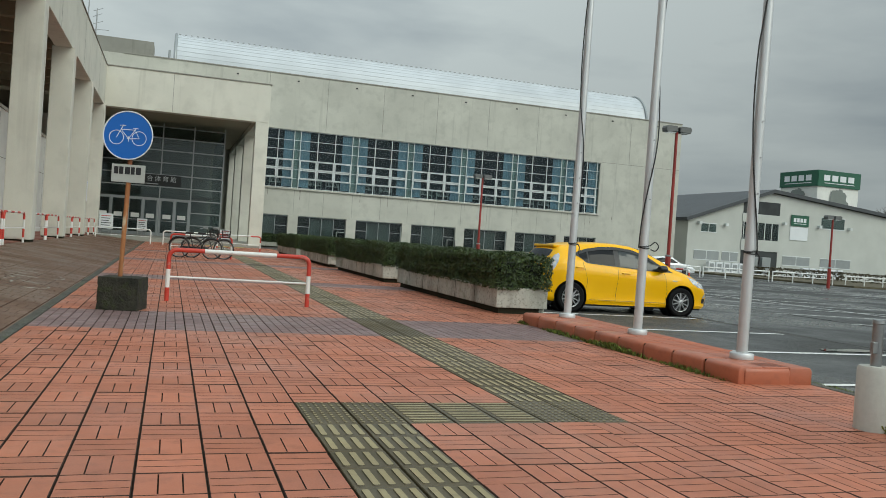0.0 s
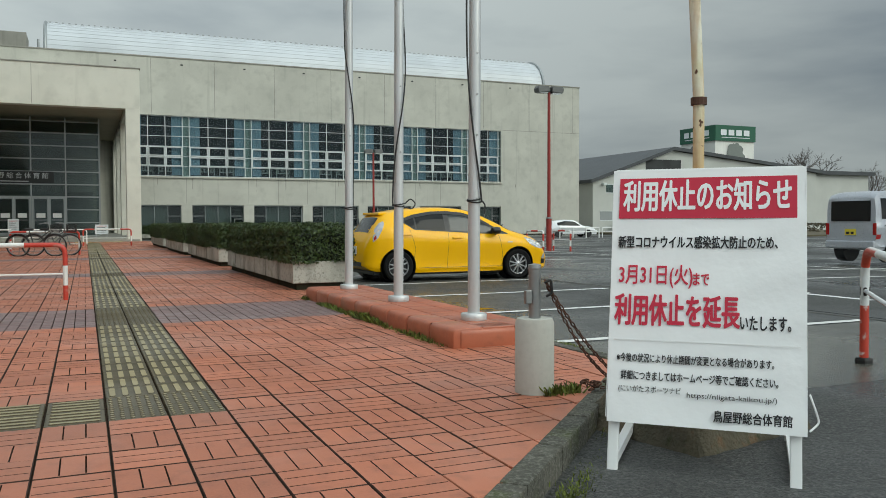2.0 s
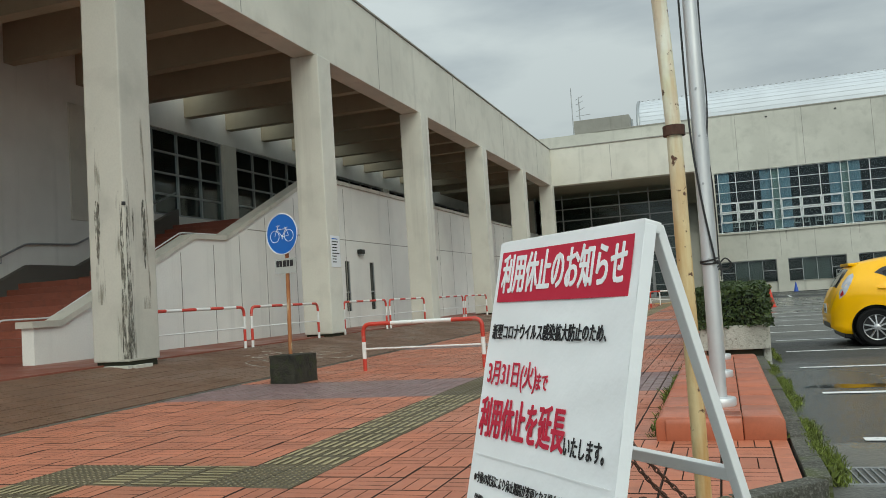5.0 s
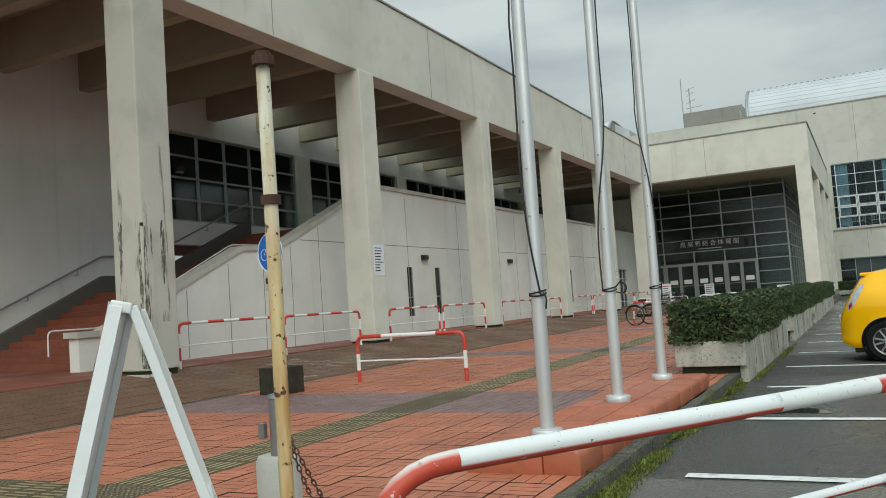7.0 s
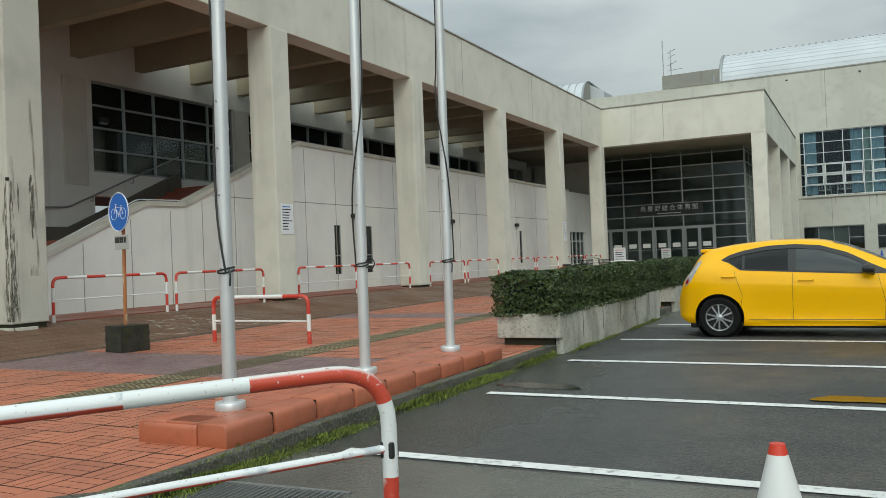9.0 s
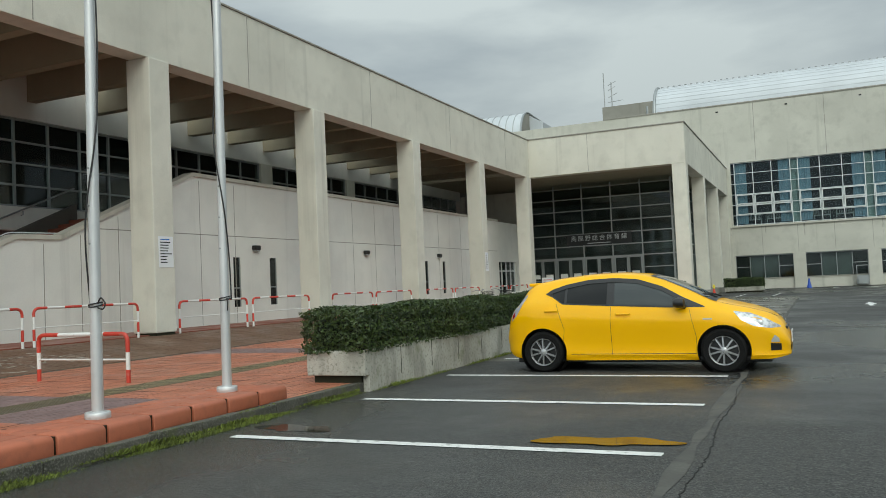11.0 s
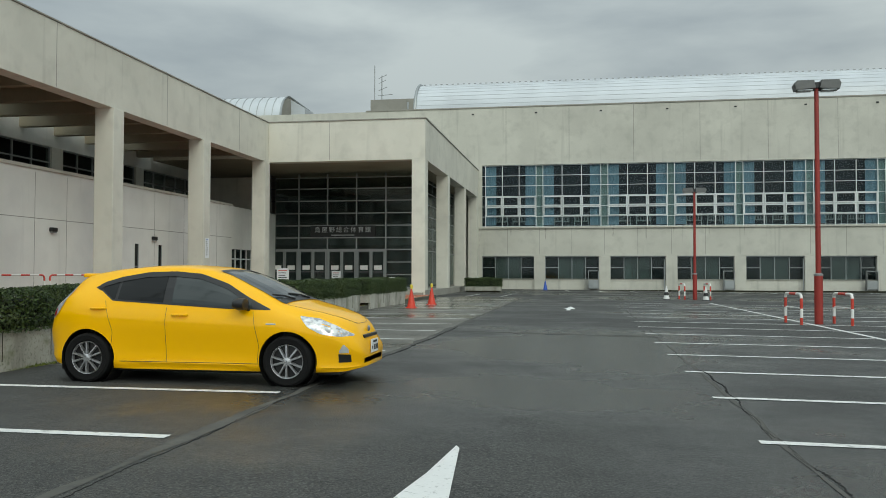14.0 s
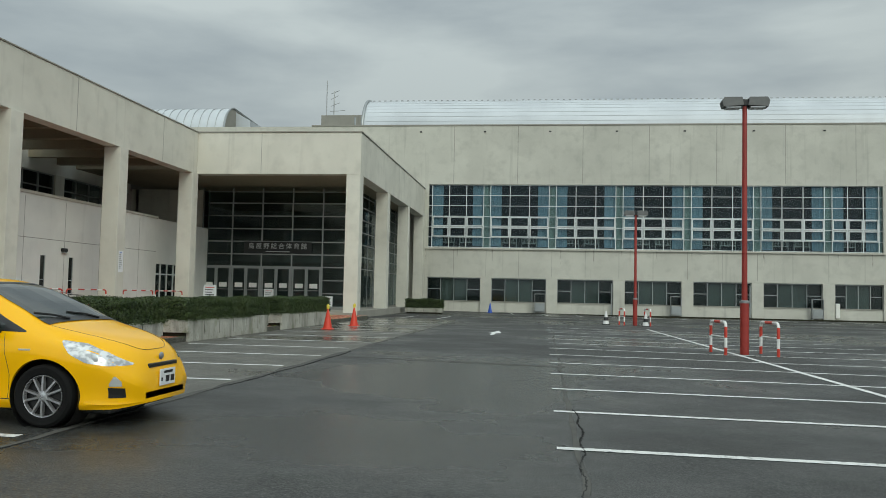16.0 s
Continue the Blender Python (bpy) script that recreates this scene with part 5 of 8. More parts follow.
        # handles, mirror, side lamp, sill
        for x, z in ((1.20, 0.83), (0.15, 0.90)):
            y = s.side_y(x, z)
            part("door_handle", tube_bm(rounded_path([(x - 0.09, side * (y - 0.01), z), (x - 0.08, side * (y + 0.03), z), (x + 0.09, side * (y + 0.03), z), (x + 0.10, side * (y - 0.01), z)], 0.02, 3), 0.014, 8), PAINT, body)
            part("handle_recess", s.side_patch(np.linspace(x - 0.08, x + 0.08, 8), [(x - 0.08, z - 0.012), (x, z - 0.045), (x + 0.08, z - 0.012)], [(x - 0.08, z + 0.012), (x, z + 0.02), (x + 0.08, z + 0.012)], 0.002, side, 2), PAINT, body)
        bm = lathe([(0.0, -0.10), (0.06, -0.09), (0.085, -0.03), (0.08, 0.05), (0.0, 0.07)], 18, "x")
        bm.transform(Matrix.Translation((2.02, side * 0.90, 0.965)) @ Matrix.Diagonal((1.0, 1.25, 0.85, 1)))
        mirror = part("wing_mirror", bm, TRIM, body, "black wing mirror", smooth=True)
        part("mirror_arm", tube_bm([(2.06, side * 0.79, 0.90), (2.04, side * 0.88, 0.93)], 0.025, 8), TRIM, mirror)
        part("side_marker", boxes((2.30, 2.42, side * s.side_y(2.36, 0.735) - 0.006, side * s.side_y(2.36, 0.735) + 0.006, 0.725, 0.742), bevel=0.003), LAMPGLASS, body)
        # headlamp, fog lamp, tail lamp
        hl = part("headlamp", s.side_patch(np.linspace(2.70, 3.27, 20), [(2.70, 0.815), (2.80, 0.70), (2.95, 0.622), (3.14, 0.590), (3.27, 0.588)], [(2.70, 0.83), (2.90, 0.80), (3.10, 0.715), (3.27, 0.605)], 0.006, side), HEADLENS, body, "clear wedge-shaped headlamp", smooth=True)
        bm = lathe([(0.0, 0.012), (0.03, 0.01), (0.046, 0.0)], 16, "y")
        bm.transform(Matrix.Translation((3.02, side * (s.side_y(3.02, 0.665) + 0.002), 0.66)) @ (Matrix.Rotation(math.pi, 4, "Z") if side > 0 else Matrix()))
        part("headlamp_bulb", bm, LAMPGLASS, hl, smooth=True)
        part("fog_recess", s.side_patch(np.linspace(3.14, 3.27, 8), [(3.14, 0.285), (3.27, 0.285)], [(3.14, 0.385), (3.27, 0.375)], 0.005, side), TRIM, body)
        part("fog_lamp", s.side_patch(np.linspace(3.15, 3.25, 8), [(3.15, 0.395), (3.25, 0.395)], [(3.15, 0.42), (3.2, 0.50), (3.25, 0.44)], 0.005, side), LAMPGLASS, body)
        tl = part("tail_lamp", s.side_patch(np.linspace(-0.49, -0.25, 12), [(-0.49, 0.76), (-0.40, 0.84), (-0.32, 0.98), (-0.25, 1.11)], [(-0.49, 0.86), (-0.40, 1.02), (-0.32, 1.12), (-0.25, 1.155)], 0.010, side), TAILLENS, body, "tall clear tail lamp", smooth=True)
        part("brake_lens", s.side_patch(np.linspace(-0.475, -0.43, 4), [(-0.475, 0.79), (-0.43, 0.83)], [(-0.475, 0.84), (-0.43, 0.90)], 0.014, side), REDLENS, tl)
    part("windscreen", s.top_patch(np.linspace(1.60, 2.40, 18), [(1.60, 0.50), (2.0, 0.585), (2.40, 0.63)], 0.006), WSGLASS, body, "clear raked windscreen")
    part("windscreen_border", s.top_patch(np.linspace(1.57, 1.63, 4), [(1.57, 0.50), (1.63, 0.51)], 0.008), TRIM, body)
    part("scuttle", s.top_patch(np.linspace(2.37, 2.47, 4), [(2.37, 0.63), (2.47, 0.64)], 0.008), TRIM, body)
    part("rear_window", s.top_patch(np.linspace(-0.49, -0.30, 8), [(-0.49, 0.50), (-0.30, 0.47)], 0.008), CARGLASS, body)
    part("roof_spoiler", boxes((-0.29, -0.08, -0.47, 0.47, 1.27, 1.322), bevel=0.02), PAINT, body)
    for y in (-0.25, 0.30):
        part("wiper", tube_bm([(2.44, y, s.top_z(2.44, y) + 0.02), (2.36, y - 0.15, s.top_z(2.36, 0.3) + 0.025), (2.30, y - 0.38, s.top_z(2.30, 0.4) + 0.02)], 0.012, 6), TRIM, body)
    # bonnet gap, nose, grille and plate
    part("bonnet_gap", tube_bm([(3.24 - 0.75 * abs(y / 0.63) ** 4, y, s.top_z(3.24 - 0.75 * abs(y / 0.63) ** 4, y) + 0.001) for y in np.linspace(-0.63, 0.63, 41)], 0.0022, 5), TRIM, body)
    part("lower_grille", boxes((3.30, 3.375, -0.44, 0.44, 0.235, 0.335), bevel=0.02), TRIM, body)
    part("upper_grille", boxes((3.24, 3.352, -0.30, 0.30, 0.545, 0.585), bevel=0.012), TRIM, body)
    bm = lathe([(0.0, 0.012), (0.03, 0.011), (0.045, 0.0)], 18, "x")
    bm.transform(Matrix.Translation((3.315, 0, 0.645)) @ Matrix.Diagonal((1, 1.2, 0.85, 1)))
    part("badge", bm, ALLOY, body, "round chrome badge", smooth=True)
    plate = part("number_plate", boxes((3.385, 3.397, -0.165, 0.165, 0.355, 0.52), bevel=0.004), PLATE, body)
    for y0, y1, z0, z1 in ((-0.09, 0.10, 0.475, 0.50), (-0.05, 0.03, 0.385, 0.45), (0.06, 0.14, 0.385, 0.45), (-0.145, -0.115, 0.40, 0.435)):
        part("plate_mark", boxes((3.397, 3.399, y0, y1, z0, z1)), TRIM, plate)
    rp = part("rear_number_plate", boxes((-0.632, -0.62, -0.165, 0.165, 0.52, 0.68), bevel=0.004), PLATE, body)
    for y0, y1 in ((-0.11, -0.02), (0.02, 0.12)):
        part("plate_mark", boxes((-0.634, -0.632, y0, y1, 0.545, 0.61)), TRIM, rp)
    part("rear_bumper_trim", boxes((-0.625, -0.55, -0.45, 0.45, 0.29, 0.38), bevel=0.02), TRIM, body)
    return car


hatchback()


def van():
    """Silver one-box van, mostly hidden behind the notice board."""
    SILVER = surface("silver_van_paint", (0.46, 0.48, 0.52), 0.3, 0.3, vary=0.05, bump=0.0)
    s = CarShape(
        top=[(-0.75, 1.75), (-0.7, 1.86), (-0.4, 1.93), (0.5, 1.96), (2.2, 1.94), (2.6, 1.86), (3.0, 1.50), (3.25, 1.18), (3.45, 1.02), (3.6, 0.85)],
        belt=[(-0.75, 1.10), (3.0, 1.06), (3.3, 0.95), (3.6, 0.7)],
        bottom=[(-0.75, 0.34), (0.0, 0.28), (3.2, 0.26), (3.6, 0.32)],
        wide=[(-0.75, 0.78), (-0.65, 0.82), (0.2, 0.845), (3.0, 0.845), (3.4, 0.78), (3.6, 0.62)],
        roof=[(-0.75, 0.70), (2.4, 0.70), (3.0, 0.72), (3.6, 0.5)])
    v = thing("van", "silver-grey van parked in the car park", "van", at=(23.9, 16.9, -0.1), turn=4)
    body = part("body", s.body(-0.75, 3.6, 50), SILVER, v)
    cut_wheel_wells(body, ((0, 0.32), (2.6, 0.32)), 0.37)
    for x in (0.0, 2.6):
        for side in (-1, 1):
            bm = lathe([(0.0, 0.0), (0.366, 0.0), (0.366, 0.30)], 30, "y")
            bm.transform(Matrix.Translation((x, side * 0.505, 0.32)) @ (Matrix() if side < 0 else Matrix.Rotation(math.pi, 4, "Z")))
            part("wheel_arch_liner", bm, TRIM, body)
            car_wheel(v, x, side, 0.32, 0.74)
    for side in (-1, 1):
        for a, b in ((-0.55, 0.05), (0.15, 1.0), (1.08, 1.9), (1.98, 2.75)):
            part("side_window", s.side_patch(np.linspace(a, b, 8), [(a, 1.16), (b, 1.15)], [(a, 1.72), (b, 1.72 - max(0, b - 2.5))], 0.006, side), CARGLASS, body)
        part("side_rail", s.side_patch(np.linspace(-0.5, 2.0, 10), [(-0.5, 0.96), (2, 0.96)], [(-0.5, 0.985), (2, 0.985)], 0.008, side, 1), TRIM, body)
        part("tail_lamp", s.side_patch(np.linspace(-0.74, -0.60, 4), [(-0.74, 0.62), (-0.6, 0.62)], [(-0.74, 0.74), (-0.6, 0.74)], 0.008, side), REDLENS, body)
    part("rear_window", boxes((-0.775, -0.755, -0.60, 0.60, 1.10, 1.66), bevel=0.01), CARGLASS, body)
    part("rear_bumper", boxes((-0.83, -0.745, -0.74, 0.74, 0.36, 0.56), bevel=0.03), SILVER, body)
    rpl = part("number_plate", boxes((-0.775, -0.752, -0.165, 0.165, 0.72, 0.885), bevel=0.004), surface("yellow_number_plate", (0.75, 0.60, 0.05), 0.5, vary=0.05, bump=0.0), body, "yellow number plate")
    for y0, y1 in ((-0.11, -0.02), (0.02, 0.12)):
        part("plate_mark", boxes((-0.778, -0.775, y0, y1, 0.745, 0.81)), TRIM, rpl)
    for sd_ in (-1, 1):
        part("rear_lamp", boxes((-0.775, -0.74, sd_ * 0.72 - 0.05, sd_ * 0.72 + 0.05, 0.72, 1.05), bevel=0.015), REDLENS, body)
    part("windscreen", s.top_patch(np.linspace(2.55, 3.25, 10), [(2.55, 0.62), (3.25, 0.66)], 0.008), CARGLASS, body)
    return v


van()

# ---------------------------------------------------------------- red-and-white hoop barriers
def barrier(a, b, height, radius=0.03, bend=0.16, pattern=None, mid=0.5, label="", group="", name="hoop_barrier", mid_end=None, mats=None, za=None, zb=None):
    """A hoop of painted tube between two feet, in coloured lengths, with a thin middle rail."""
    (xa, ya, z0a), (xb, yb, z0b) = a, b
    ha = height if za is None else za - z0a
    hb = height if zb is None else zb - z0b
    ob = thing(name, label, "barrier", group=group, at=(xa, ya, z0a))
    d = Vector((xb - xa, yb - ya, z0b - z0a))
    pts = rounded_path([(0, 0, -0.05), (0, 0, ha), (d.x, d.y, d.z + hb), (d.x, d.y, d.z - 0.05)], bend, 7)
    lens = [0.0]
    for p, q in zip(pts, pts[1:]):
        lens.append(lens[-1] + (q - p).length)
    total = lens[-1]

    def at(s):
        for k in range(len(lens) - 1):
            if s <= lens[k + 1]:
                return pts[k].lerp(pts[k + 1], (s - lens[k]) / max(1e-6, lens[k + 1] - lens[k]))
        return pts[-1]
    cuts = [0.0] + [c * total for c in pattern] + [total]
    for k, (s0, s1) in enumerate(zip(cuts, cuts[1:])):
        mid_pts = [at(s0)] + [p for p, s in zip(pts, lens) if s0 + 1e-4 < s < s1 - 1e-4] + [at(s1)]
        mat_ = (mats or (RED, WHITE))[k % len(mats or (0, 0))]
        part("tube", tube_bm(mid_pts, radius, 12), mat_, ob, smooth=True)
    if mid:
        e0 = Vector((0, 0, ha * mid))
        e1 = Vector((d.x, d.y, d.z + (hb * mid if mid_end is None else mid_end)))
        part("middle_rail", tube_bm([e0, e1], radius * 0.45, 8), WHITE, ob)
    return ob


def tidy(length, height, piece, lead):
    """Cuts along a hoop as shares of its length: feet first, then even pieces over the top, the same at both ends."""
    total = 2 * height + length
    cuts = []
    for c in lead:
        cuts.append(c / total)
    n = max(1, round((total - 2 * lead[-1]) / piece))
    n += 1 - n % 2
    for k in range(1, n):
        cuts.append((lead[-1] + (total - 2 * lead[-1]) * k / n) / total)
    for c in reversed(lead):
        cuts.append(1 - c / total)
    return cuts


# short hoop across the forecourt
barrier((1.51, 12.57, 0.0), (3.48, 12.50, 0.0), 0.73, 0.032, 0.13, tidy(1.98, 0.78, 0.9, (0.25, 0.52, 1.25)), 0.47, "red and white hoop barrier standing across the brick forecourt", "hoops in the forecourt")
# pairs between the columns
for k in range(5):
    y0 = NE[0] + STEP * k
    for a, b in ((0.25, 3.06), (3.34, 6.3)):
        ya, yb = y0 + a, y0 + b
        x = -2.42
        barrier((x, ya, walk_z(x, ya)), (x, yb, walk_z(x, yb)), 0.84, 0.03, 0.15, tidy(b - a, 0.89, 0.5, (0.2, 0.45, 0.72)), 0.5, "red and white hoop barrier between the colonnade columns", "hoops along the colonnade", mats=(WHITE, RED))

# faded, bent hoop at the car park entry
FADED, ft, fb = base_material("faded_red_and_white_paint", 0.5)
fv = world_coords(ft)
fg = ft.nodes.new("ShaderNodeNewGeometry")
fs_ = ft.nodes.new("ShaderNodeSeparateXYZ")
ft.links.new(fg.outputs["Normal"], fs_.inputs[0])
fm = ft.nodes.new("ShaderNodeMapRange")
fm.inputs["From Min"].default_value, fm.inputs["From Max"].default_value = -0.45, -0.25
ft.links.new(fs_.outputs["Z"], fm.inputs["Value"])
fo = blend(ft, fm.outputs["Result"], (0.50, 0.06, 0.03), (0.74, 0.76, 0.76))
fo = blend(ft, noise_fac(ft, fv, 5, 5, 0.55, 0.60), fo, (0.40, 0.44, 0.47), 0.75)
fo = blend(ft, noise_fac(ft, fv, 75, 5, 0.66, 0.70), fo, (0.22, 0.09, 0.04), 0.9)
ft.links.new(fo, fb.inputs["Base Color"])
REDTOP, qt, qb = base_material("red_paint_worn_white_on_top", 0.5)
qv = world_coords(qt)
qg = qt.nodes.new("ShaderNodeNewGeometry")
qs = qt.nodes.new("ShaderNodeSeparateXYZ")
qt.links.new(qg.outputs["Normal"], qs.inputs[0])
qm = qt.nodes.new("ShaderNodeMapRange")
qm.inputs["From Min"].default_value, qm.inputs["From Max"].default_value = 0.55, 0.9
qt.links.new(qs.outputs["Z"], qm.inputs["Value"])
qo = blend(qt, qm.outputs["Result"], (0.50, 0.06, 0.03), (0.70, 0.66, 0.62))
qo = blend(qt, noise_fac(qt, qv, 50, 6, 0.64, 0.69), qo, (0.68, 0.62, 0.58), 0.8)
qo = blend(qt, noise_fac(qt, qv, 34, 5, 0.64, 0.7), qo, (0.20, 0.09, 0.04), 0.8)
qt.links.new(qo, qb.inputs["Base Color"])
REDWORN = surface("chipped_red_paint", (0.52, 0.055, 0.03), 0.45, vary=0.15, dark=(0.62, 0.58, 0.54), dark_amt=0.75, dark_scale=16.0, dark_lo=0.58, dark_hi=0.68)
WHITEWORN = surface("chipped_white_paint", (0.72, 0.74, 0.73), 0.45, vary=0.1, dark=(0.35, 0.12, 0.06), dark_amt=0.85, dark_scale=70.0, dark_lo=0.66, dark_hi=0.70)
hb = barrier((7.71, 3.30, -0.115), (9.33, 5.13, -0.115), 0.9, 0.033, 0.24, (0.255, 0.33, 0.425, 0.545, 0.655, 0.80, 0.875), 0.0, "large bent hoop barrier with chipped red and white paint", mats=(REDTOP, FADED, FADED, FADED, WHITEWORN, REDTOP, WHITEWORN, REDWORN), za=0.705, zb=0.785)
part("loose_rail", tube_bm([(0.0, 0.02, 0.46), (0.79, 0.87, 0.52), (1.615, 1.82, 0.575)], 0.017, 10), FADED, hb, "loose white middle rail hanging at one end", smooth=True)
part("rail_clip", boxes((1.59, 1.65, 1.80, 1.855, 0.535, 0.605), bevel=0.01), BLACK, hb)
part("foot_clamp", boxes((1.57, 1.67, 1.78, 1.88, -0.02, 0.05), bevel=0.02), BLACK, hb)

# ---------------------------------------------------------------- raised brick edging with flagpoles
plat = thing("flagpole_plinth", "low red brick plinth with rounded edging blocks under the flagpoles", "plinth", kind="structure")
X0, X1, Y0, Y1, PZ = 6.40, 7.22, 6.48, 11.26, 0.16
BLK = 0.52
part("core", boxes((X0 + 0.03, X1 - 0.03, Y0 + 0.03, Y1 - 0.03, -0.05, PZ - 0.012)), JOINT, plat)
bm = bmesh.new()
box(bm, 0.007, 0.293, 0.006, 0.294, -0.02, 0.0, 0.006)
tile_me = bpy.data.meshes.new("tile")
bm.to_mesh(tile_me)
bm.free()
tile_me.materials.append(BRICK_EDGE)
bm = bmesh.new()
box(bm, 0.0, 0.26, 0.013, BLK - 0.013, -0.17, 0.0)
top_edges = [e for e in bm.edges if all(v.co.z > -0.001 for v in e.verts) and all(v.co.x < 0.01 for v in e.verts)]
bmesh.ops.bevel(bm, geom=top_edges, offset=0.05, segments=5, profile=0.5, affect="EDGES")
bmesh.ops.bevel(bm, geom=[e for e in bm.edges if e.calc_face_angle(0) > 1.0], offset=0.010, segments=2, profile=0.5, affect="EDGES")
for f in bm.faces:
    f.smooth = True
block_me = bpy.data.meshes.new("edging_block")
bm.to_mesh(block_me)
bm.free()
block_me.set_sharp_from_angle(angle=radians(50))
block_me.materials.append(BRICK_EDGE)
n = round((Y1 - Y0) / BLK)
for k in range(n):
    y = Y0 + (Y1 - Y0) * k / n
    for x, turn in ((X0, 0), (X1, 180)):
        ob = new("edging_block", block_me)
        ob.parent = plat
        ob.matrix_basis = pose(x, y + (0 if turn == 0 else BLK), PZ, 0, 0, turn)
for k in range(15):
    ob = new("tile", tile_me)
    ob.parent = plat
    ob.matrix_basis = pose(6.66, Y0 + 0.01 + 0.3 * k, PZ - 0.001)
for y, turn in ((Y0, 90), (Y1, -90)):
    ob = new("edging_block", block_me)
    ob.parent = plat
    ob.matrix_basis = pose(6.97 if turn == 90 else 6.64, y, PZ - 0.001, 0, 0, turn)


def flagpole(y, seed, looped=False):
    r = random.Random(seed)
    fp = thing("flagpole", "tall tapered silver flagpole with loose black halyard cable", "flagpole", group="flagpoles", at=(6.82, y, PZ))
    fp.matrix_basis = pose(6.82, y, PZ, 0, 0.4, 0)
    part("pole", tube_bm([(0, 0, 0), (0, 0, 3.0), (0, 0, 9.0)], [0.053, 0.050, 0.032], 20), ALU, fp, smooth=True)
    part("base_collar", lathe([(0.0, 0.0), (0.112, 0.0), (0.114, 0.008), (0.114, 0.050), (0.108, 0.058), (0.060, 0.060), (0.054, 0.064)], 24), ALU, fp, smooth=True)
    for z in (1.05, 1.6, 1.95, 2.3):
        part("bolt", tube_bm([(0.0, -0.045, z), (0.0, -0.060, z)], 0.009, 6), STEEL, fp)
    pts = []
    for k in range(60):
        z = 1.02 + 7.6 * k / 59
        swing = 0.060 + 0.016 * abs(math.sin(z * 1.3 + seed)) * (1 if z < 3.2 else 0.3)
        a = -1.4 + 1.9 * math.sin(z * 1.15 + seed * 1.7)
        pts.append((swing * math.cos(a), swing * math.sin(a), z))
    part("cable", tube_bm(pts, 0.008, 6), BLACK, fp, "loose black cable wound round the pole", smooth=True)
    for j in range(2):
        loop = [(0.060 * math.cos(a), 0.060 * math.sin(a), 1.03 + 0.018 * j + 0.012 * math.sin(a + j)) for a in np.linspace(0, 2 * math.pi, 16, endpoint=False)]
        part("cable_tie", tube_bm(loop, 0.007, 6, True), BLACK, fp)
    if looped:
        hang = [(0.06, -0.03, 1.05), (0.12, -0.05, 1.11), (0.18, -0.05, 1.05), (0.14, -0.04, 0.99), (0.07, -0.04, 1.01)]
    else:
        hang = [(0.055, -0.03, 1.04), (0.085, -0.05, 1.00), (0.075, -0.05, 0.93 - 0.06 * r.random())]
    part("cable_end", tube_bm(rounded_path(hang, 0.03, 4), 0.007, 6), BLACK, fp)
    return fp


for y, sd in ((6.99, 1.0), (8.86, 2.3), (10.67, 3.9)):
    flagpole(y, sd, sd == 2.3)

# ---------------------------------------------------------------- planters with clipped hedges
LEAF, lt, lb = base_material("glossy_hedge_leaf", 0.48)
lg = lt.nodes.new("ShaderNodeNewGeometry")
lc = blend(lt, lg.outputs["Random Per Island"], (0.009, 0.024, 0.004), (0.058, 0.092, 0.016))
lc = blend(lt, noise_fac(lt, world_coords(lt), 2.2, 4, 0.45, 0.7), lc, (0.070, 0.090, 0.02), 0.5)
lt.links.new(lc, lb.inputs["Base Color"])
# near-black fill paints the shade between the leaves; the soil shares it
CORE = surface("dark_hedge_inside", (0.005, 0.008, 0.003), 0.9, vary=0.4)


def leaf_mesh(lx, ly, z0, z1, count, seed, size=0.042):
    """Small folded leaves scattered over and just inside the faces of a clipped block."""
    r = random.Random(seed)
    vs, fs = [], []
    areas = [lx * ly, lx * (z1 - z0), lx * (z1 - z0), ly * (z1 - z0), ly * (z1 - z0)]
    total = sum(areas)
    for _ in range(count):
        q = r.uniform(0, total)
        k = 0
        while q > areas[k]:
            q -= areas[k]
            k += 1
        u, v = r.random(), r.random()
        inset = -abs(r.gauss(0, 0.055)) + 0.025
        lump = 0.03 * math.sin(u * 9 + seed + k) + 0.02 * math.sin(v * 14 + u * 5)
        n = [(0, 0, 1), (0, -1, 0), (0, 1, 0), (-1, 0, 0), (1, 0, 0)][k]
        p = Vector([((u - 0.5) * lx, (v - 0.5) * ly, z1), ((u - 0.5) * lx, -ly / 2, z0 + v * (z1 - z0)), ((u - 0.5) * lx, ly / 2, z0 + v * (z1 - z0)), (-lx / 2, (u - 0.5) * ly, z0 + v * (z1 - z0)), (lx / 2, (u - 0.5) * ly, z0 + v * (z1 - z0))][k])
        p += Vector(n) * (inset + lump)
        d = (Vector(n) * 0.8 + Vector((r.gauss(0, 0.6), r.gauss(0, 0.6), r.gauss(0.25, 0.6)))).normalized()
        t = d.orthogonal().normalized()
        t.rotate(Matrix.Rotation(r.uniform(0, 6.283), 3, d))
        b = d.cross(t)
        s = size * r.uniform(0.7, 1.35)
        k0 = len(vs)
        vs += [p - t * s, p + b * s * 0.45 + d * s * 0.15, p + t * s, p - b * s * 0.45 + d * s * 0.15]
        fs += [(k0, k0 + 1, k0 + 2), (k0, k0 + 2, k0 + 3)]
    return vs, fs


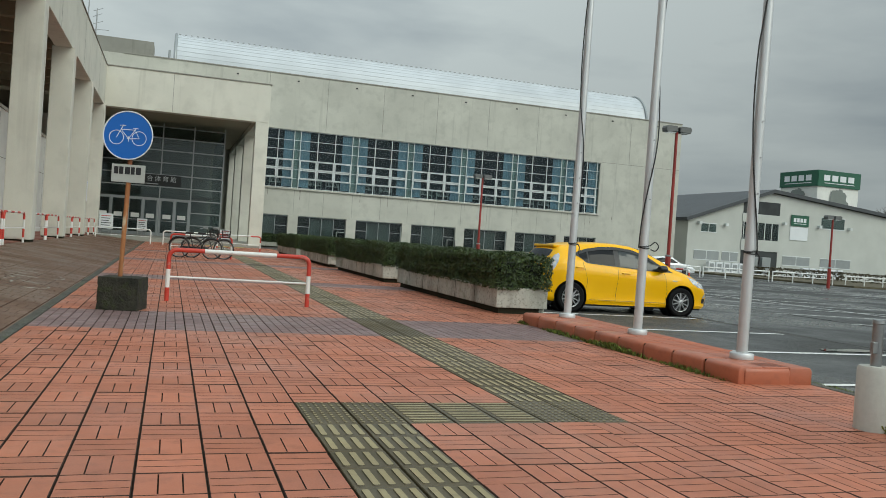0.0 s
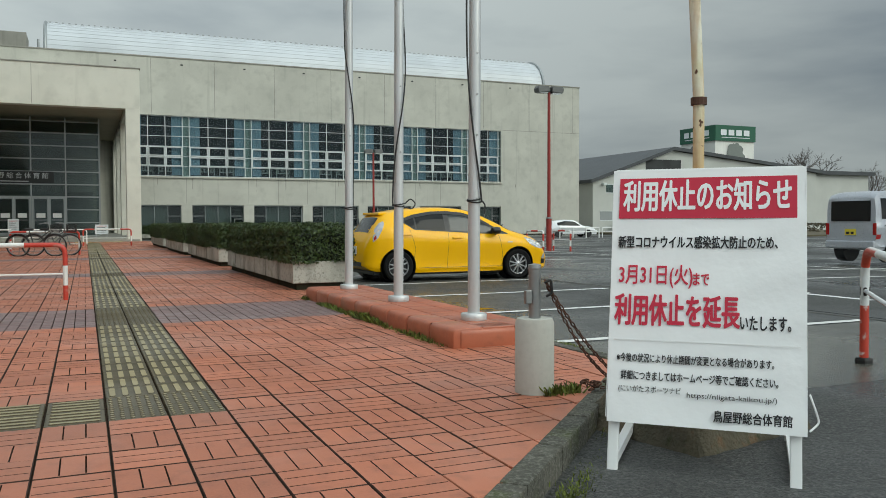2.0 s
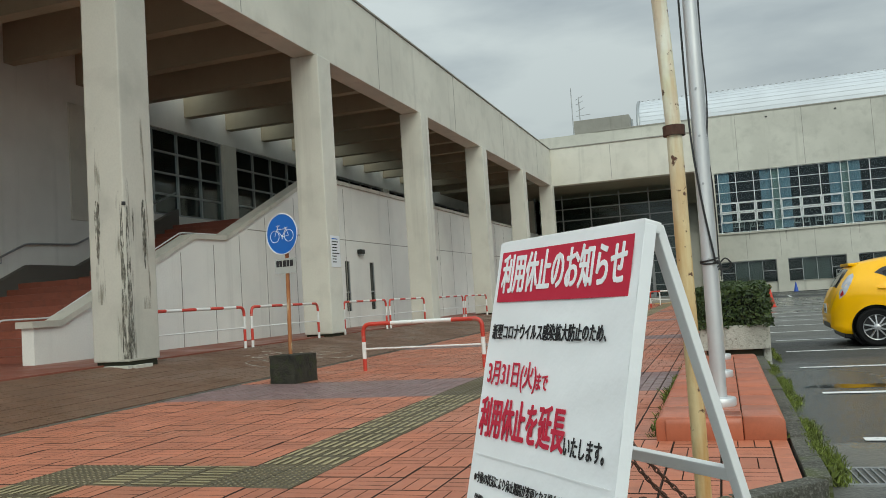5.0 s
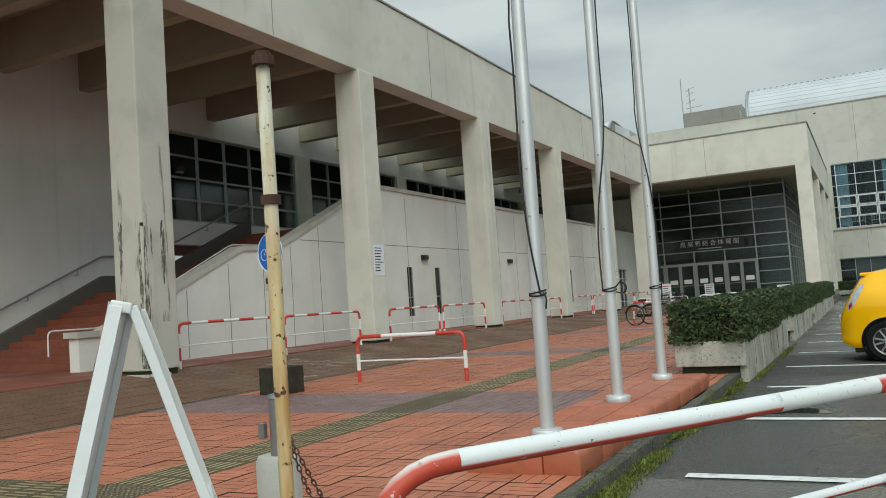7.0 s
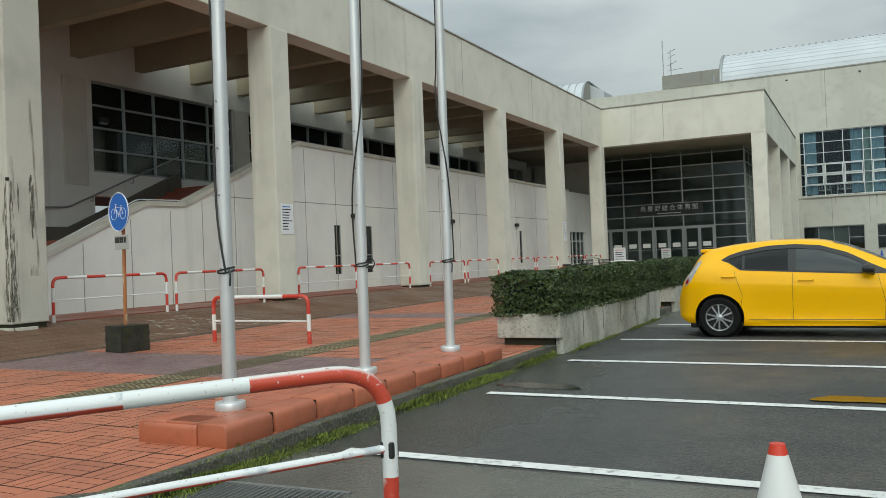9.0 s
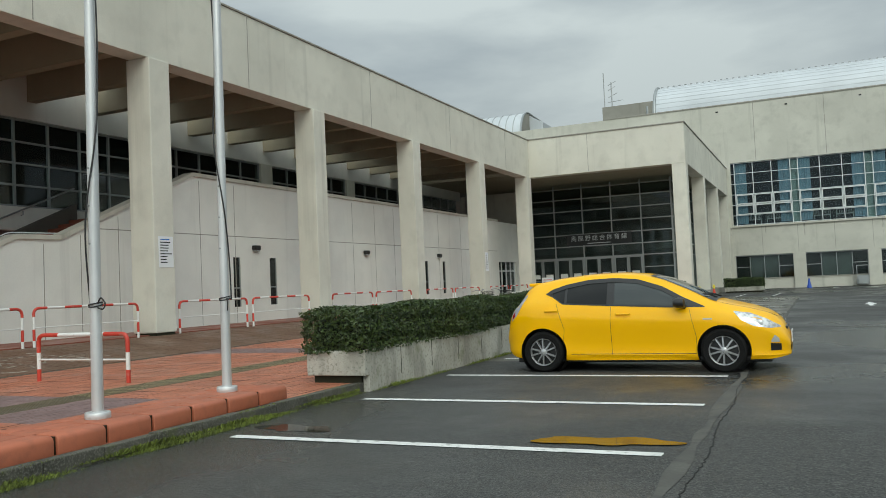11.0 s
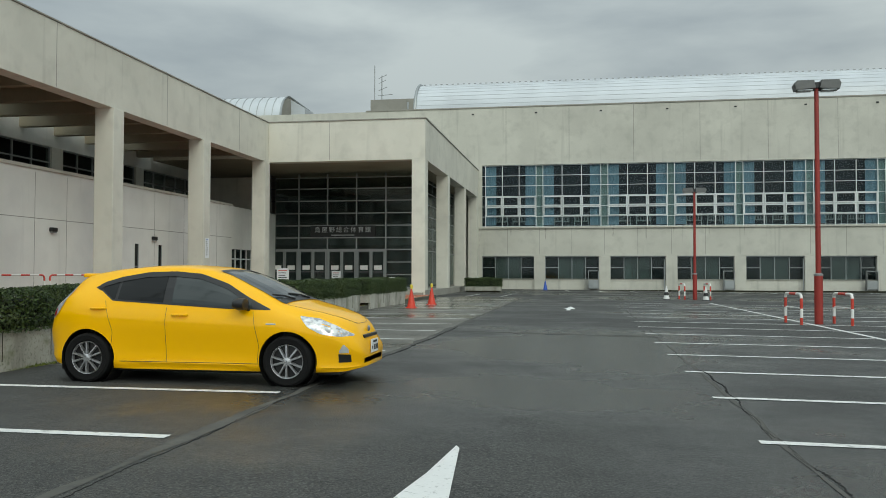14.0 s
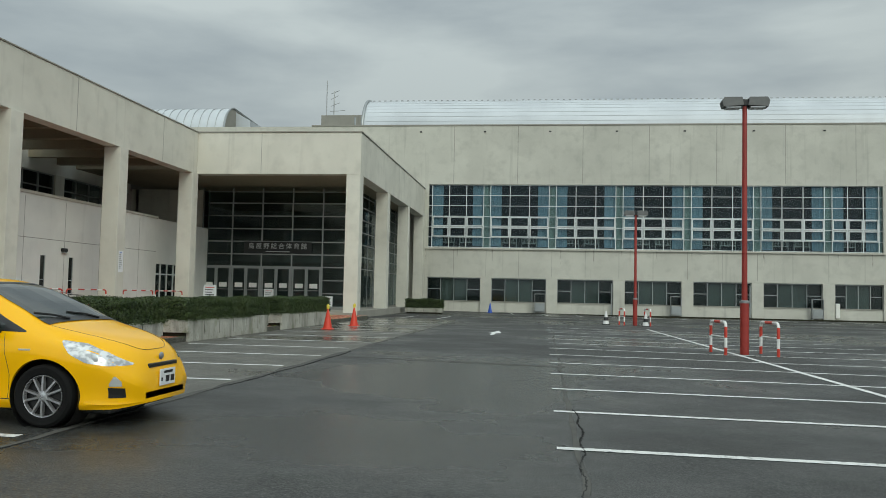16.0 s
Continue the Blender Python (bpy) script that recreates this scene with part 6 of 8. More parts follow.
def planter(lx, ly, height, at, group=""):
    pl = thing("planter", "long weathered concrete planter trough with moss stains", "planter", group=group, at=at)
    t = 0.10
    for spec in ((-lx / 2, lx / 2, -ly / 2, -ly / 2 + t, 0.10, height), (-lx / 2, lx / 2, ly / 2 - t, ly / 2, 0.10, height), (-lx / 2, -lx / 2 + t, -ly / 2 + t + 0.003, ly / 2 - t - 0.003, 0.10, height), (lx / 2 - t, lx / 2, -ly / 2 + t + 0.003, ly / 2 - t - 0.003, -0.13, height)):
        part("trough_wall", boxes(spec, bevel=0.014), PLANTER, pl)
    # near-black base paints the shade of the gap below the trough
    part("base", boxes((-lx / 2 + 0.07, lx / 2 - t - 0.01, -ly / 2 + 0.07, ly / 2 - 0.07, -0.12, 0.20)), CONC_OLD, pl, "recessed base with the gap's shade in its dark colour")
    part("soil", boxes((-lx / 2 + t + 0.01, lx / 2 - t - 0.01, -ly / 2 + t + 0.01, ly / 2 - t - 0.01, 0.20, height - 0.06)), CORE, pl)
    n = round(ly / 1.0)
    for k in range(1, n):
        y = -ly / 2 + ly * k / n
        for x in (-lx / 2, lx / 2):
            part("panel_joint", boxes((x - 0.003, x + 0.003, y - 0.006, y + 0.006, 0.02, height - 0.02)), CONC_OLD, pl)
    return pl


PLANTER, plt, plb = base_material("weathered_planter_concrete", 0.9)
plv = world_coords(plt)
plo = blend(plt, noise_fac(plt, plv, 1.2, 6, 0.3, 0.7), (0.34, 0.33, 0.28), (0.52, 0.51, 0.45))
plo = blend(plt, noise_fac(plt, world_coords(plt, (3, 3, 1.1)), 1.0, 7, 0.48, 0.70), plo, (0.10, 0.10, 0.075), 0.6)
plo = blend(plt, noise_fac(plt, plv, 24, 6, 0.52, 0.68), plo, (0.13, 0.125, 0.10), 0.6)
plo = blend(plt, noise_fac(plt, plv, 2.6, 6, 0.58, 0.72), plo, (0.13, 0.15, 0.06), 0.6)
plt.links.new(plo, plb.inputs["Base Color"])
add_bump(plt, plb, noise_fac(plt, plv, 45, 4, 0.3, 0.7), 0.5, 0.008)
hedge_vs, hedge_fs = leaf_mesh(0.94, 6.15, 0.0, 0.55, 36000, 5, 0.026)
hedge_me = bpy.data.meshes.new("leaves")
hedge_me.from_pydata(hedge_vs, [], hedge_fs)
hedge_me.materials.append(LEAF)
PLX = (6.556 + 7.46) / 2
for k in range(4):
    y = 12.64 + 3.05 + 7.45 * k
    if k == 0:
        p0 = planter(0.904, 6.1, 0.43, (PLX, y, 0.0), "planters along the forecourt")
    else:
        copy_thing(p0, pose(PLX, y, 0.0))
    hd = thing("hedge", "dense clipped evergreen hedge growing in a concrete planter", "hedge", group="hedges along the forecourt", at=(PLX, y, 0.40))
    lv = new("leaves", hedge_me)
    lv.parent = hd
    if k % 2:
        lv.rotation_euler.z = math.pi
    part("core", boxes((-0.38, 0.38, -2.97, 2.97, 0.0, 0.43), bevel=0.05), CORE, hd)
small_vs, small_fs = leaf_mesh(2.5, 0.9, 0.0, 0.6, 4500, 9, 0.05)
me = bpy.data.meshes.new("leaves")
me.from_pydata(small_vs, [], small_fs)
me.materials.append(LEAF)
copyp = planter(0.9, 2.5, 0.40, (8.3, 63.0, -0.15))
copyp.matrix_basis = pose(8.3, 63.0, -0.15, 0, 0, 90)
hd = thing("hedge", "short clipped evergreen hedge in a planter beside the portico", "hedge", at=(8.3, 63.0, 0.22))
lv = new("leaves", me)
lv.parent = hd
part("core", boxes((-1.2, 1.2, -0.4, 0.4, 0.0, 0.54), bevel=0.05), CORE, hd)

# ---------------------------------------------------------------- notice board on trestle legs
u_ax = Vector((0.715, -0.699, 0))
n_ax = Vector((0.699, 0.715, 0))
lean = 0.24
up_ax = (Vector((0, 0, 1)) * math.cos(lean) + n_ax * math.sin(lean)).normalized()
out_ax = u_ax.cross(up_ax).normalized()
frame_m = Matrix((u_ax, up_ax, out_ax)).transposed().to_4x4()
BOARD_AT = Vector((5.878, 3.655, -0.126))
board = thing("notice_board", "white folding notice board with printed paper beside the car park entry", "notice board", at=BOARD_AT)
board.matrix_basis = Matrix.Translation(BOARD_AT) @ frame_m @ Matrix.Scale(0.962, 4)
PAPER = surface("white_wrinkled_paper", (0.84, 0.855, 0.855), 0.55, vary=0.04, big=3.0, fine=8.0, bump=0.4, bdist=0.008)
BOARDWHITE = surface("white_gloss_board_paint", (0.77, 0.78, 0.77), 0.4, vary=0.06)
INK = surface("black_print", (0.012, 0.012, 0.014), 0.6, vary=0.1, bump=0.0)
INKRED = surface("crimson_print", (0.52, 0.012, 0.045), 0.55, vary=0.08, bump=0.0)
W, H = 0.85, 1.46
for x in (0.0, W - 0.05):
    part("front_leg", boxes((x, x + 0.05, 0.0, H, -0.035, -0.004), bevel=0.006), BOARDWHITE, board)
part("panel", boxes((0.0, W, 0.27, H, -0.004, 0.012), bevel=0.004), BOARDWHITE, board)
part("top_rail", boxes((-0.01, W + 0.01, H - 0.02, H + 0.02, -0.06, 0.014), bevel=0.008), BOARDWHITE, board)
# rear frame, spread backwards
splay = 2 * lean + 0.06
rear_m = Matrix.Translation((0, H, -0.045)) @ Matrix.Rotation(splay, 4, "X")
for x in (0.0, W - 0.045):
    bm = boxes((x, x + 0.045, -H - 0.01, 0.0, -0.035, 0.0), bevel=0.006)
    bm.transform(rear_m)
    part("rear_leg", bm, BOARDWHITE, board)
for yy_ in (-0.90,):
    bm = boxes((0.045, W - 0.045, yy_, yy_ + 0.05, -0.03, -0.005), bevel=0.005)
    bm.transform(rear_m)
    part("rear_rail", bm, BOARDWHITE, board)
for x in (0.022, W - 0.024):
    foot = rear_m @ Vector((x, -H + 0.06, -0.017))
    part("side_brace", tube_bm([(x, 0.05, -0.02), tuple(foot)], 0.03, 4), BOARDWHITE, board)
# paper sheet with a gentle wave
bm = bmesh.new()
NXp, NYp = 24, 36
PX0, PX1, PY0, PY1 = -0.012, W + 0.02, 0.235, H + 0.012
gridp = []
for j in range(NYp + 1):
    row = []
    for i in range(NXp + 1):
        fx, fy = i / NXp, j / NYp
        wv = 0.0019 * math.sin(fy * 34 + 3.0 * math.sin(fx * 3.4)) * (0.3 + fx) + 0.0009 * math.sin(fx * 11 + fy * 5)
        low = 0.004 * max(0, 0.25 - fy) * 4 * math.sin(fx * 7 + 1)
        row.append(bm.verts.new((PX0 + (PX1 - PX0) * fx + (0.015 * (0.5 - fy) if i == 0 else 0), PY0 + (PY1 - PY0) * fy, 0.018 + wv + low)))
    gridp.append(row)
for j in range(NYp):
    for i in range(NXp):
        bm.faces.new((gridp[j][i], gridp[j][i + 1], gridp[j + 1][i + 1], gridp[j + 1][i]))
sheet = part("paper_sheet", bm, PAPER, board, "creased white paper notice", smooth=True)
for x in (PX0 - 0.001, PX1 - 0.004):
    part("paper_fold", boxes((x, x + 0.005, PY0 + 0.02, PY1 - 0.01, -0.03, 0.018), bevel=0.002), PAPER, sheet)


def pt(u, v):
    """Place on the sheet: u from its left edge, v from its top, as shares."""
    return PX0 + (PX1 - PX0) * u, PY1 - (PY1 - PY0) * v


def text_row(text, u0, u1, vmid, tall, material, bold=0.0, name="printed_line", z=0.0226):
    x, y = pt(u0, vmid)
    wide = (u1 - u0) * (PX1 - PX0)
    size = tall / 0.9
    lettering(name, text, size, material, sheet, Matrix.Translation((x, y, z)), 0.0008, bold=bold, fit=wide)


xa, ya = pt(0.03, 0.20)
xb, yb = pt(0.955, 0.035)
part("red_banner", boxes((xa, xb, ya, yb, 0.0205, 0.0222)), INKRED, sheet)
text_row("利用休止のお知らせ", 0.055, 0.925, 0.118, 0.150, PAPER, 0.0032, z=0.0235)
text_row("新型コロナウイルス感染拡大防止のため、", 0.035, 0.86, 0.300, 0.058, INK, 0.0012)
text_row("3月31日(火)", 0.045, 0.435, 0.432, 0.095, INKRED, 0.0012)
text_row("まで", 0.44, 0.52, 0.445, 0.062, INKRED, 0.0012)
text_row("利用休止を延長", 0.03, 0.675, 0.575, 0.145, INKRED, 0.0032)
text_row("いたします。", 0.68, 0.925, 0.607, 0.068, INK, 0.0012)
text_row("※今後の状況により休止期間が変更となる場合があります。", 0.05, 0.845, 0.755, 0.040, INK, 0.0006)
text_row("詳細につきましてはホームページ等でご確認ください。", 0.075, 0.865, 0.822, 0.042, INK, 0.0006)
text_row("(にいがたスポーツナビ", 0.065, 0.39, 0.872, 0.030, INK)
text_row("https://niigata-kaikou.jp/)", 0.42, 0.86, 0.882, 0.030, INK)
text_row("鳥屋野総合体育館", 0.555, 0.93, 0.955, 0.050, INK, 0.0010)
xa, ya = pt(0.03, 0.682)
xb, yb = pt(0.97, 0.685)
part("sheet_seam", boxes((xa, xb, yb, ya, 0.0215, 0.0225)), BOARDWHITE, sheet)
cord = tube_bm(rounded_path([(W + 0.03, 0.42, 0.02), (W + 0.05, 0.36, 0.03), (W + 0.07, 0.30, 0.0), (W + 0.03, 0.26, 0.02)], 0.02, 4), 0.005, 6)
part("cord", cord, BOARDWHITE, board)

# ---------------------------------------------------------------- old post, footing, bollard and chain
RUST, rt, rb = base_material("peeling_white_and_rust_paint", 0.7)
rv = world_coords(rt)
rz = rt.nodes.new("ShaderNodeSeparateXYZ")
rt.links.new(rv, rz.inputs[0])
rm = rt.nodes.new("ShaderNodeMapRange")
rm.inputs["From Min"].default_value, rm.inputs["From Max"].default_value = 1.2, 1.72
rt.links.new(rz.outputs["Z"], rm.inputs["Value"])
ro = blend(rt, noise_fac(rt, rv, 6, 5, 0.3, 0.7), (0.70, 0.66, 0.46), (0.78, 0.76, 0.66))
ro = blend(rt, noise_fac(rt, world_coords(rt, (8, 8, 1.2)), 3.0, 5, 0.42, 0.60), ro, (0.46, 0.20, 0.045), 0.38)
ro_low = blend(rt, noise_fac(rt, world_coords(rt, (6, 6, 0.8)), 3.0, 5, 0.32, 0.62), (0.50, 0.24, 0.06), (0.66, 0.52, 0.28))
ro = blend(rt, rm.outputs["Result"], ro_low, ro)
ro = blend(rt, noise_fac(rt, rv, 22, 5, 0.62, 0.66), ro, (0.10, 0.04, 0.02))
rt.links.new(ro, rb.inputs["Base Color"])
add_bump(rt, rb, noise_fac(rt, rv, 30, 4, 0.3, 0.7), 0.5, 0.004)
RUSTIRON = surface("dark_rusted_iron", (0.075, 0.032, 0.018), 0.8, vary=0.4, big=8, bump=0.4)
RUSTY, yt, yb_ = base_material("brown_rusted_post", 0.8)
yv = world_coords(yt, (1, 1, 0.4))
yo = blend(yt, noise_fac(yt, yv, 7, 5, 0.35, 0.65), (0.22, 0.075, 0.03), (0.40, 0.17, 0.06))
yo = blend(yt, noise_fac(yt, yv, 5, 4, 0.58, 0.66), yo, (0.60, 0.52, 0.36), 0.8)
yt.links.new(yo, yb_.inputs["Base Color"])
post = thing("rusty_post", "old steel post with peeling white paint and rust", "post", at=(6.772, 4.09, 0.0))
part("shaft", tube_bm([(0, 0, -0.05), (0, 0, 1.66), (-0.02, 0.02, 2.28)], 0.030, 18), RUST, post, smooth=True)
for z, r in ((1.655, 0.043), (2.255, 0.048)):
    part("flange", lathe([(0.024, z - 0.02), (r, z - 0.02), (r, z + 0.02), (0.024, z + 0.02)], 14), RUSTIRON, post)
part("cap", lathe([(0.034, 2.275), (0.034, 2.295), (0.0, 2.30)], 16), RUSTIRON, post)
FOOTING, fot, fob = base_material("rust_stained_mossy_concrete", 0.9)
fov = world_coords(fot)
foo = blend(fot, noise_fac(fot, fov, 3.0, 6, 0.35, 0.68), (0.060, 0.055, 0.036), (0.15, 0.125, 0.085))
foo = blend(fot, noise_fac(fot, fov, 6.0, 6, 0.55, 0.68), foo, (0.16, 0.075, 0.028), 0.7)
foo = blend(fot, noise_fac(fot, fov, 14.0, 5, 0.55, 0.66), foo, (0.040, 0.048, 0.016), 0.7)
fot.links.new(foo, fob.inputs["Base Color"])
add_bump(fot, fob, noise_fac(fot, fov, 40, 5, 0.3, 0.7), 0.8, 0.01)
footing = thing("concrete_footing", "low rust-stained mossy concrete footing round the rusty post", "footing", at=(6.79, 4.12, 0.0), turn=12)
bm = bmesh.new()
bmesh.ops.create_grid(bm, x_segments=14, y_segments=12, size=0.5)
rf = random.Random(17)
for v in bm.verts:
    x, y = v.co.x * 1.05, v.co.y * 0.85
    rim = max(abs(v.co.x), abs(v.co.y)) / 0.5
    v.co = (x + rf.uniform(-0.012, 0.012), y + rf.uniform(-0.012, 0.012), 0.10 - 0.26 * max(0.0, rim - 0.72) ** 1.3 / 0.19 + rf.uniform(-0.008, 0.008))
part("lump", bm, FOOTING, footing, smooth=True)
bol = thing("bollard", "short grey concrete bollard with a steel tube on top", "bollard", at=(6.16, 4.79, 0.0))
part("base", lathe([(0.0, 0.0), (0.116, 0.0), (0.116, 0.415), (0.104, 0.44), (0.0, 0.44)], 28), concrete("grey_bollard_concrete", (0.50, 0.49, 0.44), 0.3), bol, smooth=True)
part("tube", lathe([(0.036, 0.43), (0.036, 0.73), (0.041, 0.735), (0.038, 0.757), (0.0, 0.765)], 20), STEEL, bol, smooth=True)
part("hasp", tube_bm(rounded_path([(0.04, -0.045, 0.65), (0.075, -0.06, 0.67), (0.085, -0.06, 0.59), (0.05, -0.05, 0.57)], 0.012, 3), 0.008, 6), BLACK, bol)
part("padlock", boxes((-0.085, -0.045, -0.05, -0.02, 0.53, 0.61), bevel=0.006), STEEL, bol)
chain = thing("chain", "rusty dark chain hanging from the bollard to the ground", "chain", at=(6.16, 4.79, 0.0))


def chain_links(points, size=0.015):
    """Hangs one link of the chain between each two points."""
    for k, (p, q) in enumerate(zip(points, points[1:])):
        bm = bmesh.new()
        p, q = Vector(p), Vector(q)
        d = (q - p).normalized()
        s = d.orthogonal().normalized()
        s.rotate(Matrix.Rotation(math.pi / 2 * (k % 2), 3, d))
        c = (p + q) / 2
        loop = [c + d * size * 1.35 * math.cos(a) + s * size * 0.6 * math.sin(a) for a in np.linspace(0, 2 * math.pi, 10, endpoint=False)]
        tube(bm, loop, 0.0042, 5, True)
        part("link", bm, RUSTIRON, chain)


def hang_points(a, b, sag, n):
    a, b = Vector(a), Vector(b)
    return [a.lerp(b, k / n) - Vector((0, 0, sag * 4 * (k / n) * (1 - k / n))) for k in range(n + 1)]


chain_links(hang_points((0.05, -0.03, 0.67), (0.50, -0.16, 0.03), 0.10, 28))
chain_links(hang_points((0.05, -0.04, 0.66), (0.56, -0.12, 0.03), 0.055, 28))
rc = random.Random(5)
pile = [(0.42 + 0.16 * math.cos(k * 0.9) + rc.uniform(-0.04, 0.04), -0.14 + 0.06 * math.sin(k * 1.3) + rc.uniform(-0.03, 0.03), 0.02 + 0.0012 * k) for k in range(40)]
chain_links(pile)

# ---------------------------------------------------------------- bicycle sign
BLUE = surface("blue_sign_face", (0.005, 0.12, 0.48), 0.4, vary=0.06, bump=0.0)
SIGNWHITE = surface("white_sign_paint", (0.75, 0.77, 0.78), 0.4, vary=0.05, bump=0.0)
SIGNGREYP = surface("grey_sign_plate", (0.42, 0.43, 0.40), 0.5, vary=0.12)
sign = thing("bicycle_sign", "round blue bicycle sign on a rusty post in concrete", "road sign", at=(0.98, 11.24, 0.0), turn=-13)
bm = bmesh.new()
bmesh.ops.create_cube(bm, size=1.0)
bmesh.ops.subdivide_edges(bm, edges=bm.edges, cuts=9, use_grid_fill=True)
rk = random.Random(31)
for v in bm.verts:
    n_edge = sum(abs(c) > 0.49 for c in v.co)
    pull = 1.0 - (0.03 * rk.random() if n_edge > 1 else 0.006 * rk.random())
    v.co = (0.015 + v.co.x * 0.48 * pull, v.co.y * 0.47 * pull, 0.20 + v.co.z * 0.40 * (pull if v.co.z > 0 else 1.0))
MOSSBLOCK, mbt, mbb = base_material("mossy_dark_block_concrete", 0.95)
mbv = world_coords(mbt)
mbo = blend(mbt, noise_fac(mbt, mbv, 5.0, 6, 0.35, 0.65), (0.012, 0.012, 0.008), (0.042, 0.038, 0.026))
mbo = blend(mbt, noise_fac(mbt, mbv, 12.0, 6, 0.52, 0.64), mbo, (0.032, 0.038, 0.012), 0.8)
mbt.links.new(mbo, mbb.inputs["Base Color"])
add_bump(mbt, mbb, noise_fac(mbt, mbv, 35, 5, 0.3, 0.7), 0.9, 0.012)
part("block", bm, MOSSBLOCK, sign, "mossy dark concrete block")
part("post", tube_bm([(-0.03, 0, 0.38), (0.0, 0, 1.75), (0.0, 0, 2.3)], 0.028, 14), RUSTY, sign, smooth=True)
bm = lathe([(0.0, 0.0), (0.29, 0.0), (0.30, 0.008), (0.30, 0.016), (0.0, 0.016)], 48, "y")
bm.transform(Matrix.Translation((-0.03, -0.035, 2.135)))
disc = part("disc", bm, BLUE, sign)
bm = bmesh.new()
tube(bm, [(-0.03 + 0.294 * math.cos(a), -0.052, 2.135 + 0.294 * math.sin(a)) for a in np.linspace(0, 2 * math.pi, 56, endpoint=False)], 0.008, 6, True)
part("rim", bm, SIGNWHITE, disc)
bm = bmesh.new()
ox, oz, oy = -0.03, 2.135, -0.055
for cx in (-0.135, 0.135):
    tube(bm, [(ox + cx + 0.085 * math.cos(a), oy, oz - 0.03 + 0.085 * math.sin(a)) for a in np.linspace(0, 2 * math.pi, 28, endpoint=False)], 0.0042, 5, True)
for seg in (((-0.135, -0.03), (-0.07, 0.10), (-0.06, 0.125)), ((-0.085, 0.07), (0.09, 0.07)), ((-0.075, 0.055), (0.01, -0.04)), ((0.01, -0.04), (0.09, 0.085)), ((0.085, 0.07), (0.135, -0.03), (0.01, -0.04)), ((-0.06, 0.125), (-0.10, 0.115)), ((-0.065, 0.12), (-0.03, 0.12)), ((0.06, 0.09), (0.12, 0.09)), ((0.01, -0.01), (0.01, -0.075)), ((-0.01, -0.04), (0.035, -0.04))):
    tube(bm, [(ox + x, oy, oz + z) for x, z in seg], 0.0042, 5)
part("bicycle_symbol", bm, SIGNWHITE, disc)
plate = part("plate", boxes((-0.20, 0.20, -0.045, -0.033, 1.56, 1.78), bevel=0.004), SIGNGREYP, sign)
for x, wdt in ((-0.15, 0.05), (-0.09, 0.05), (-0.02, 0.06), (0.05, 0.045), (0.11, 0.06)):
    part("plate_mark", boxes((x - 0.02, x - 0.02 + wdt, -0.048, -0.045, 1.66, 1.75)), INK, plate)

# notices on the columns
for y, z, w, h in ((NE[1] - 0.32, 2.42, 0.52, 0.80), (NE[4] - 0.32, 2.35, 0.40, 0.95)):
    nt = thing("wall_notice", "white printed notice fixed to a concrete column", "notice", at=(CX + 0.083, y, z))
    part("sheet", boxes((0.0, 0.008, -w / 2, w / 2, -h / 2, h / 2), bevel=0.002), SIGNWHITE, nt)
    rr = random.Random(int(y))
    for k in range(9):
        zz = h / 2 - 0.08 - k * (h - 0.14) / 9
        part("printed_bar", boxes((0.008, 0.0095, -w / 2 + 0.06, -w / 2 + 0.06 + (w - 0.12) * rr.uniform(0.45, 1.0), zz - 0.013, zz + 0.013)), INK if k else bpy.data.materials["blue_sign_face"], nt)
# lamps on the lower wall
for y, z in ((26.45, 2.76), (34.1, 2.74), (41.6, 2.72), (20.3, 5.9)):
    x = LX if z < 5 else UX
    wl = thing("wall_lamp", "small dark bulkhead lamp on the concrete wall", "wall lamp", group="wall lamps", at=(x, y, z))
    part("housing", boxes((0.0, 0.16, -0.16, 0.16, 0.0, 0.16), bevel=0.03), TRIM, wl)
    part("lens", boxes((0.02, 0.14, -0.13, 0.13, -0.05, 0.0), bevel=0.02), FRAME_GREY, wl)

# ---------------------------------------------------------------- street lamps in the car park
LUMINAIRE = surface("weathered_grey_luminaire", (0.13, 0.133, 0.128), 0.55, vary=0.25, big=3.0)


def car_park_lamp(x, y, top, group="lamps in the car park", label="tall dark red lamp post with two grey luminaires"):
    z0 = lot_z(y, x)
    lp = thing("street_lamp", label, "street lamp", group=group, at=(x, y, z0))
    h = top - z0
    part("pole", tube_bm([(0, 0, 1.35), (0, 0, h - 0.05)], [0.075, 0.06], 16), DARKRED, lp, smooth=True)
    part("lower_sleeve", tube_bm([(0, 0, 0.0), (0, 0, 1.4)], 0.115, 18), DARKRED, lp, smooth=True)
    part("collar", lathe([(0.115, 1.36), (0.128, 1.38), (0.128, 1.42), (0.08, 1.44)], 18), FRAME_GREY, lp)
    part("crossbar", boxes((-0.30, 0.30, -0.04, 0.04, h - 0.16, h - 0.08), bevel=0.01), TRIM, lp)
    for s in (-1, 1):
        bm = bmesh.new()
        prism(bm, [(s * 0.06, h - 0.10), (s * 0.58, h - 0.14), (s * 0.62, h + 0.02), (s * 0.56, h + 0.12), (s * 0.10, h + 0.12)], "y", -0.19, 0.19)
        lum = part("luminaire", bm, LUMINAIRE, lp, "grey floodlight head")
        part("lens", boxes((min(s * 0.12, s * 0.52), max(s * 0.12, s * 0.52), -0.15, 0.15, h - 0.165, h - 0.13), bevel=0.01), LAMPGLASS, lum)
    part("cap", boxes((-0.09, 0.09, -0.10, 0.10, h - 0.10, h + 0.08), bevel=0.02), TRIM, lp)
    return lp


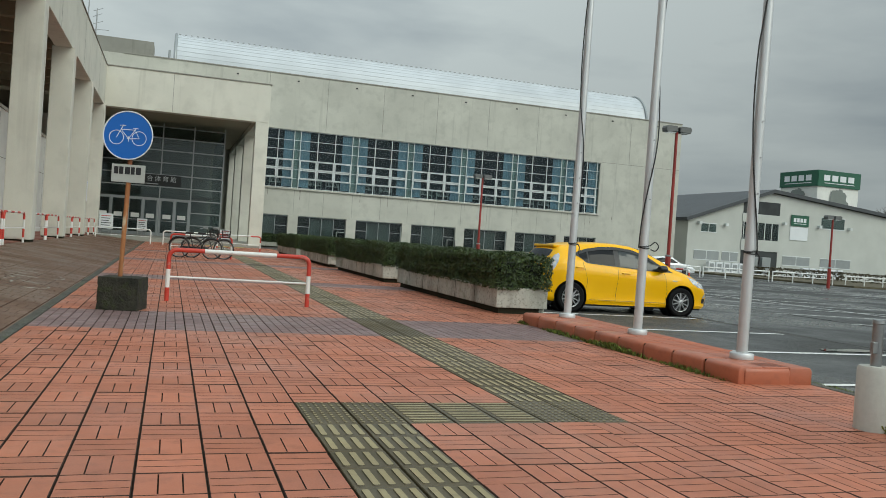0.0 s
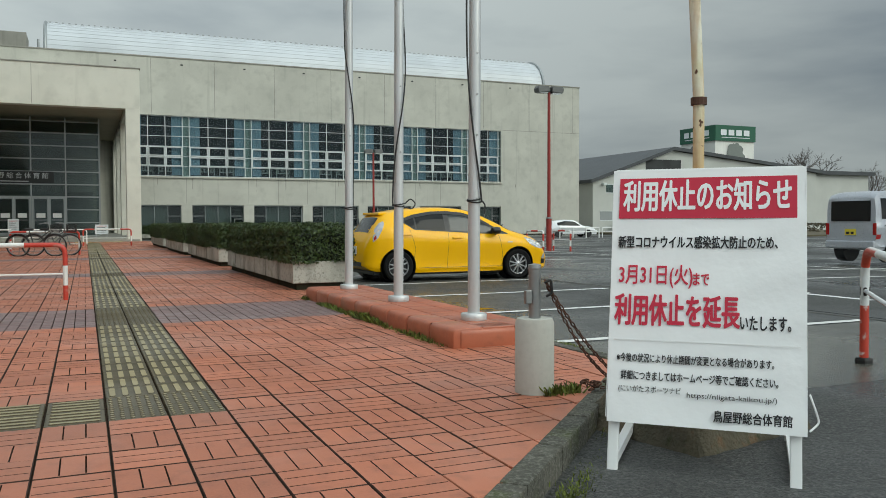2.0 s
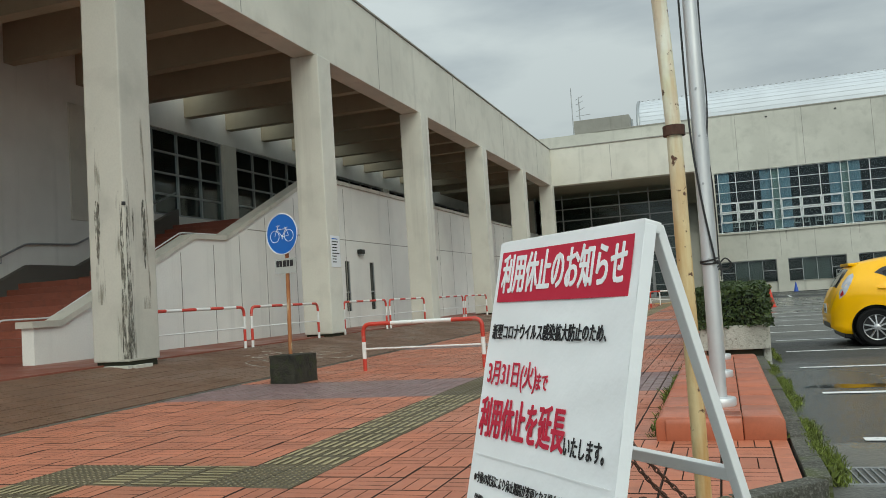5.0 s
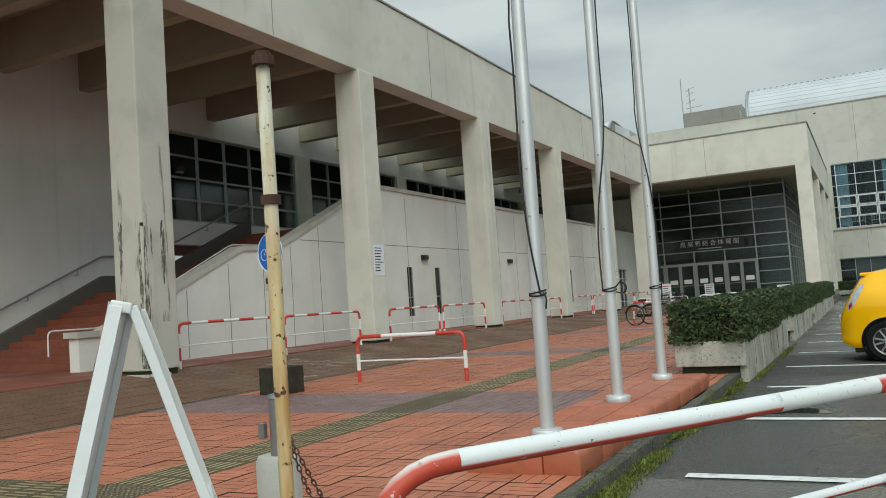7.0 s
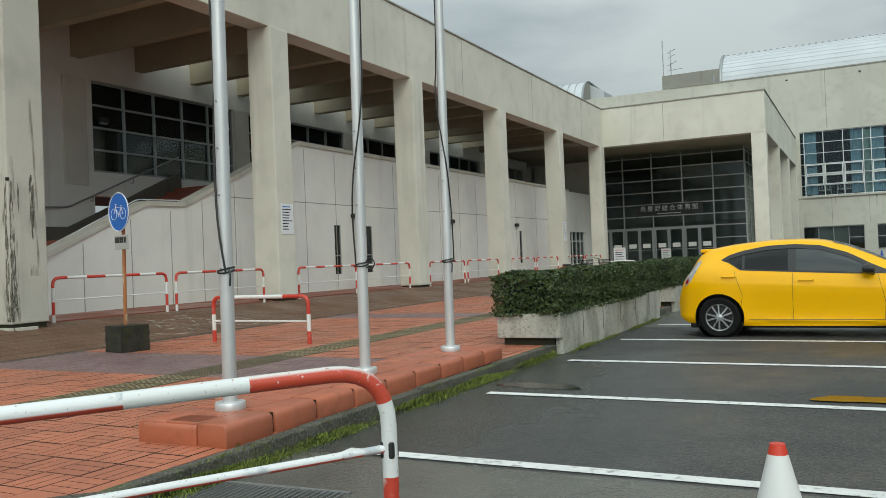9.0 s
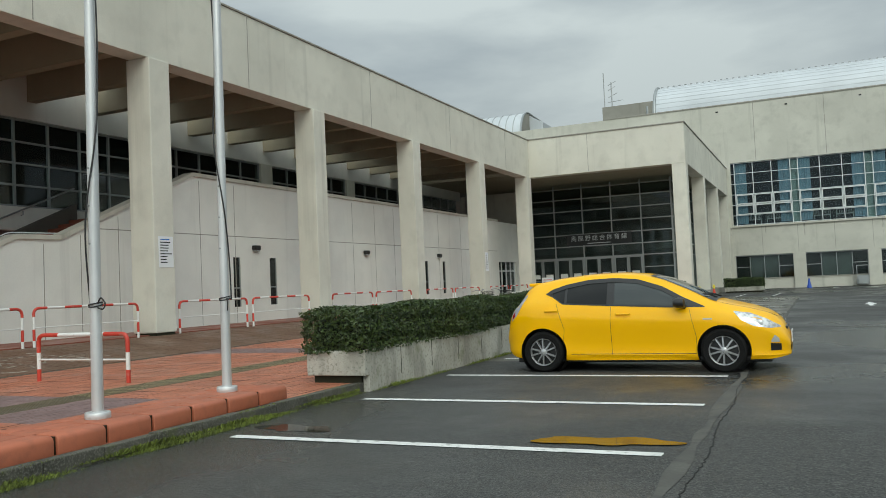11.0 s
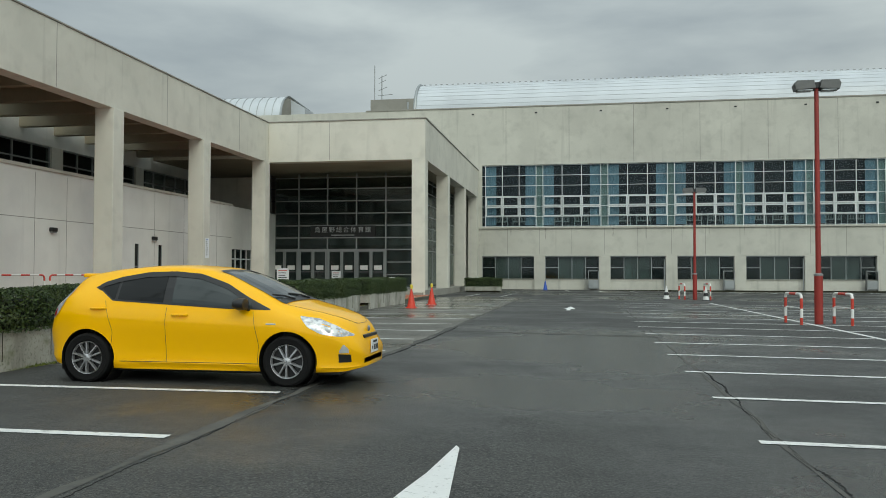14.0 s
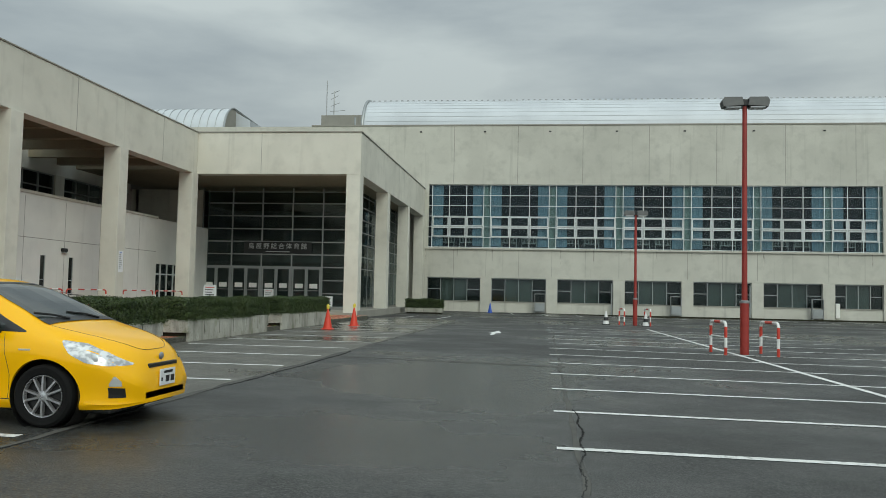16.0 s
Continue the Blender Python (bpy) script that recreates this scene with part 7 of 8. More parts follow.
car_park_lamp(21.68, 30.5, 6.56)
car_park_lamp(21.1, 51.7, 5.68)
car_park_lamp(44.2, 45.0, 4.58)
for lx, ly in ((21.68, 30.5), (21.1, 51.7)):
    for s in (-1, 1):
        xx = lx + s * 0.66
        barrier((xx - 0.10, ly + 0.55, lot_z(ly, lx)), (xx + 0.06, ly - 0.55, lot_z(ly, lx)), 0.86, 0.04, 0.14, (0.09, 0.18, 0.28, 0.42, 0.58, 0.72, 0.82, 0.91), 0.55, "small red and white hoop guarding a lamp post", "hoops beside the lamps")


# ---------------------------------------------------------------- traffic cones
CONE_RED = surface("red_cone_plastic", (0.60, 0.045, 0.02), 0.45, vary=0.1)
CONE_WHITE = surface("white_cone_band", (0.72, 0.72, 0.70), 0.45, vary=0.1)
CONE_BLUE = surface("blue_cone_plastic", (0.02, 0.08, 0.42), 0.45, vary=0.1)
CONE_YELLOW = surface("yellow_cone_cap", (0.65, 0.52, 0.05), 0.45, vary=0.1)


def cone(x, y, h, bands, base, label, cap=None):
    c = thing("traffic_cone", label, "traffic cone", at=(x, y, lot_z(y, x)))
    part("base", boxes((-0.19, 0.19, -0.19, 0.19, 0.0, 0.035), bevel=0.012), base, c)
    zs = [0.03] + [h * f for f, _ in bands[:-1]] + [h]
    for (f, m), z0, z1 in zip(bands, zs, zs[1:]):
        r0, r1 = 0.145 * (1 - z0 / h) + 0.028, 0.145 * (1 - z1 / h) + 0.028
        part("band", lathe([(0.0, z0), (r0, z0), (r1, z1), (0.0, z1)], 24), m, c, smooth=True)
    if cap:
        part("marker_lamp", lathe([(0.0, h), (0.05, h + 0.01), (0.06, h + 0.12), (0.03, h + 0.17), (0.0, h + 0.18)], 14), cap, c, smooth=True)
    return c


cone(10.75, 5.67, 0.57, ((0.42, CONE_RED), (0.62, CONE_WHITE), (0.93, CONE_WHITE), (1, CONE_RED)), CONE_RED, "red and white traffic cone standing on a bay line")
for x, y in ((8.70, 36.4), (8.86, 39.8)):
    cone(x, y, 0.72, ((0.5, CONE_RED), (1, CONE_RED)), CONE_RED, "red traffic cone with a yellow marker lamp", CONE_YELLOW)
for x, y in ((19.6, 51.6), (21.55, 50.9)):
    cone(x, y, 0.72, ((0.3, CONE_WHITE), (0.55, BLACK), (1, CONE_WHITE)), BLACK, "white and black traffic cone in the car park")
cone(12.3, 70.0, 0.75, ((0.5, CONE_BLUE), (1, CONE_BLUE)), CONE_BLUE, "blue traffic cone by the hall wall")


# ---------------------------------------------------------------- bicycles and their rack
def bicycle(x, y, turn, frame_m, label, lean_deg=4, basket=True):
    b = thing("bicycle", label, "bicycle", group="bicycles at the rack", at=(x, y, 0.0))
    b.matrix_basis = pose(x, y, 0.0, lean_deg, 0, turn)
    R_ = 0.33
    for wx in (-0.53, 0.53):
        wheel = part("wheel", tube_bm([(wx + 0.30 * math.cos(a), 0, R_ + 0.30 * math.sin(a)) for a in np.linspace(0, 2 * math.pi, 32, endpoint=False)], 0.012, 6, True), STEEL, b)
        part("tyre", tube_bm([(wx + R_ * math.cos(a), 0, R_ + R_ * math.sin(a)) for a in np.linspace(0, 2 * math.pi, 36, endpoint=False)], 0.019, 8, True), BLACK, wheel)
        bm = bmesh.new()
        for k in range(14):
            a = 2 * math.pi * k / 14
            tube(bm, [(wx, 0.02 * (-1) ** k, R_), (wx + 0.30 * math.cos(a), 0, R_ + 0.30 * math.sin(a))], 0.002, 3)
        part("spokes", bm, STEEL, wheel)
        part("mudguard", tube_bm([(wx + 0.36 * math.cos(a), 0, R_ + 0.36 * math.sin(a)) for a in np.linspace(0.4 if wx < 0 else 0.9, 2.9 if wx < 0 else 2.6, 14)], 0.02, 6), frame_m, wheel)
    for name, pts, r in (("down_tube", ((0.40, 0, 0.72), (-0.06, 0, 0.28)), 0.018), ("top_tube", ((0.38, 0, 0.78), (0.05, 0, 0.52), (-0.16, 0, 0.55)), 0.015), ("seat_tube", ((-0.06, 0, 0.28), (-0.20, 0, 0.80)), 0.016), ("chain_stay", ((-0.06, 0.04, 0.28), (-0.53, 0.05, 0.33)), 0.011), ("seat_stay", ((-0.17, 0.03, 0.66), (-0.53, 0.05, 0.33)), 0.010), ("fork", ((0.38, 0, 0.80), (0.44, 0.03, 0.60), (0.53, 0.04, 0.33)), 0.014), ("stem", ((0.38, 0, 0.78), (0.34, 0, 1.0)), 0.014)):
        part(name, tube_bm(pts, r, 8), frame_m, b)
    part("handlebar", tube_bm(rounded_path([(0.16, -0.28, 1.02), (0.30, -0.24, 1.05), (0.36, 0, 1.0), (0.30, 0.24, 1.05), (0.16, 0.28, 1.02)], 0.06, 4), 0.012, 8), STEEL, b)
    part("saddle", boxes((-0.34, -0.08, -0.08, 0.08, 0.80, 0.87), bevel=0.03), BLACK, b)
    part("carrier", boxes((-0.75, -0.30, -0.07, 0.07, 0.70, 0.72), bevel=0.005), STEEL, b)
    part("chain_guard", boxes((-0.50, 0.02, 0.05, 0.065, 0.27, 0.38), bevel=0.006), frame_m, b)
    part("kickstand", tube_bm([(-0.50, 0.06, 0.33), (-0.56, 0.14, 0.0)], 0.009, 6), STEEL, b)
    if basket:
        bm = bmesh.new()
        for k in range(9):
            f = k / 8
            tube(bm, [(0.46 + 0.04 * f + 0.2 * f, -0.15, 0.74), (0.46 + 0.26 * f, -0.17, 0.98)], 0.004, 3)
            tube(bm, [(0.46 + 0.24 * f, 0.15, 0.74), (0.46 + 0.26 * f, 0.17, 0.98)], 0.004, 3)
            tube(bm, [(0.46, -0.16 + 0.32 * f, 0.74), (0.45, -0.16 + 0.32 * f, 0.98)], 0.004, 3)
            tube(bm, [(0.70, -0.16 + 0.32 * f, 0.74), (0.72, -0.16 + 0.32 * f, 0.98)], 0.004, 3)
        for z in (0.76, 0.86, 0.98):
            tube(bm, [(0.45, -0.17, z), (0.72, -0.17, z), (0.72, 0.17, z), (0.45, 0.17, z)], 0.006, 4, True)
        part("basket", bm, BLACK, b, "black wire basket")
    return b


BIKEBLACK = surface("black_bicycle_enamel", (0.02, 0.021, 0.022), 0.3, vary=0.1, bump=0.0)
BIKEGREY = surface("grey_bicycle_enamel", (0.11, 0.115, 0.115), 0.35, 0.3, vary=0.1, bump=0.0)
bicycle(2.35, 28.9, -12, BIKEBLACK, "black city bicycle with wire basket leaning at the hoop")
bicycle(2.75, 29.35, -8, BIKEGREY, "grey city bicycle parked at the hoop", -3)
barrier((1.55, 29.9, 0.0), (3.55, 29.6, 0.0), 0.75, 0.032, 0.13, tidy(2.0, 0.8, 0.9, (0.25, 0.52, 1.25)), 0.47, "red and white hoop barrier with bicycles against it", "hoops in the forecourt")
barrier((3.65, 40.5, 0.0), (5.65, 40.5, 0.0), 0.75, 0.032, 0.13, tidy(2.0, 0.8, 0.9, (0.25, 0.52, 1.25)), 0.47, "red and white hoop barrier near the entrance", "hoops in the forecourt")
for x in (-2.0, 1.2):
    barrier((x, 44.5, 0.0), (x + 2.6, 44.5, 0.0), 0.72, 0.03, 0.15, (0.3, 0.7), 0.5, "white hoop barrier before the entrance steps", "white hoops at the entrance", mats=(WHITE, WHITE))

# notice stands at the entrance
for x, y, z, w, h in ((-2.0, 51.2, 0.10, 0.75, 1.35), (4.6, 51.3, 0.10, 0.70, 0.85), (-0.2, 55.8, 0.10, 0.6, 1.2)):
    st = thing("notice_stand", "white notice stand beside the entrance doors", "notice stand", at=(x, y, z), turn=-4)
    part("panel", boxes((-w / 2, w / 2, -0.015, 0.015, h * 0.35, h), bevel=0.004), SIGNWHITE, st)
    for s in (-1, 1):
        part("leg", boxes((s * w * 0.4 - 0.015, s * w * 0.4 + 0.015, -0.15, 0.15, 0.0, h * 0.36), bevel=0.004), STEEL, st)
    for k in range(5):
        part("printed_bar", boxes((-w * 0.36, w * (0.36 - 0.08 * (k % 3)), -0.018, -0.015, h * (0.88 - 0.1 * k), h * (0.91 - 0.1 * k))), INK if k else RED, st)

# air-conditioning units and downpipes along the hall
for k in (2, 4, 6):
    x = PIERS[k] - 1.35
    ac = thing("air_conditioner", "pale outdoor air-conditioning unit on a wall frame", "air conditioner", group="outdoor units along the hall", at=(x, FY - 0.20, -0.16))
    part("frame", boxes((-0.42, -0.38, -0.16, 0.16, 0, 1.55), (0.38, 0.42, -0.16, 0.16, 0, 1.55), (-0.42, 0.42, -0.16, 0.16, 1.5, 1.55), (-0.42, 0.42, -0.16, 0.16, 0.08, 0.12)), STEEL, ac)
    cs = part("case", boxes((-0.36, 0.36, -0.15, 0.15, 0.14, 0.78), bevel=0.02), FRAME_GREY, ac)
    bm = lathe([(0.05, 0.0), (0.22, 0.0), (0.22, 0.012), (0.05, 0.012)], 20, "y")
    bm.transform(Matrix.Translation((-0.06, -0.152, 0.46)))
    part("fan_grille", bm, FRAME_GREY, cs)
for k in (3, 5):
    x = PIERS[k] - 1.02
    part("downpipe", tube_bm([(x, FY - 0.06, -0.2), (x, FY - 0.06, 2.3)], 0.05, 10), FRAME_GREY, hall)
part("meter_box", boxes((PIERS[6] - 0.0 + 0.02, PIERS[6] + 0.30, FY - 0.12, FY + 0.1, 0.0, 1.1), bevel=0.015), CONC_LOW, hall)

# ---------------------------------------------------------------- drain grate and growth along the kerb
grate = thing("drain_grate", "galvanised steel drain grating across the car park entry", "drain", at=(7.46, 5.72, -0.108), turn=3)
part("frame", boxes((0, 0.96, 0, 0.03, -0.02, 0.008), (0, 0.96, 0.42, 0.45, -0.02, 0.008)), STEEL, grate)
for k in range(24):
    part("bar", boxes((0.04 * k, 0.04 * k + 0.008, 0.03, 0.42, -0.02, 0.006)), STEEL, grate)
# solid block under the bars, the pit's shade in its dark colour
part("pit", boxes((0, 0.96, 0.03, 0.42, -0.3, -0.02)), INSIDE_DARK, grate)
GRASS = surface("bright_moss_and_weeds", (0.12, 0.15, 0.022), 0.8, vary=0.4, big=6, random_amt=0.6, island=True)


def weeds(name, pts, count, width, seed, label, tall=0.05):
    r = random.Random(seed)
    vs, fs = [], []
    segs = list(zip(pts, pts[1:]))
    for _ in range(count):
        (xa, ya, za), (xb, yb, zb) = r.choice(segs)
        q = r.random()
        clump = 0.5 + 0.5 * math.sin((ya + (yb - ya) * q) * 3.1 + seed) * math.sin((ya + (yb - ya) * q) * 1.3)
        if r.random() > clump * 1.1:
            continue
        off = r.gauss(0, width)
        d = Vector((xb - xa, yb - ya, 0)).normalized()
        p = Vector((xa + (xb - xa) * q, ya + (yb - ya) * q, za + (zb - za) * q)) + Vector((-d.y, d.x, 0)) * off
        h = tall * r.uniform(0.3, 1.2) * (0.4 + clump)
        a = r.uniform(0, 6.28)
        s = Vector((math.cos(a), math.sin(a), 0)) * h * 0.22
        t = Vector((r.gauss(0, h * 0.5), r.gauss(0, h * 0.5), h))
        k = len(vs)
        vs += [p - s, p + s, p + t + s * 0.3, p + t - s * 0.3]
        fs.append((k, k + 1, k + 2, k + 3))
    me = bpy.data.meshes.new(name)
    me.from_pydata(vs, [], fs)
    me.materials.append(GRASS)
    return tagged(new(name, me), label, "weeds", kind="stuff")


weeds("weeds", [(7.43, 5.7, -0.11), (7.42, 12.6, -0.11)], 19000, 0.036, 1, "low green weeds and moss along the kerb", 0.024)
weeds("weeds", [(7.24, 11.8, 0.0), (7.24, 49.0, 0.0)], 9000, 0.015, 12, "moss between the kerb and the bricks", 0.02)
weeds("weeds", [(7.345, 5.6, 0.0), (7.345, 12.6, 0.0)], 1800, 0.012, 13, "moss tufts on the outer edge of the kerb", 0.014)
weeds("weeds", [(7.42, 5.30, -0.1), (3.10, 0.94, -0.1)], 9000, 0.035, 2, "low weeds along the slanting kerb", 0.022)
weeds("weeds", [(6.37, 6.6, 0.0), (6.37, 11.3, 0.0)], 2500, 0.02, 3, "tufts of grass at the foot of the plinth", 0.05)
weeds("weeds", [(6.4, 6.6, 0.0), (7.25, 6.6, 0.0)], 700, 0.015, 4, "tufts of grass at the end of the plinth", 0.04)
weeds("weeds", [(6.15, 4.7, 0.0), (6.4, 4.68, 0.0)], 500, 0.03, 6, "grass round the bollard foot", 0.06)
weeds("weeds", [(7.56, 12.6, -0.1), (7.56, 19.0, -0.1)], 2500, 0.02, 7, "moss at the foot of the planters", 0.03)

weeds("weeds", [(7.385, 5.7, -0.09), (7.385, 12.6, -0.09)], 4500, 0.012, 21, "low weeds growing up the kerb face", 0.036)

# painted bicycle mark on the walkway
bm = bmesh.new()


def on_walkway(u, v):
    """A point of the mark, u along the walkway and v across it, on the sloping paving."""
    x, y = -1.0 + v, 14.5 + u
    return (x, y, walk_z(x, y) - 0.027)


for u0 in (-0.95, 0.95):
    tube(bm, [on_walkway(u0 + 0.52 * math.cos(a), 0.35 + 0.52 * math.sin(a)) for a in np.linspace(0, 2 * math.pi, 28, endpoint=False)], 0.034, 6, True)
for seg in (((-0.95, 0.35), (-0.45, -0.45), (0.55, -0.5), (0.95, 0.35)), ((0.55, -0.5), (0.0, 0.32), (-0.45, -0.45)), ((-0.95, 0.35), (0.0, 0.32)), ((-0.62, -0.62), (-0.25, -0.62)), ((0.45, -0.78), (0.75, -0.72))):
    tube(bm, [on_walkway(*Vector(p).lerp(Vector(q), k / 8)) for p, q in zip(seg, seg[1:]) for k in range(8)] + [on_walkway(*seg[-1])], 0.034, 6)
tagged(part("bicycle_marking", bm, surface("worn_off_white_paint", (0.40, 0.38, 0.33), 0.7, dark=(0.12, 0.075, 0.05), dark_amt=0.95, dark_scale=6.0, dark_lo=0.46, dark_hi=0.56)), "worn white bicycle symbol painted on the brown walkway", "road marking", kind="structure")

# ---------------------------------------------------------------- shop building beyond the car park
shop = thing("shop_building", "pale clad shop with a dark pitched roof and green roof sign", "building", kind="structure")
SY, SZ = 80.0, -0.3
bm = bmesh.new()
prism(bm, [(57.2, SZ), (92.0, SZ), (92.0, 7.3), (68.5, 9.5), (57.2, 5.6)], "y", SY, SY + 28)
part("wall", bm, PALEWALL, shop)
bm = bmesh.new()
prism(bm, [(56.7, 5.45), (68.5, 9.55), (93.0, 7.25), (93.0, 7.65), (68.5, 9.95), (56.7, 5.85)], "y", SY - 0.5, SY + 28.5)
part("roof", bm, DARKROOF, shop)
part("annex", boxes((92.0, 103.0, SY + 1, SY + 28, SZ, 7.2)), PALEWALL, shop)
part("annex_roof", boxes((92.0, 103.6, SY + 0.4, SY + 28.5, 7.2, 7.7)), DARKROOF, shop)
# middle bay with balconies; a flat dark panel paints the shade of its recess
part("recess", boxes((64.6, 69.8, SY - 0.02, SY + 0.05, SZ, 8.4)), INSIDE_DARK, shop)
for z0, z1 in ((2.6, 3.9), (5.9, 6.9)):
    part("balcony_front", boxes((64.5, 69.9, SY - 0.12, SY - 0.021, z0, z1)), PALEWALL, shop)
win = part("balcony_window", boxes((64.7, 69.7, SY - 0.06, SY - 0.022, 3.9, 5.9)), GLASS_DARK, shop)
for k in range(6):
    part("mullion", boxes((64.7 + k, 64.78 + k, SY - 0.09, SY - 0.06, 3.9, 5.9)), FRAME, win)
for xa, xb, z0, z1 in ((59.0, 61.0, 4.4, 5.3), (76.0, 79.5, 5.9, 7.2), (58.2, 61.6, 1.2, 2.2), (62.0, 64.2, 1.2, 2.2), (70.6, 74.6, 1.2, 2.2), (76.2, 80.8, 1.2, 2.2)):
    w_ = part("window", boxes((xa, xb, SY - 0.03, SY - 0.005, z0, z1)), FRAME_GREY if z1 < 3 else GLASS_DARK, shop)
    part("window_frame", boxes((xa - 0.08, xb + 0.08, SY - 0.05, SY - 0.03, z1, z1 + 0.1), (xa - 0.08, xb + 0.08, SY - 0.05, SY - 0.03, z0 - 0.1, z0), ((xa + xb) / 2 - 0.04, (xa + xb) / 2 + 0.04, SY - 0.045, SY - 0.03, z0, z1)), FRAME, w_)
for x in (58.4, 62.0, 70.2, 75.4, 80.0):
    part("flood_light", boxes((x, x + 0.35, SY - 0.5, SY - 0.02, 5.9 if x > 70 else 5.2, 6.2 if x > 70 else 5.5), bevel=0.03), FRAME, shop)
for k in range(6):
    for x0_ in (59.6, 72.8):
        a = x0_ + 1.05 * k
        ac = part("outdoor_unit", boxes((a, a + 0.85, SY - 1.0, SY - 0.5, SZ, 1.0), bevel=0.03), SIGNWHITE, shop)
        part("fan_grille", boxes((a + 0.15, a + 0.7, SY - 1.02, SY - 1.001, 0.1, 0.8)), FRAME_GREY, ac)
part("parked_bins", boxes((65.2, 66.4, SY - 0.9, SY - 0.2, SZ, 1.9), (67.0, 68.2, SY - 0.9, SY - 0.2, SZ, 1.9), bevel=0.05), FRAME_GREY, shop)
SIGNTREE = surface("grey_printed_tree", (0.20, 0.22, 0.20), 0.7, vary=0.1)


def sign_face(parent, m, w, h, tree=True):
    """A green sign face with pale bars for its lettering, and a grey tree shape below."""
    def put(name, bm, mat_):
        bm.transform(m)
        return part(name, bm, mat_, parent)
    put("sign_panel", boxes((0, w, -0.06, 0, 0, h)), GREEN_SIGN)
    for k in range(4):
        a = w * (0.13 + 0.19 * k)
        put("sign_bar", boxes((a, a + w * 0.14, -0.08, -0.061, h * 0.36, h * 0.72)), SIGNWHITE)
    put("sign_bar", boxes((w * 0.15, w * 0.85, -0.08, -0.061, h * 0.20, h * 0.24)), SIGNWHITE)
    if tree:
        bm = bmesh.new()
        rt_ = random.Random(2)
        pts = []
        for k in range(22):
            a = math.pi * (k / 21)
            q = 1 + rt_.uniform(-0.12, 0.12)
            pts.append((w * 0.5 + w * 0.22 * q * math.cos(a), -h * 1.05 + h * 0.95 * q * math.sin(a)))
        prism(bm, pts, "y", -0.03, -0.01)
        put("tree_shape", bm, SIGNTREE)


tower = part("sign_tower", boxes((75.6, 81.9, SY + 0.6, SY + 6.9, 8.0, 11.1), bevel=0.03), CONC_LOW, shop)
sign_face(tower, Matrix.Translation((75.5, SY + 0.5, 11.05)), 6.5, 1.95)
sign_face(tower, Matrix.Translation((75.5, SY + 7.0, 11.05)) @ Matrix.Rotation(radians(-90), 4, "Z"), 6.5, 1.95)
sign_face(tower, Matrix.Translation((71.4, SY - 0.1, 5.9)), 2.6, 1.3, False)
part("sign_panel", boxes((71.4, 74.0, SY - 0.09, SY - 0.02, 4.2, 5.8)), SIGNWHITE, tower)
part("roof_box", boxes((75.6, 81.9, SY + 0.6, SY + 6.9, 11.1, 12.9)), DARKROOF, tower)

# guard rails along the edge of the car park
for xa, xb, y in ((35.5, 38.7, 52.0), (39.2, 44.9, 52.0), (45.5, 51.0, 52.0), (52.6, 58.0, 52.0)):
    gr = thing("guard_rail", "low white guard rail at the edge of the car park", "guard rail", group="guard rails", at=(xa, y, lot_z(y)))
    part("rail", tube_bm([(0, 0, 0.72), (xb - xa, -0.3, 0.72)], 0.045, 8), WHITE, gr)
    part("rail", tube_bm([(0, 0, 0.42), (xb - xa, -0.3, 0.42)], 0.03, 8), WHITE, gr)
    for k in range(4):
        f = k / 3
        part("post", tube_bm([((xb - xa) * f, -0.3 * f, -0.05), ((xb - xa) * f, -0.3 * f, 0.74)], 0.045, 8), WHITE, gr)
verge = surface("brown_winter_verge", (0.10, 0.085, 0.05), 0.95, vary=0.35, big=1.0, fine=15, bump=0.4)
bm = bmesh.new()
box(bm, 51.5, 130, 50, 77, -0.5, -0.12)
tagged(part("verge", bm, verge), "brown winter grass strip before the shop", "ground", kind="structure")
weeds_b = leaf_mesh(60, 1.6, 0.0, 0.9, 5000, 21, 0.16)
me = bpy.data.meshes.new("scrub")
me.from_pydata(*[weeds_b[0], [], weeds_b[1]])
me.materials.append(surface("dry_brown_scrub", (0.085, 0.072, 0.045), 0.9, vary=0.3))
sc = new("scrub", me)
sc.matrix_basis = pose(86, 62, -0.15, 0, 0, -10)
tagged(sc, "dry brown scrub beyond the car park", "scrub", kind="stuff")


# ---------------------------------------------------------------- bare trees and the distance
BARK = surface("grey_brown_bark", (0.085, 0.07, 0.06), 0.9, vary=0.3)


def bare_tree(x, y, height, seed, label, group=""):
    r = random.Random(seed)
    t = thing("bare_tree", label, "tree", group=group, at=(x, y, -0.3))
    trunk = bmesh.new()
    twigs = bmesh.new()

    def grow(p, d, length, rad, depth):
        q = p + d * length
        bm_ = trunk if depth < 2 else twigs
        mid_ = p.lerp(q, 0.5) + Vector((r.gauss(0, 0.04), r.gauss(0, 0.04), 0)) * length
        tube(bm_, [p, mid_, q], [max(rad, 0.022), max(rad * 0.82, 0.02), max(rad * 0.66, 0.018)], 6 if depth < 2 else 3)
        if depth >= 5:
            return
        for _ in range(3 if depth else 5):
            nd = (d + Vector((r.gauss(0, 0.55), r.gauss(0, 0.55), r.gauss(0.08, 0.30)))).normalized()
            grow(p.lerp(q, r.uniform(0.6, 1.0)), nd, length * r.uniform(0.58, 0.8), rad * 0.55, depth + 1)
    grow(Vector((0, 0, 0)), Vector((0, 0, 1)), height * 0.30, height * 0.022, 0)
    part("trunk", trunk, BARK, t)
    part("crown", twigs, BARK, t, "fine bare winter twigs")
    return t


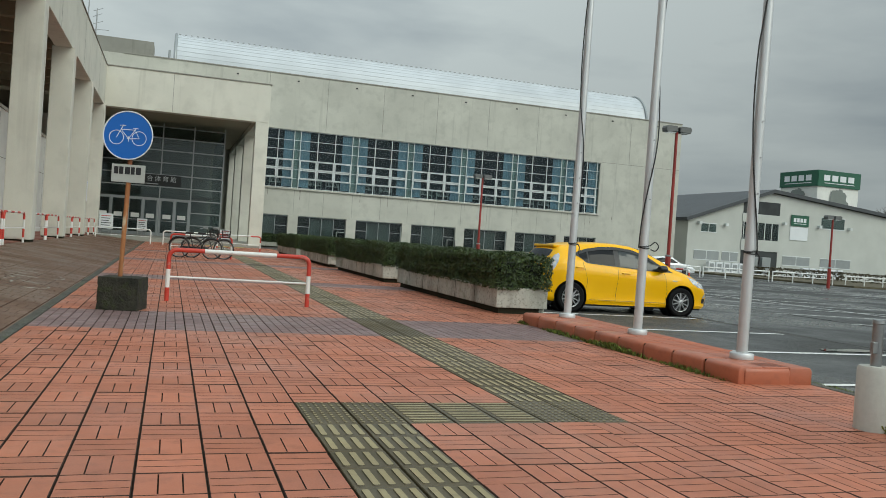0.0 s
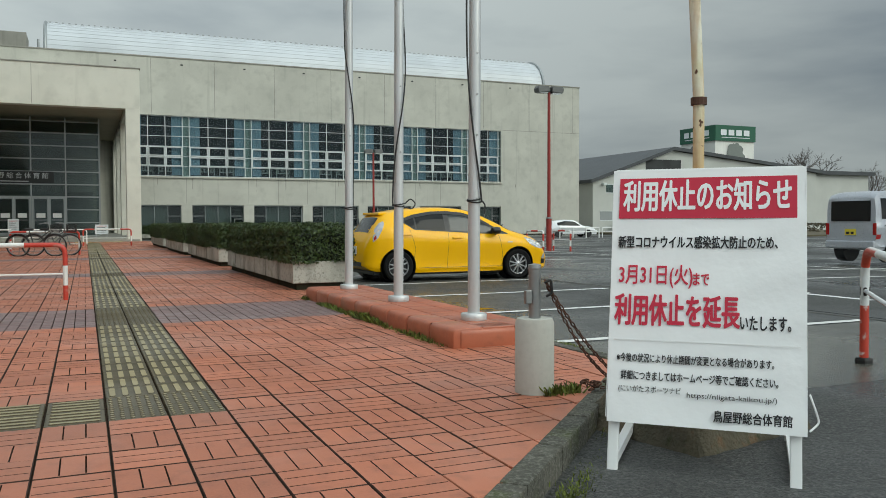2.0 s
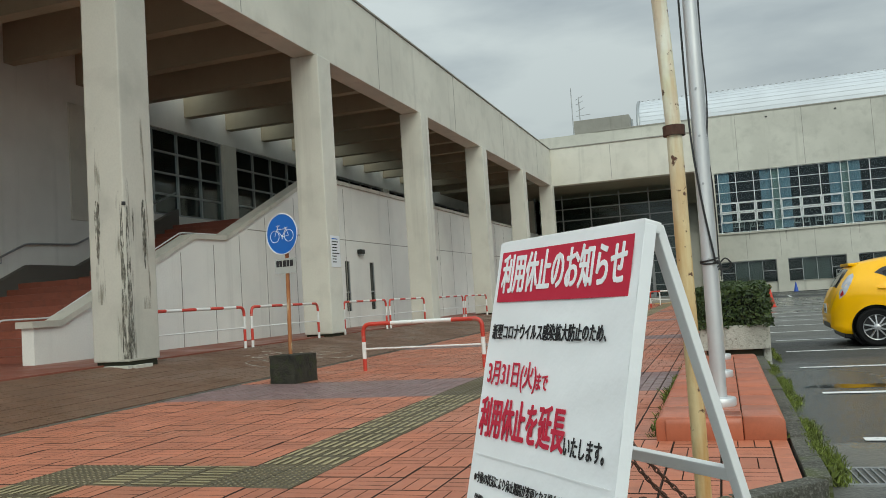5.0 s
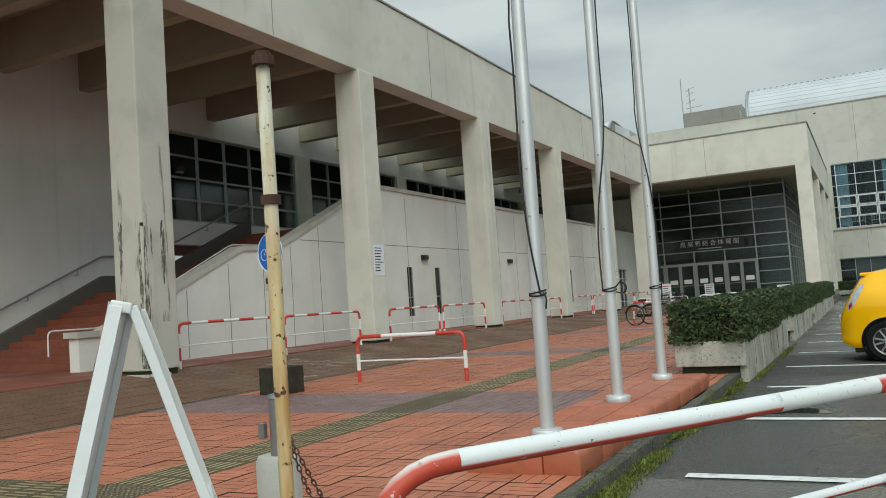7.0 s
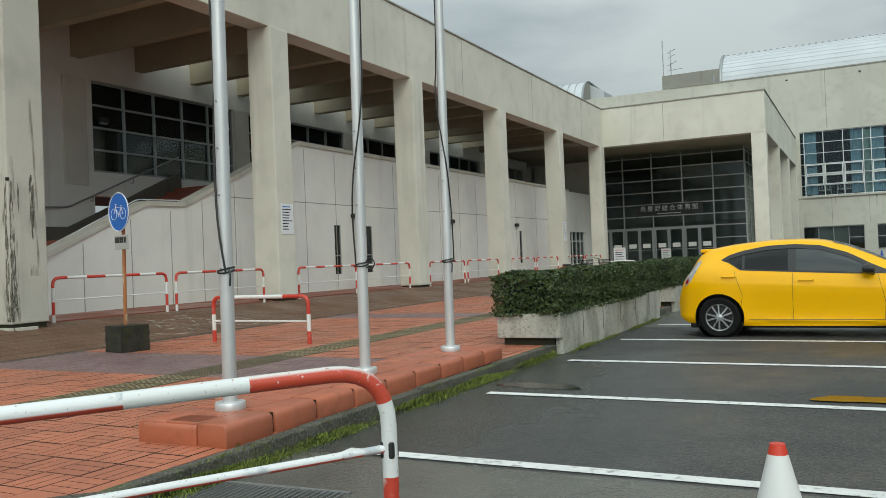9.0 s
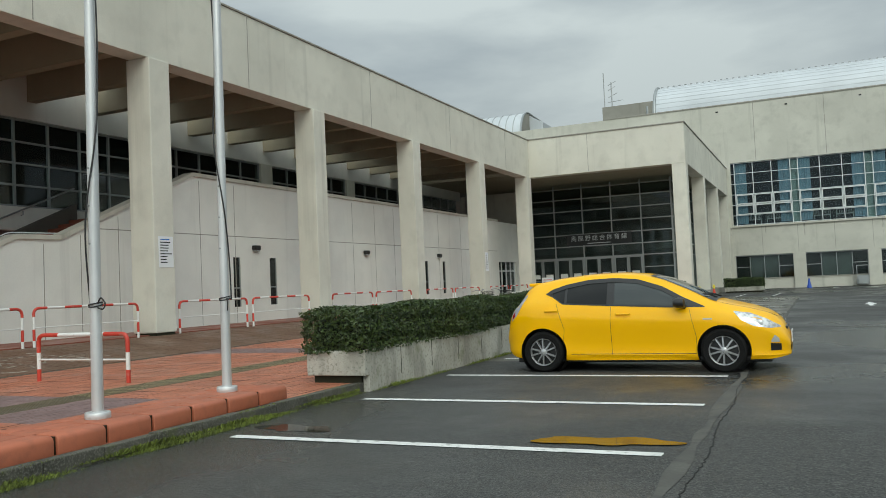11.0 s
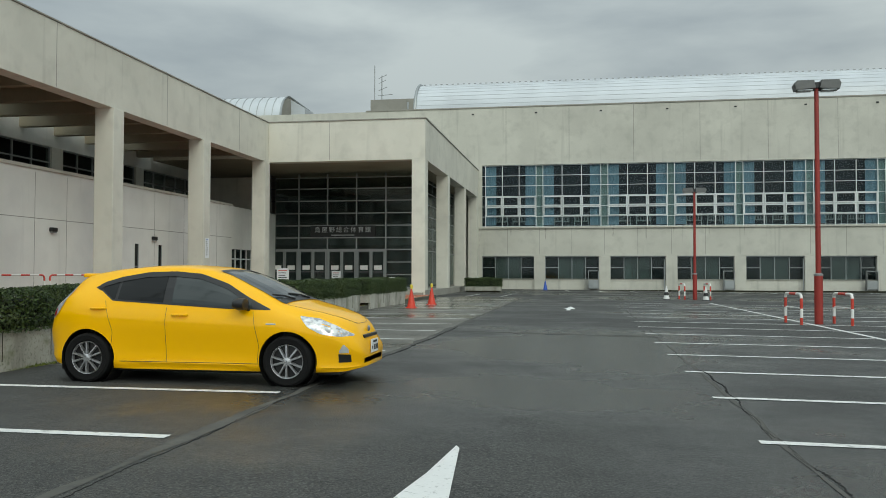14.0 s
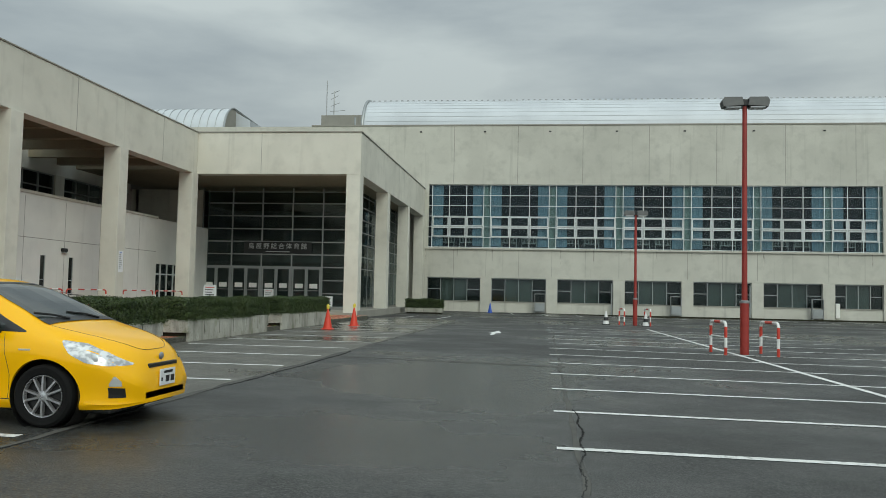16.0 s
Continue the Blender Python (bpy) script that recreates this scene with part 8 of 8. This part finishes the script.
bare_tree(122.5, 108.5, 19.0, 3, "large bare winter tree behind the shop", "bare trees")
bare_tree(130, 104, 15, 8, "bare winter tree behind the shop", "bare trees")
for k, (x, y, h) in enumerate(((54.5, 95, 6.0), (60, 120, 7), (135, 95, 9), (150, 105, 10), (143, 80, 8))):
    bare_tree(x, y, h, 20 + k, "small bare winter tree in the distance", "bare trees")
FARWOOD = surface("far_bare_woodland", (0.10, 0.105, 0.11), 1.0, vary=0.2, big=0.05, fine=1.0, bump=0.0)
rw = random.Random(9)
fv_, ff_ = [], []
for k in range(260):
    a = radians(-40 + 160 * k / 260)
    dist = 330 + rw.uniform(-40, 60)
    cx, cy = dist * math.cos(a), dist * math.sin(a)
    h = rw.uniform(5, 13)
    w = rw.uniform(4, 9)
    n = len(fv_)
    tx, ty = -math.sin(a), math.cos(a)
    for j in range(9):
        q = j / 8 * 2 - 1
        hh = h * (1 - q * q) ** 0.6 * rw.uniform(0.8, 1.1)
        fv_ += [(cx + tx * w * q, cy + ty * w * q, -1.0), (cx + tx * w * q, cy + ty * w * q, hh)]
    for j in range(8):
        ff_.append((n + 2 * j, n + 2 * j + 2, n + 2 * j + 3, n + 2 * j + 1))
me = bpy.data.meshes.new("far_wood")
me.from_pydata(fv_, [], ff_)
me.materials.append(FARWOOD)
tagged(new("far_wood", me), "dull bare woodland on the far horizon", "backdrop", kind="stuff")
# power line
pl = thing("power_line", "utility pole with thin overhead wires beyond the shop", "power line", at=(108, 82, -0.3))
part("pole", tube_bm([(0, 0, 0), (0, 0, 8.2)], [0.16, 0.11], 10), CONC_RAW, pl)
part("crossarm", boxes((-0.8, 0.8, -0.05, 0.05, 7.7, 7.8)), STEEL, pl)
for z, s in ((7.9, 0.7), (7.4, -0.7)):
    part("wire", tube_bm(hang_points((s, 0, z), (80, -20, z + 3.0), 1.0, 14), 0.03, 4), BLACK, pl)
# a few parked cars far off
for k, (x, y, c) in enumerate(((40.0, 60.0, (0.75, 0.76, 0.76)),)):
    cs = CarShape(top=[(-0.7, 0.8), (-0.5, 1.35), (0.6, 1.47), (1.5, 1.42), (2.2, 0.98), (3.2, 0.85), (3.5, 0.6)], belt=[(-0.7, 0.75), (0, 0.95), (2.2, 0.9), (3.5, 0.55)], bottom=[(-0.7, 0.25), (3.5, 0.22)], wide=[(-0.7, 0.7), (0, 0.84), (3.0, 0.83), (3.5, 0.6)], roof=[(-0.7, 0.5), (1.0, 0.58), (2.3, 0.68), (3.5, 0.4)])
    fc = thing("parked_car", "pale parked car far across the car park", "car", group="far parked cars", at=(x, y, lot_z(y, x)), turn=-10)
    bd = part("body", cs.body(-0.7, 3.5, 30), surface("pale_car_paint", c, 0.3, 0.2, vary=0.03, bump=0.0), fc, smooth=True)
    for side in (-1, 1):
        part("side_window", cs.side_patch(np.linspace(-0.1, 1.9, 12), [(-0.1, 0.98), (1.9, 0.95)], [(-0.1, 1.2), (0.6, 1.36), (1.4, 1.3), (1.9, 1.0)], 0.01, side), CARGLASS, bd)
    for wx in (0.0, 2.6):
        for side in (-1, 1):
            bm = lathe([(0.0, -0.1), (0.31, -0.1), (0.31, 0.1), (0.0, 0.1)], 20, "y")
            bm.transform(Matrix.Translation((wx, side * 0.78, 0.31)))
            part("wheel", bm, BLACK, fc)

# ---------------------------------------------------------------- paving of the forecourt
GX0, GY0, CELL = 2.316, 5.05, 0.30


def clip_diag(poly, off=1.84):
    """Cuts a flat polygon at the slanting kerb, x - y = off."""
    out = []
    for (xa, ya), (xb, yb) in zip(poly, poly[1:] + poly[:1]):
        da, db = off - (xa - ya), off - (xb - yb)
        if da >= 0:
            out.append((xa, ya))
        if da * db < 0:
            s = da / (da - db)
            out.append((xa + (xb - xa) * s, ya + (yb - ya) * s))
    return out


BANDS = [(14, 20), (41, 45), (68, 72), (95, 99)]


def cell_kind(i, j):
    x, y = GX0 + (i + 0.5) * CELL, GY0 + (j + 0.5) * CELL
    band = any(a <= j < b for a, b in BANDS)
    if i in (0, 1) and -27 <= j < 0:
        return "bars_y"
    if i in (0, 1) and j in (0, 1) or i in (5, 6) and j in (0, 1):
        return "dots"
    if i in (2, 3, 4) and j in (0, 1):
        return "bars_x"
    if i in (5, 6) and 2 <= j < 140:
        return "dots" if band else "bars_y"
    return "dark" if band else "brick"


def slab_faces(verts, faces, poly, z0, z1, inset=0.004):
    n = len(poly)
    if n < 3:
        return
    cx, cy = sum(p[0] for p in poly) / n, sum(p[1] for p in poly) / n
    s = len(verts)
    verts += [(x, y, z0) for x, y in poly]
    verts += [(x, y, z1 - inset) for x, y in poly]
    top = []
    for x, y in poly:
        d = math.hypot(cx - x, cy - y) + 1e-6
        top.append((x + (cx - x) / d * inset, y + (cy - y) / d * inset, z1))
    verts += top
    for k in range(n):
        q = (k + 1) % n
        faces.append((s + k, s + q, s + n + q, s + n + k))
        faces.append((s + n + k, s + n + q, s + 2 * n + q, s + 2 * n + k))
    faces.append(tuple(range(s + 2 * n, s + 3 * n)))


def grooved_tile(verts, faces, slots, x, y, along, z1, drop=0.013):
    """A square paving block with a chamfered rim and two grooves pressed into its face, along or across."""
    a, e = 0.0036, 0.0028
    us = [a, 0.0068, 0.0965, 0.1035, 0.1965, 0.2035, 0.2932, 0.3 - a]
    vs = [e, 0.0056, 0.013, 0.287, 0.2944, 0.3 - e]
    if not along:
        us = [e] + us[1:-1] + [0.3 - e]
        vs = [a, 0.0068] + vs[2:4] + [0.2932, 0.3 - a]
    s = len(verts)
    nv = len(vs)

    def put(u, v, z):
        verts.append((x + u, y + v, z) if along else (x + v, y + u, z))
    for i, u in enumerate(us):
        for j, v in enumerate(vs):
            rim = i in (0, len(us) - 1) or j in (0, nv - 1)
            put(u, v, z1 - 0.005 if rim else z1)
    for i in range(len(us) - 1):
        for j in range(nv - 1):
            q = [s + i * nv + j, s + (i + 1) * nv + j, s + (i + 1) * nv + j + 1, s + i * nv + j + 1]
            if i in (2, 4) and j == 2:
                b = len(verts)
                for (u, v) in ((us[i], vs[j]), (us[i + 1], vs[j]), (us[i + 1], vs[j + 1]), (us[i], vs[j + 1])):
                    put(u, v, z1 - drop)
                quads = [(b, b + 1, b + 2, b + 3)] + [(q[k], q[(k + 1) % 4], b + (k + 1) % 4, b + k) for k in range(4)]
            else:
                quads = [tuple(q)]
            faces += quads if along else [f[::-1] for f in quads]
            edge = i in (0, len(us) - 2) or j in (0, nv - 2)
            slots += [1 if edge or len(quads) == 5 else 0] * len(quads)
    # sides down into the bed
    b = len(verts)
    ends = ((us[0], vs[0]), (us[-1], vs[0]), (us[-1], vs[-1]), (us[0], vs[-1]))
    for u, v in ends:
        put(u, v, z1 - 0.005)
    for u, v in ends:
        put(u, v, z1 - 0.02)
    quads = [(b + 4 + k, b + 4 + (k + 1) % 4, b + (k + 1) % 4, b + k) for k in range(4)]
    faces += quads if along else [f[::-1] for f in quads]
    slots += [1] * 4


def bars_of(i, j):
    """The narrow bars of a band cell, three by two, as flat polygons."""
    x, y = GX0 + i * CELL, GY0 + j * CELL
    out = []
    for k in range(3):
        for h in range(2):
            xa, xb = x + k * 0.1 + (0.006 if k == 0 else 0.004), x + (k + 1) * 0.1 - (0.006 if k == 2 else 0.004)
            ya, yb = y + h * 0.15 + 0.004, y + (h + 1) * 0.15 - 0.004
            out.append([(xa, ya), (xb, ya), (xb, yb), (xa, yb)])
    return out


def mesh_of(name, verts, faces, material):
    me = bpy.data.meshes.new(name)
    me.from_pydata(verts, [], faces)
    me.materials.append(material)
    return me


rng = random.Random(7)
unit = {}
for along in (0, 1):
    vs, fs, sl = [], [], []
    grooved_tile(vs, fs, sl, 0.0, 0.0, along, 0.0)
    unit[along] = mesh_of("brick", vs, fs, BRICK)
    unit[along].materials.append(GROOVE)
    unit[along].polygons.foreach_set("material_index", sl)
field = {"brick": ([], []), "dark": ([], [])}
slots = []
for j in range(-37, 149):
    for i in range(-8, 17):
        x, y = GX0 + i * CELL, GY0 + j * CELL
        kind = cell_kind(i, j)
        if kind not in field or x < 0.1 or x > 7.2 or x - y > 2.1:
            continue
        inside = x + CELL - y < 1.80 and x + CELL < 7.23
        along = (i + j) % 2
        if kind == "brick" and -12 <= j < 14 and -6 <= i < 13 and inside:
            ob = new("brick", unit[along])
            ob.parent = pavement
            ob.location = (x, y, rng.uniform(-0.0018, 0.0018))
            ob.rotation_euler = (rng.uniform(-0.006, 0.006), rng.uniform(-0.006, 0.006), 0)
            continue
        vs, fs = field[kind]
        if kind == "brick" and inside:
            slots += [0] * (len(fs) - len(slots))
            grooved_tile(vs, fs, slots, x, y, along, rng.uniform(-0.002, 0.002))
            continue
        polys = bars_of(i, j) if kind == "dark" else [[(x + 0.0055, y + 0.0025), (x + 0.2945, y + 0.0025), (x + 0.2945, y + 0.2975), (x + 0.0055, y + 0.2975)]]
        for poly in polys:
            poly = [(min(px, 7.22), py) for px, py in poly]
            if x + CELL - y > 1.80:
                poly = clip_diag(poly)
            slab_faces(vs, fs, poly, -0.02, rng.uniform(-0.002, 0.002), 0.0035)
for kind, mat_, label in (("brick", BRICK_FAR, "red basket-weave paving bricks"), ("dark", BRICK_DARK, "band of purple-grey paving bars")):
    me = mesh_of("brick_field", *field[kind], mat_)
    if kind == "brick":
        me.materials.append(GROOVE)
        me.polygons.foreach_set("material_index", slots + [0] * (len(me.polygons) - len(slots)))
    ob = new("brick_field", me)
    ob.parent = pavement
    tagged(ob, label, kind="stuff")


# tactile guide tiles
def tactile_mesh(kind):
    vs, fs = [], []
    slab_faces(vs, fs, [(0.0065, 0.0035), (0.2935, 0.0035), (0.2935, 0.2965), (0.0065, 0.2965)], -0.02, 0.001)
    flat = len(fs)
    if kind == "dots":
        for a in range(6):
            for b in range(6):
                cx, cy = 0.028 + a * 0.0488, 0.028 + b * 0.0488
                ring = [(cx + 0.0145 * math.cos(k * math.pi / 4), cy + 0.0145 * math.sin(k * math.pi / 4)) for k in range(8)]
                slab_faces(vs, fs, ring, 0.0, 0.006, 0.005)
    else:
        for a in range(4):
            c = 0.044 + 0.0707 * a
            p = [(c - 0.017, 0.034), (c - 0.009, 0.026), (c + 0.009, 0.026), (c + 0.017, 0.034), (c + 0.017, 0.266), (c + 0.009, 0.274), (c - 0.009, 0.274), (c - 0.017, 0.266)]
            if kind == "bars_x":
                p = [(y_, x_) for x_, y_ in p][::-1]
            slab_faces(vs, fs, p, 0.0, 0.006, 0.005)
    return vs, fs, flat


tac = {k: tactile_mesh(k) for k in ("dots", "bars_x", "bars_y")}
tac_me = {}
for key, (vs, fs, flat) in tac.items():
    me = mesh_of("tactile_tile", vs, fs, TACTILE)
    me.materials.append(TACTILE_BAR)
    me.polygons.foreach_set("material_index", [1 if k >= flat and (k - flat) % 17 == 16 else 0 for k in range(len(fs))])
    tac_me[key] = me
vs, fs, flat = tac["dots"]
tac_me["worn"] = mesh_of("tactile_tile", vs, fs, TACTILE)
guide = thing("tactile_path", "worn olive tactile guide tiles set in the brick paving", "tactile paving", kind="structure")
far_v, far_f = [], []
for j in range(-27, 140):
    for i in range(0, 7):
        kind = cell_kind(i, j)
        if kind not in tac:
            continue
        x, y = GX0 + i * CELL, GY0 + j * CELL
        if x - y > 1.4:
            continue
        if j < 90:
            ob = new("tactile_tile", tac_me["worn" if kind == "dots" and j > 5 else kind])
            ob.parent = guide
            ob.location = (x, y, rng.uniform(-0.001, 0.001))
        else:
            s = len(far_v)
            far_v += [(a + x, b + y, c) for a, b, c in tac[kind][0]]
            far_f += [tuple(q + s for q in f) for f in tac[kind][1]]
ob = new("tactile_field", mesh_of("tactile_field", far_v, far_f, TACTILE_FAR))
ob.parent = guide
tagged(ob, "far run of olive guide tiles", kind="stuff")

# brown paving blocks of the rising walkway
BROWN_BLOCK = brick_like("brown_worn_block", (0.150, 0.080, 0.046), (0.060, 0.036, 0.022), 0.05)
BROWN_JOINT = surface("brown_filled_joint", (0.105, 0.055, 0.032), 0.8, vary=0.35, big=2.5)
brown = {}
for along in (0, 1):
    vs, fs, sl = [], [], []
    grooved_tile(vs, fs, sl, 0.0, 0.0, along, 0.0)
    brown[along] = mesh_of("brick", vs, fs, BROWN_BLOCK)
    brown[along].materials.append(BROWN_JOINT)
    brown[along].polygons.foreach_set("material_index", sl)
vs, fs, sl = [], [], []
for j in range(-22, 147):
    for i in range(-8, 1):
        x, y = 0.085 + (i - 1) * CELL, GY0 + j * CELL
        if -8 <= j < 22 and x > -2.3:
            ob = new("brick", brown[(i + j) % 2])
            ob.parent = walkway
            ob.location = (x, y, walk_z(x, y) + rng.uniform(-0.002, 0.002))
            ob.rotation_euler = (0, 0.1218, 0)
            continue
        grooved_tile(vs, fs, sl, x, y, (i + j) % 2, rng.uniform(-0.002, 0.002))
me = mesh_of("brick_field", [(x, y, z + walk_z(x, y)) for x, y, z in vs], fs, BROWN_ROAD)
me.materials.append(BROWN_JOINT)
me.polygons.foreach_set("material_index", sl)
ob = new("brick_field", me)
ob.parent = walkway
tagged(ob, "brown worn paving blocks", kind="stuff")

# yellow warning tiles before the entrance
YELLOW_TILE = brick_like("yellow_warning_tile", (0.50, 0.40, 0.10), (0.22, 0.17, 0.06), 0.1)
warn_me = mesh_of("tactile_tile", tac["dots"][0], tac["dots"][1], YELLOW_TILE)
warn = thing("warning_tiles", "yellow dotted warning tiles before the entrance step", "tactile paving", kind="structure")
for i in range(8):
    for j in range(2):
        ob = new("tactile_tile", warn_me)
        ob.parent = warn
        ob.location = (3.216 + 0.3 * i, 48.4 + 0.3 * j, 0.006)
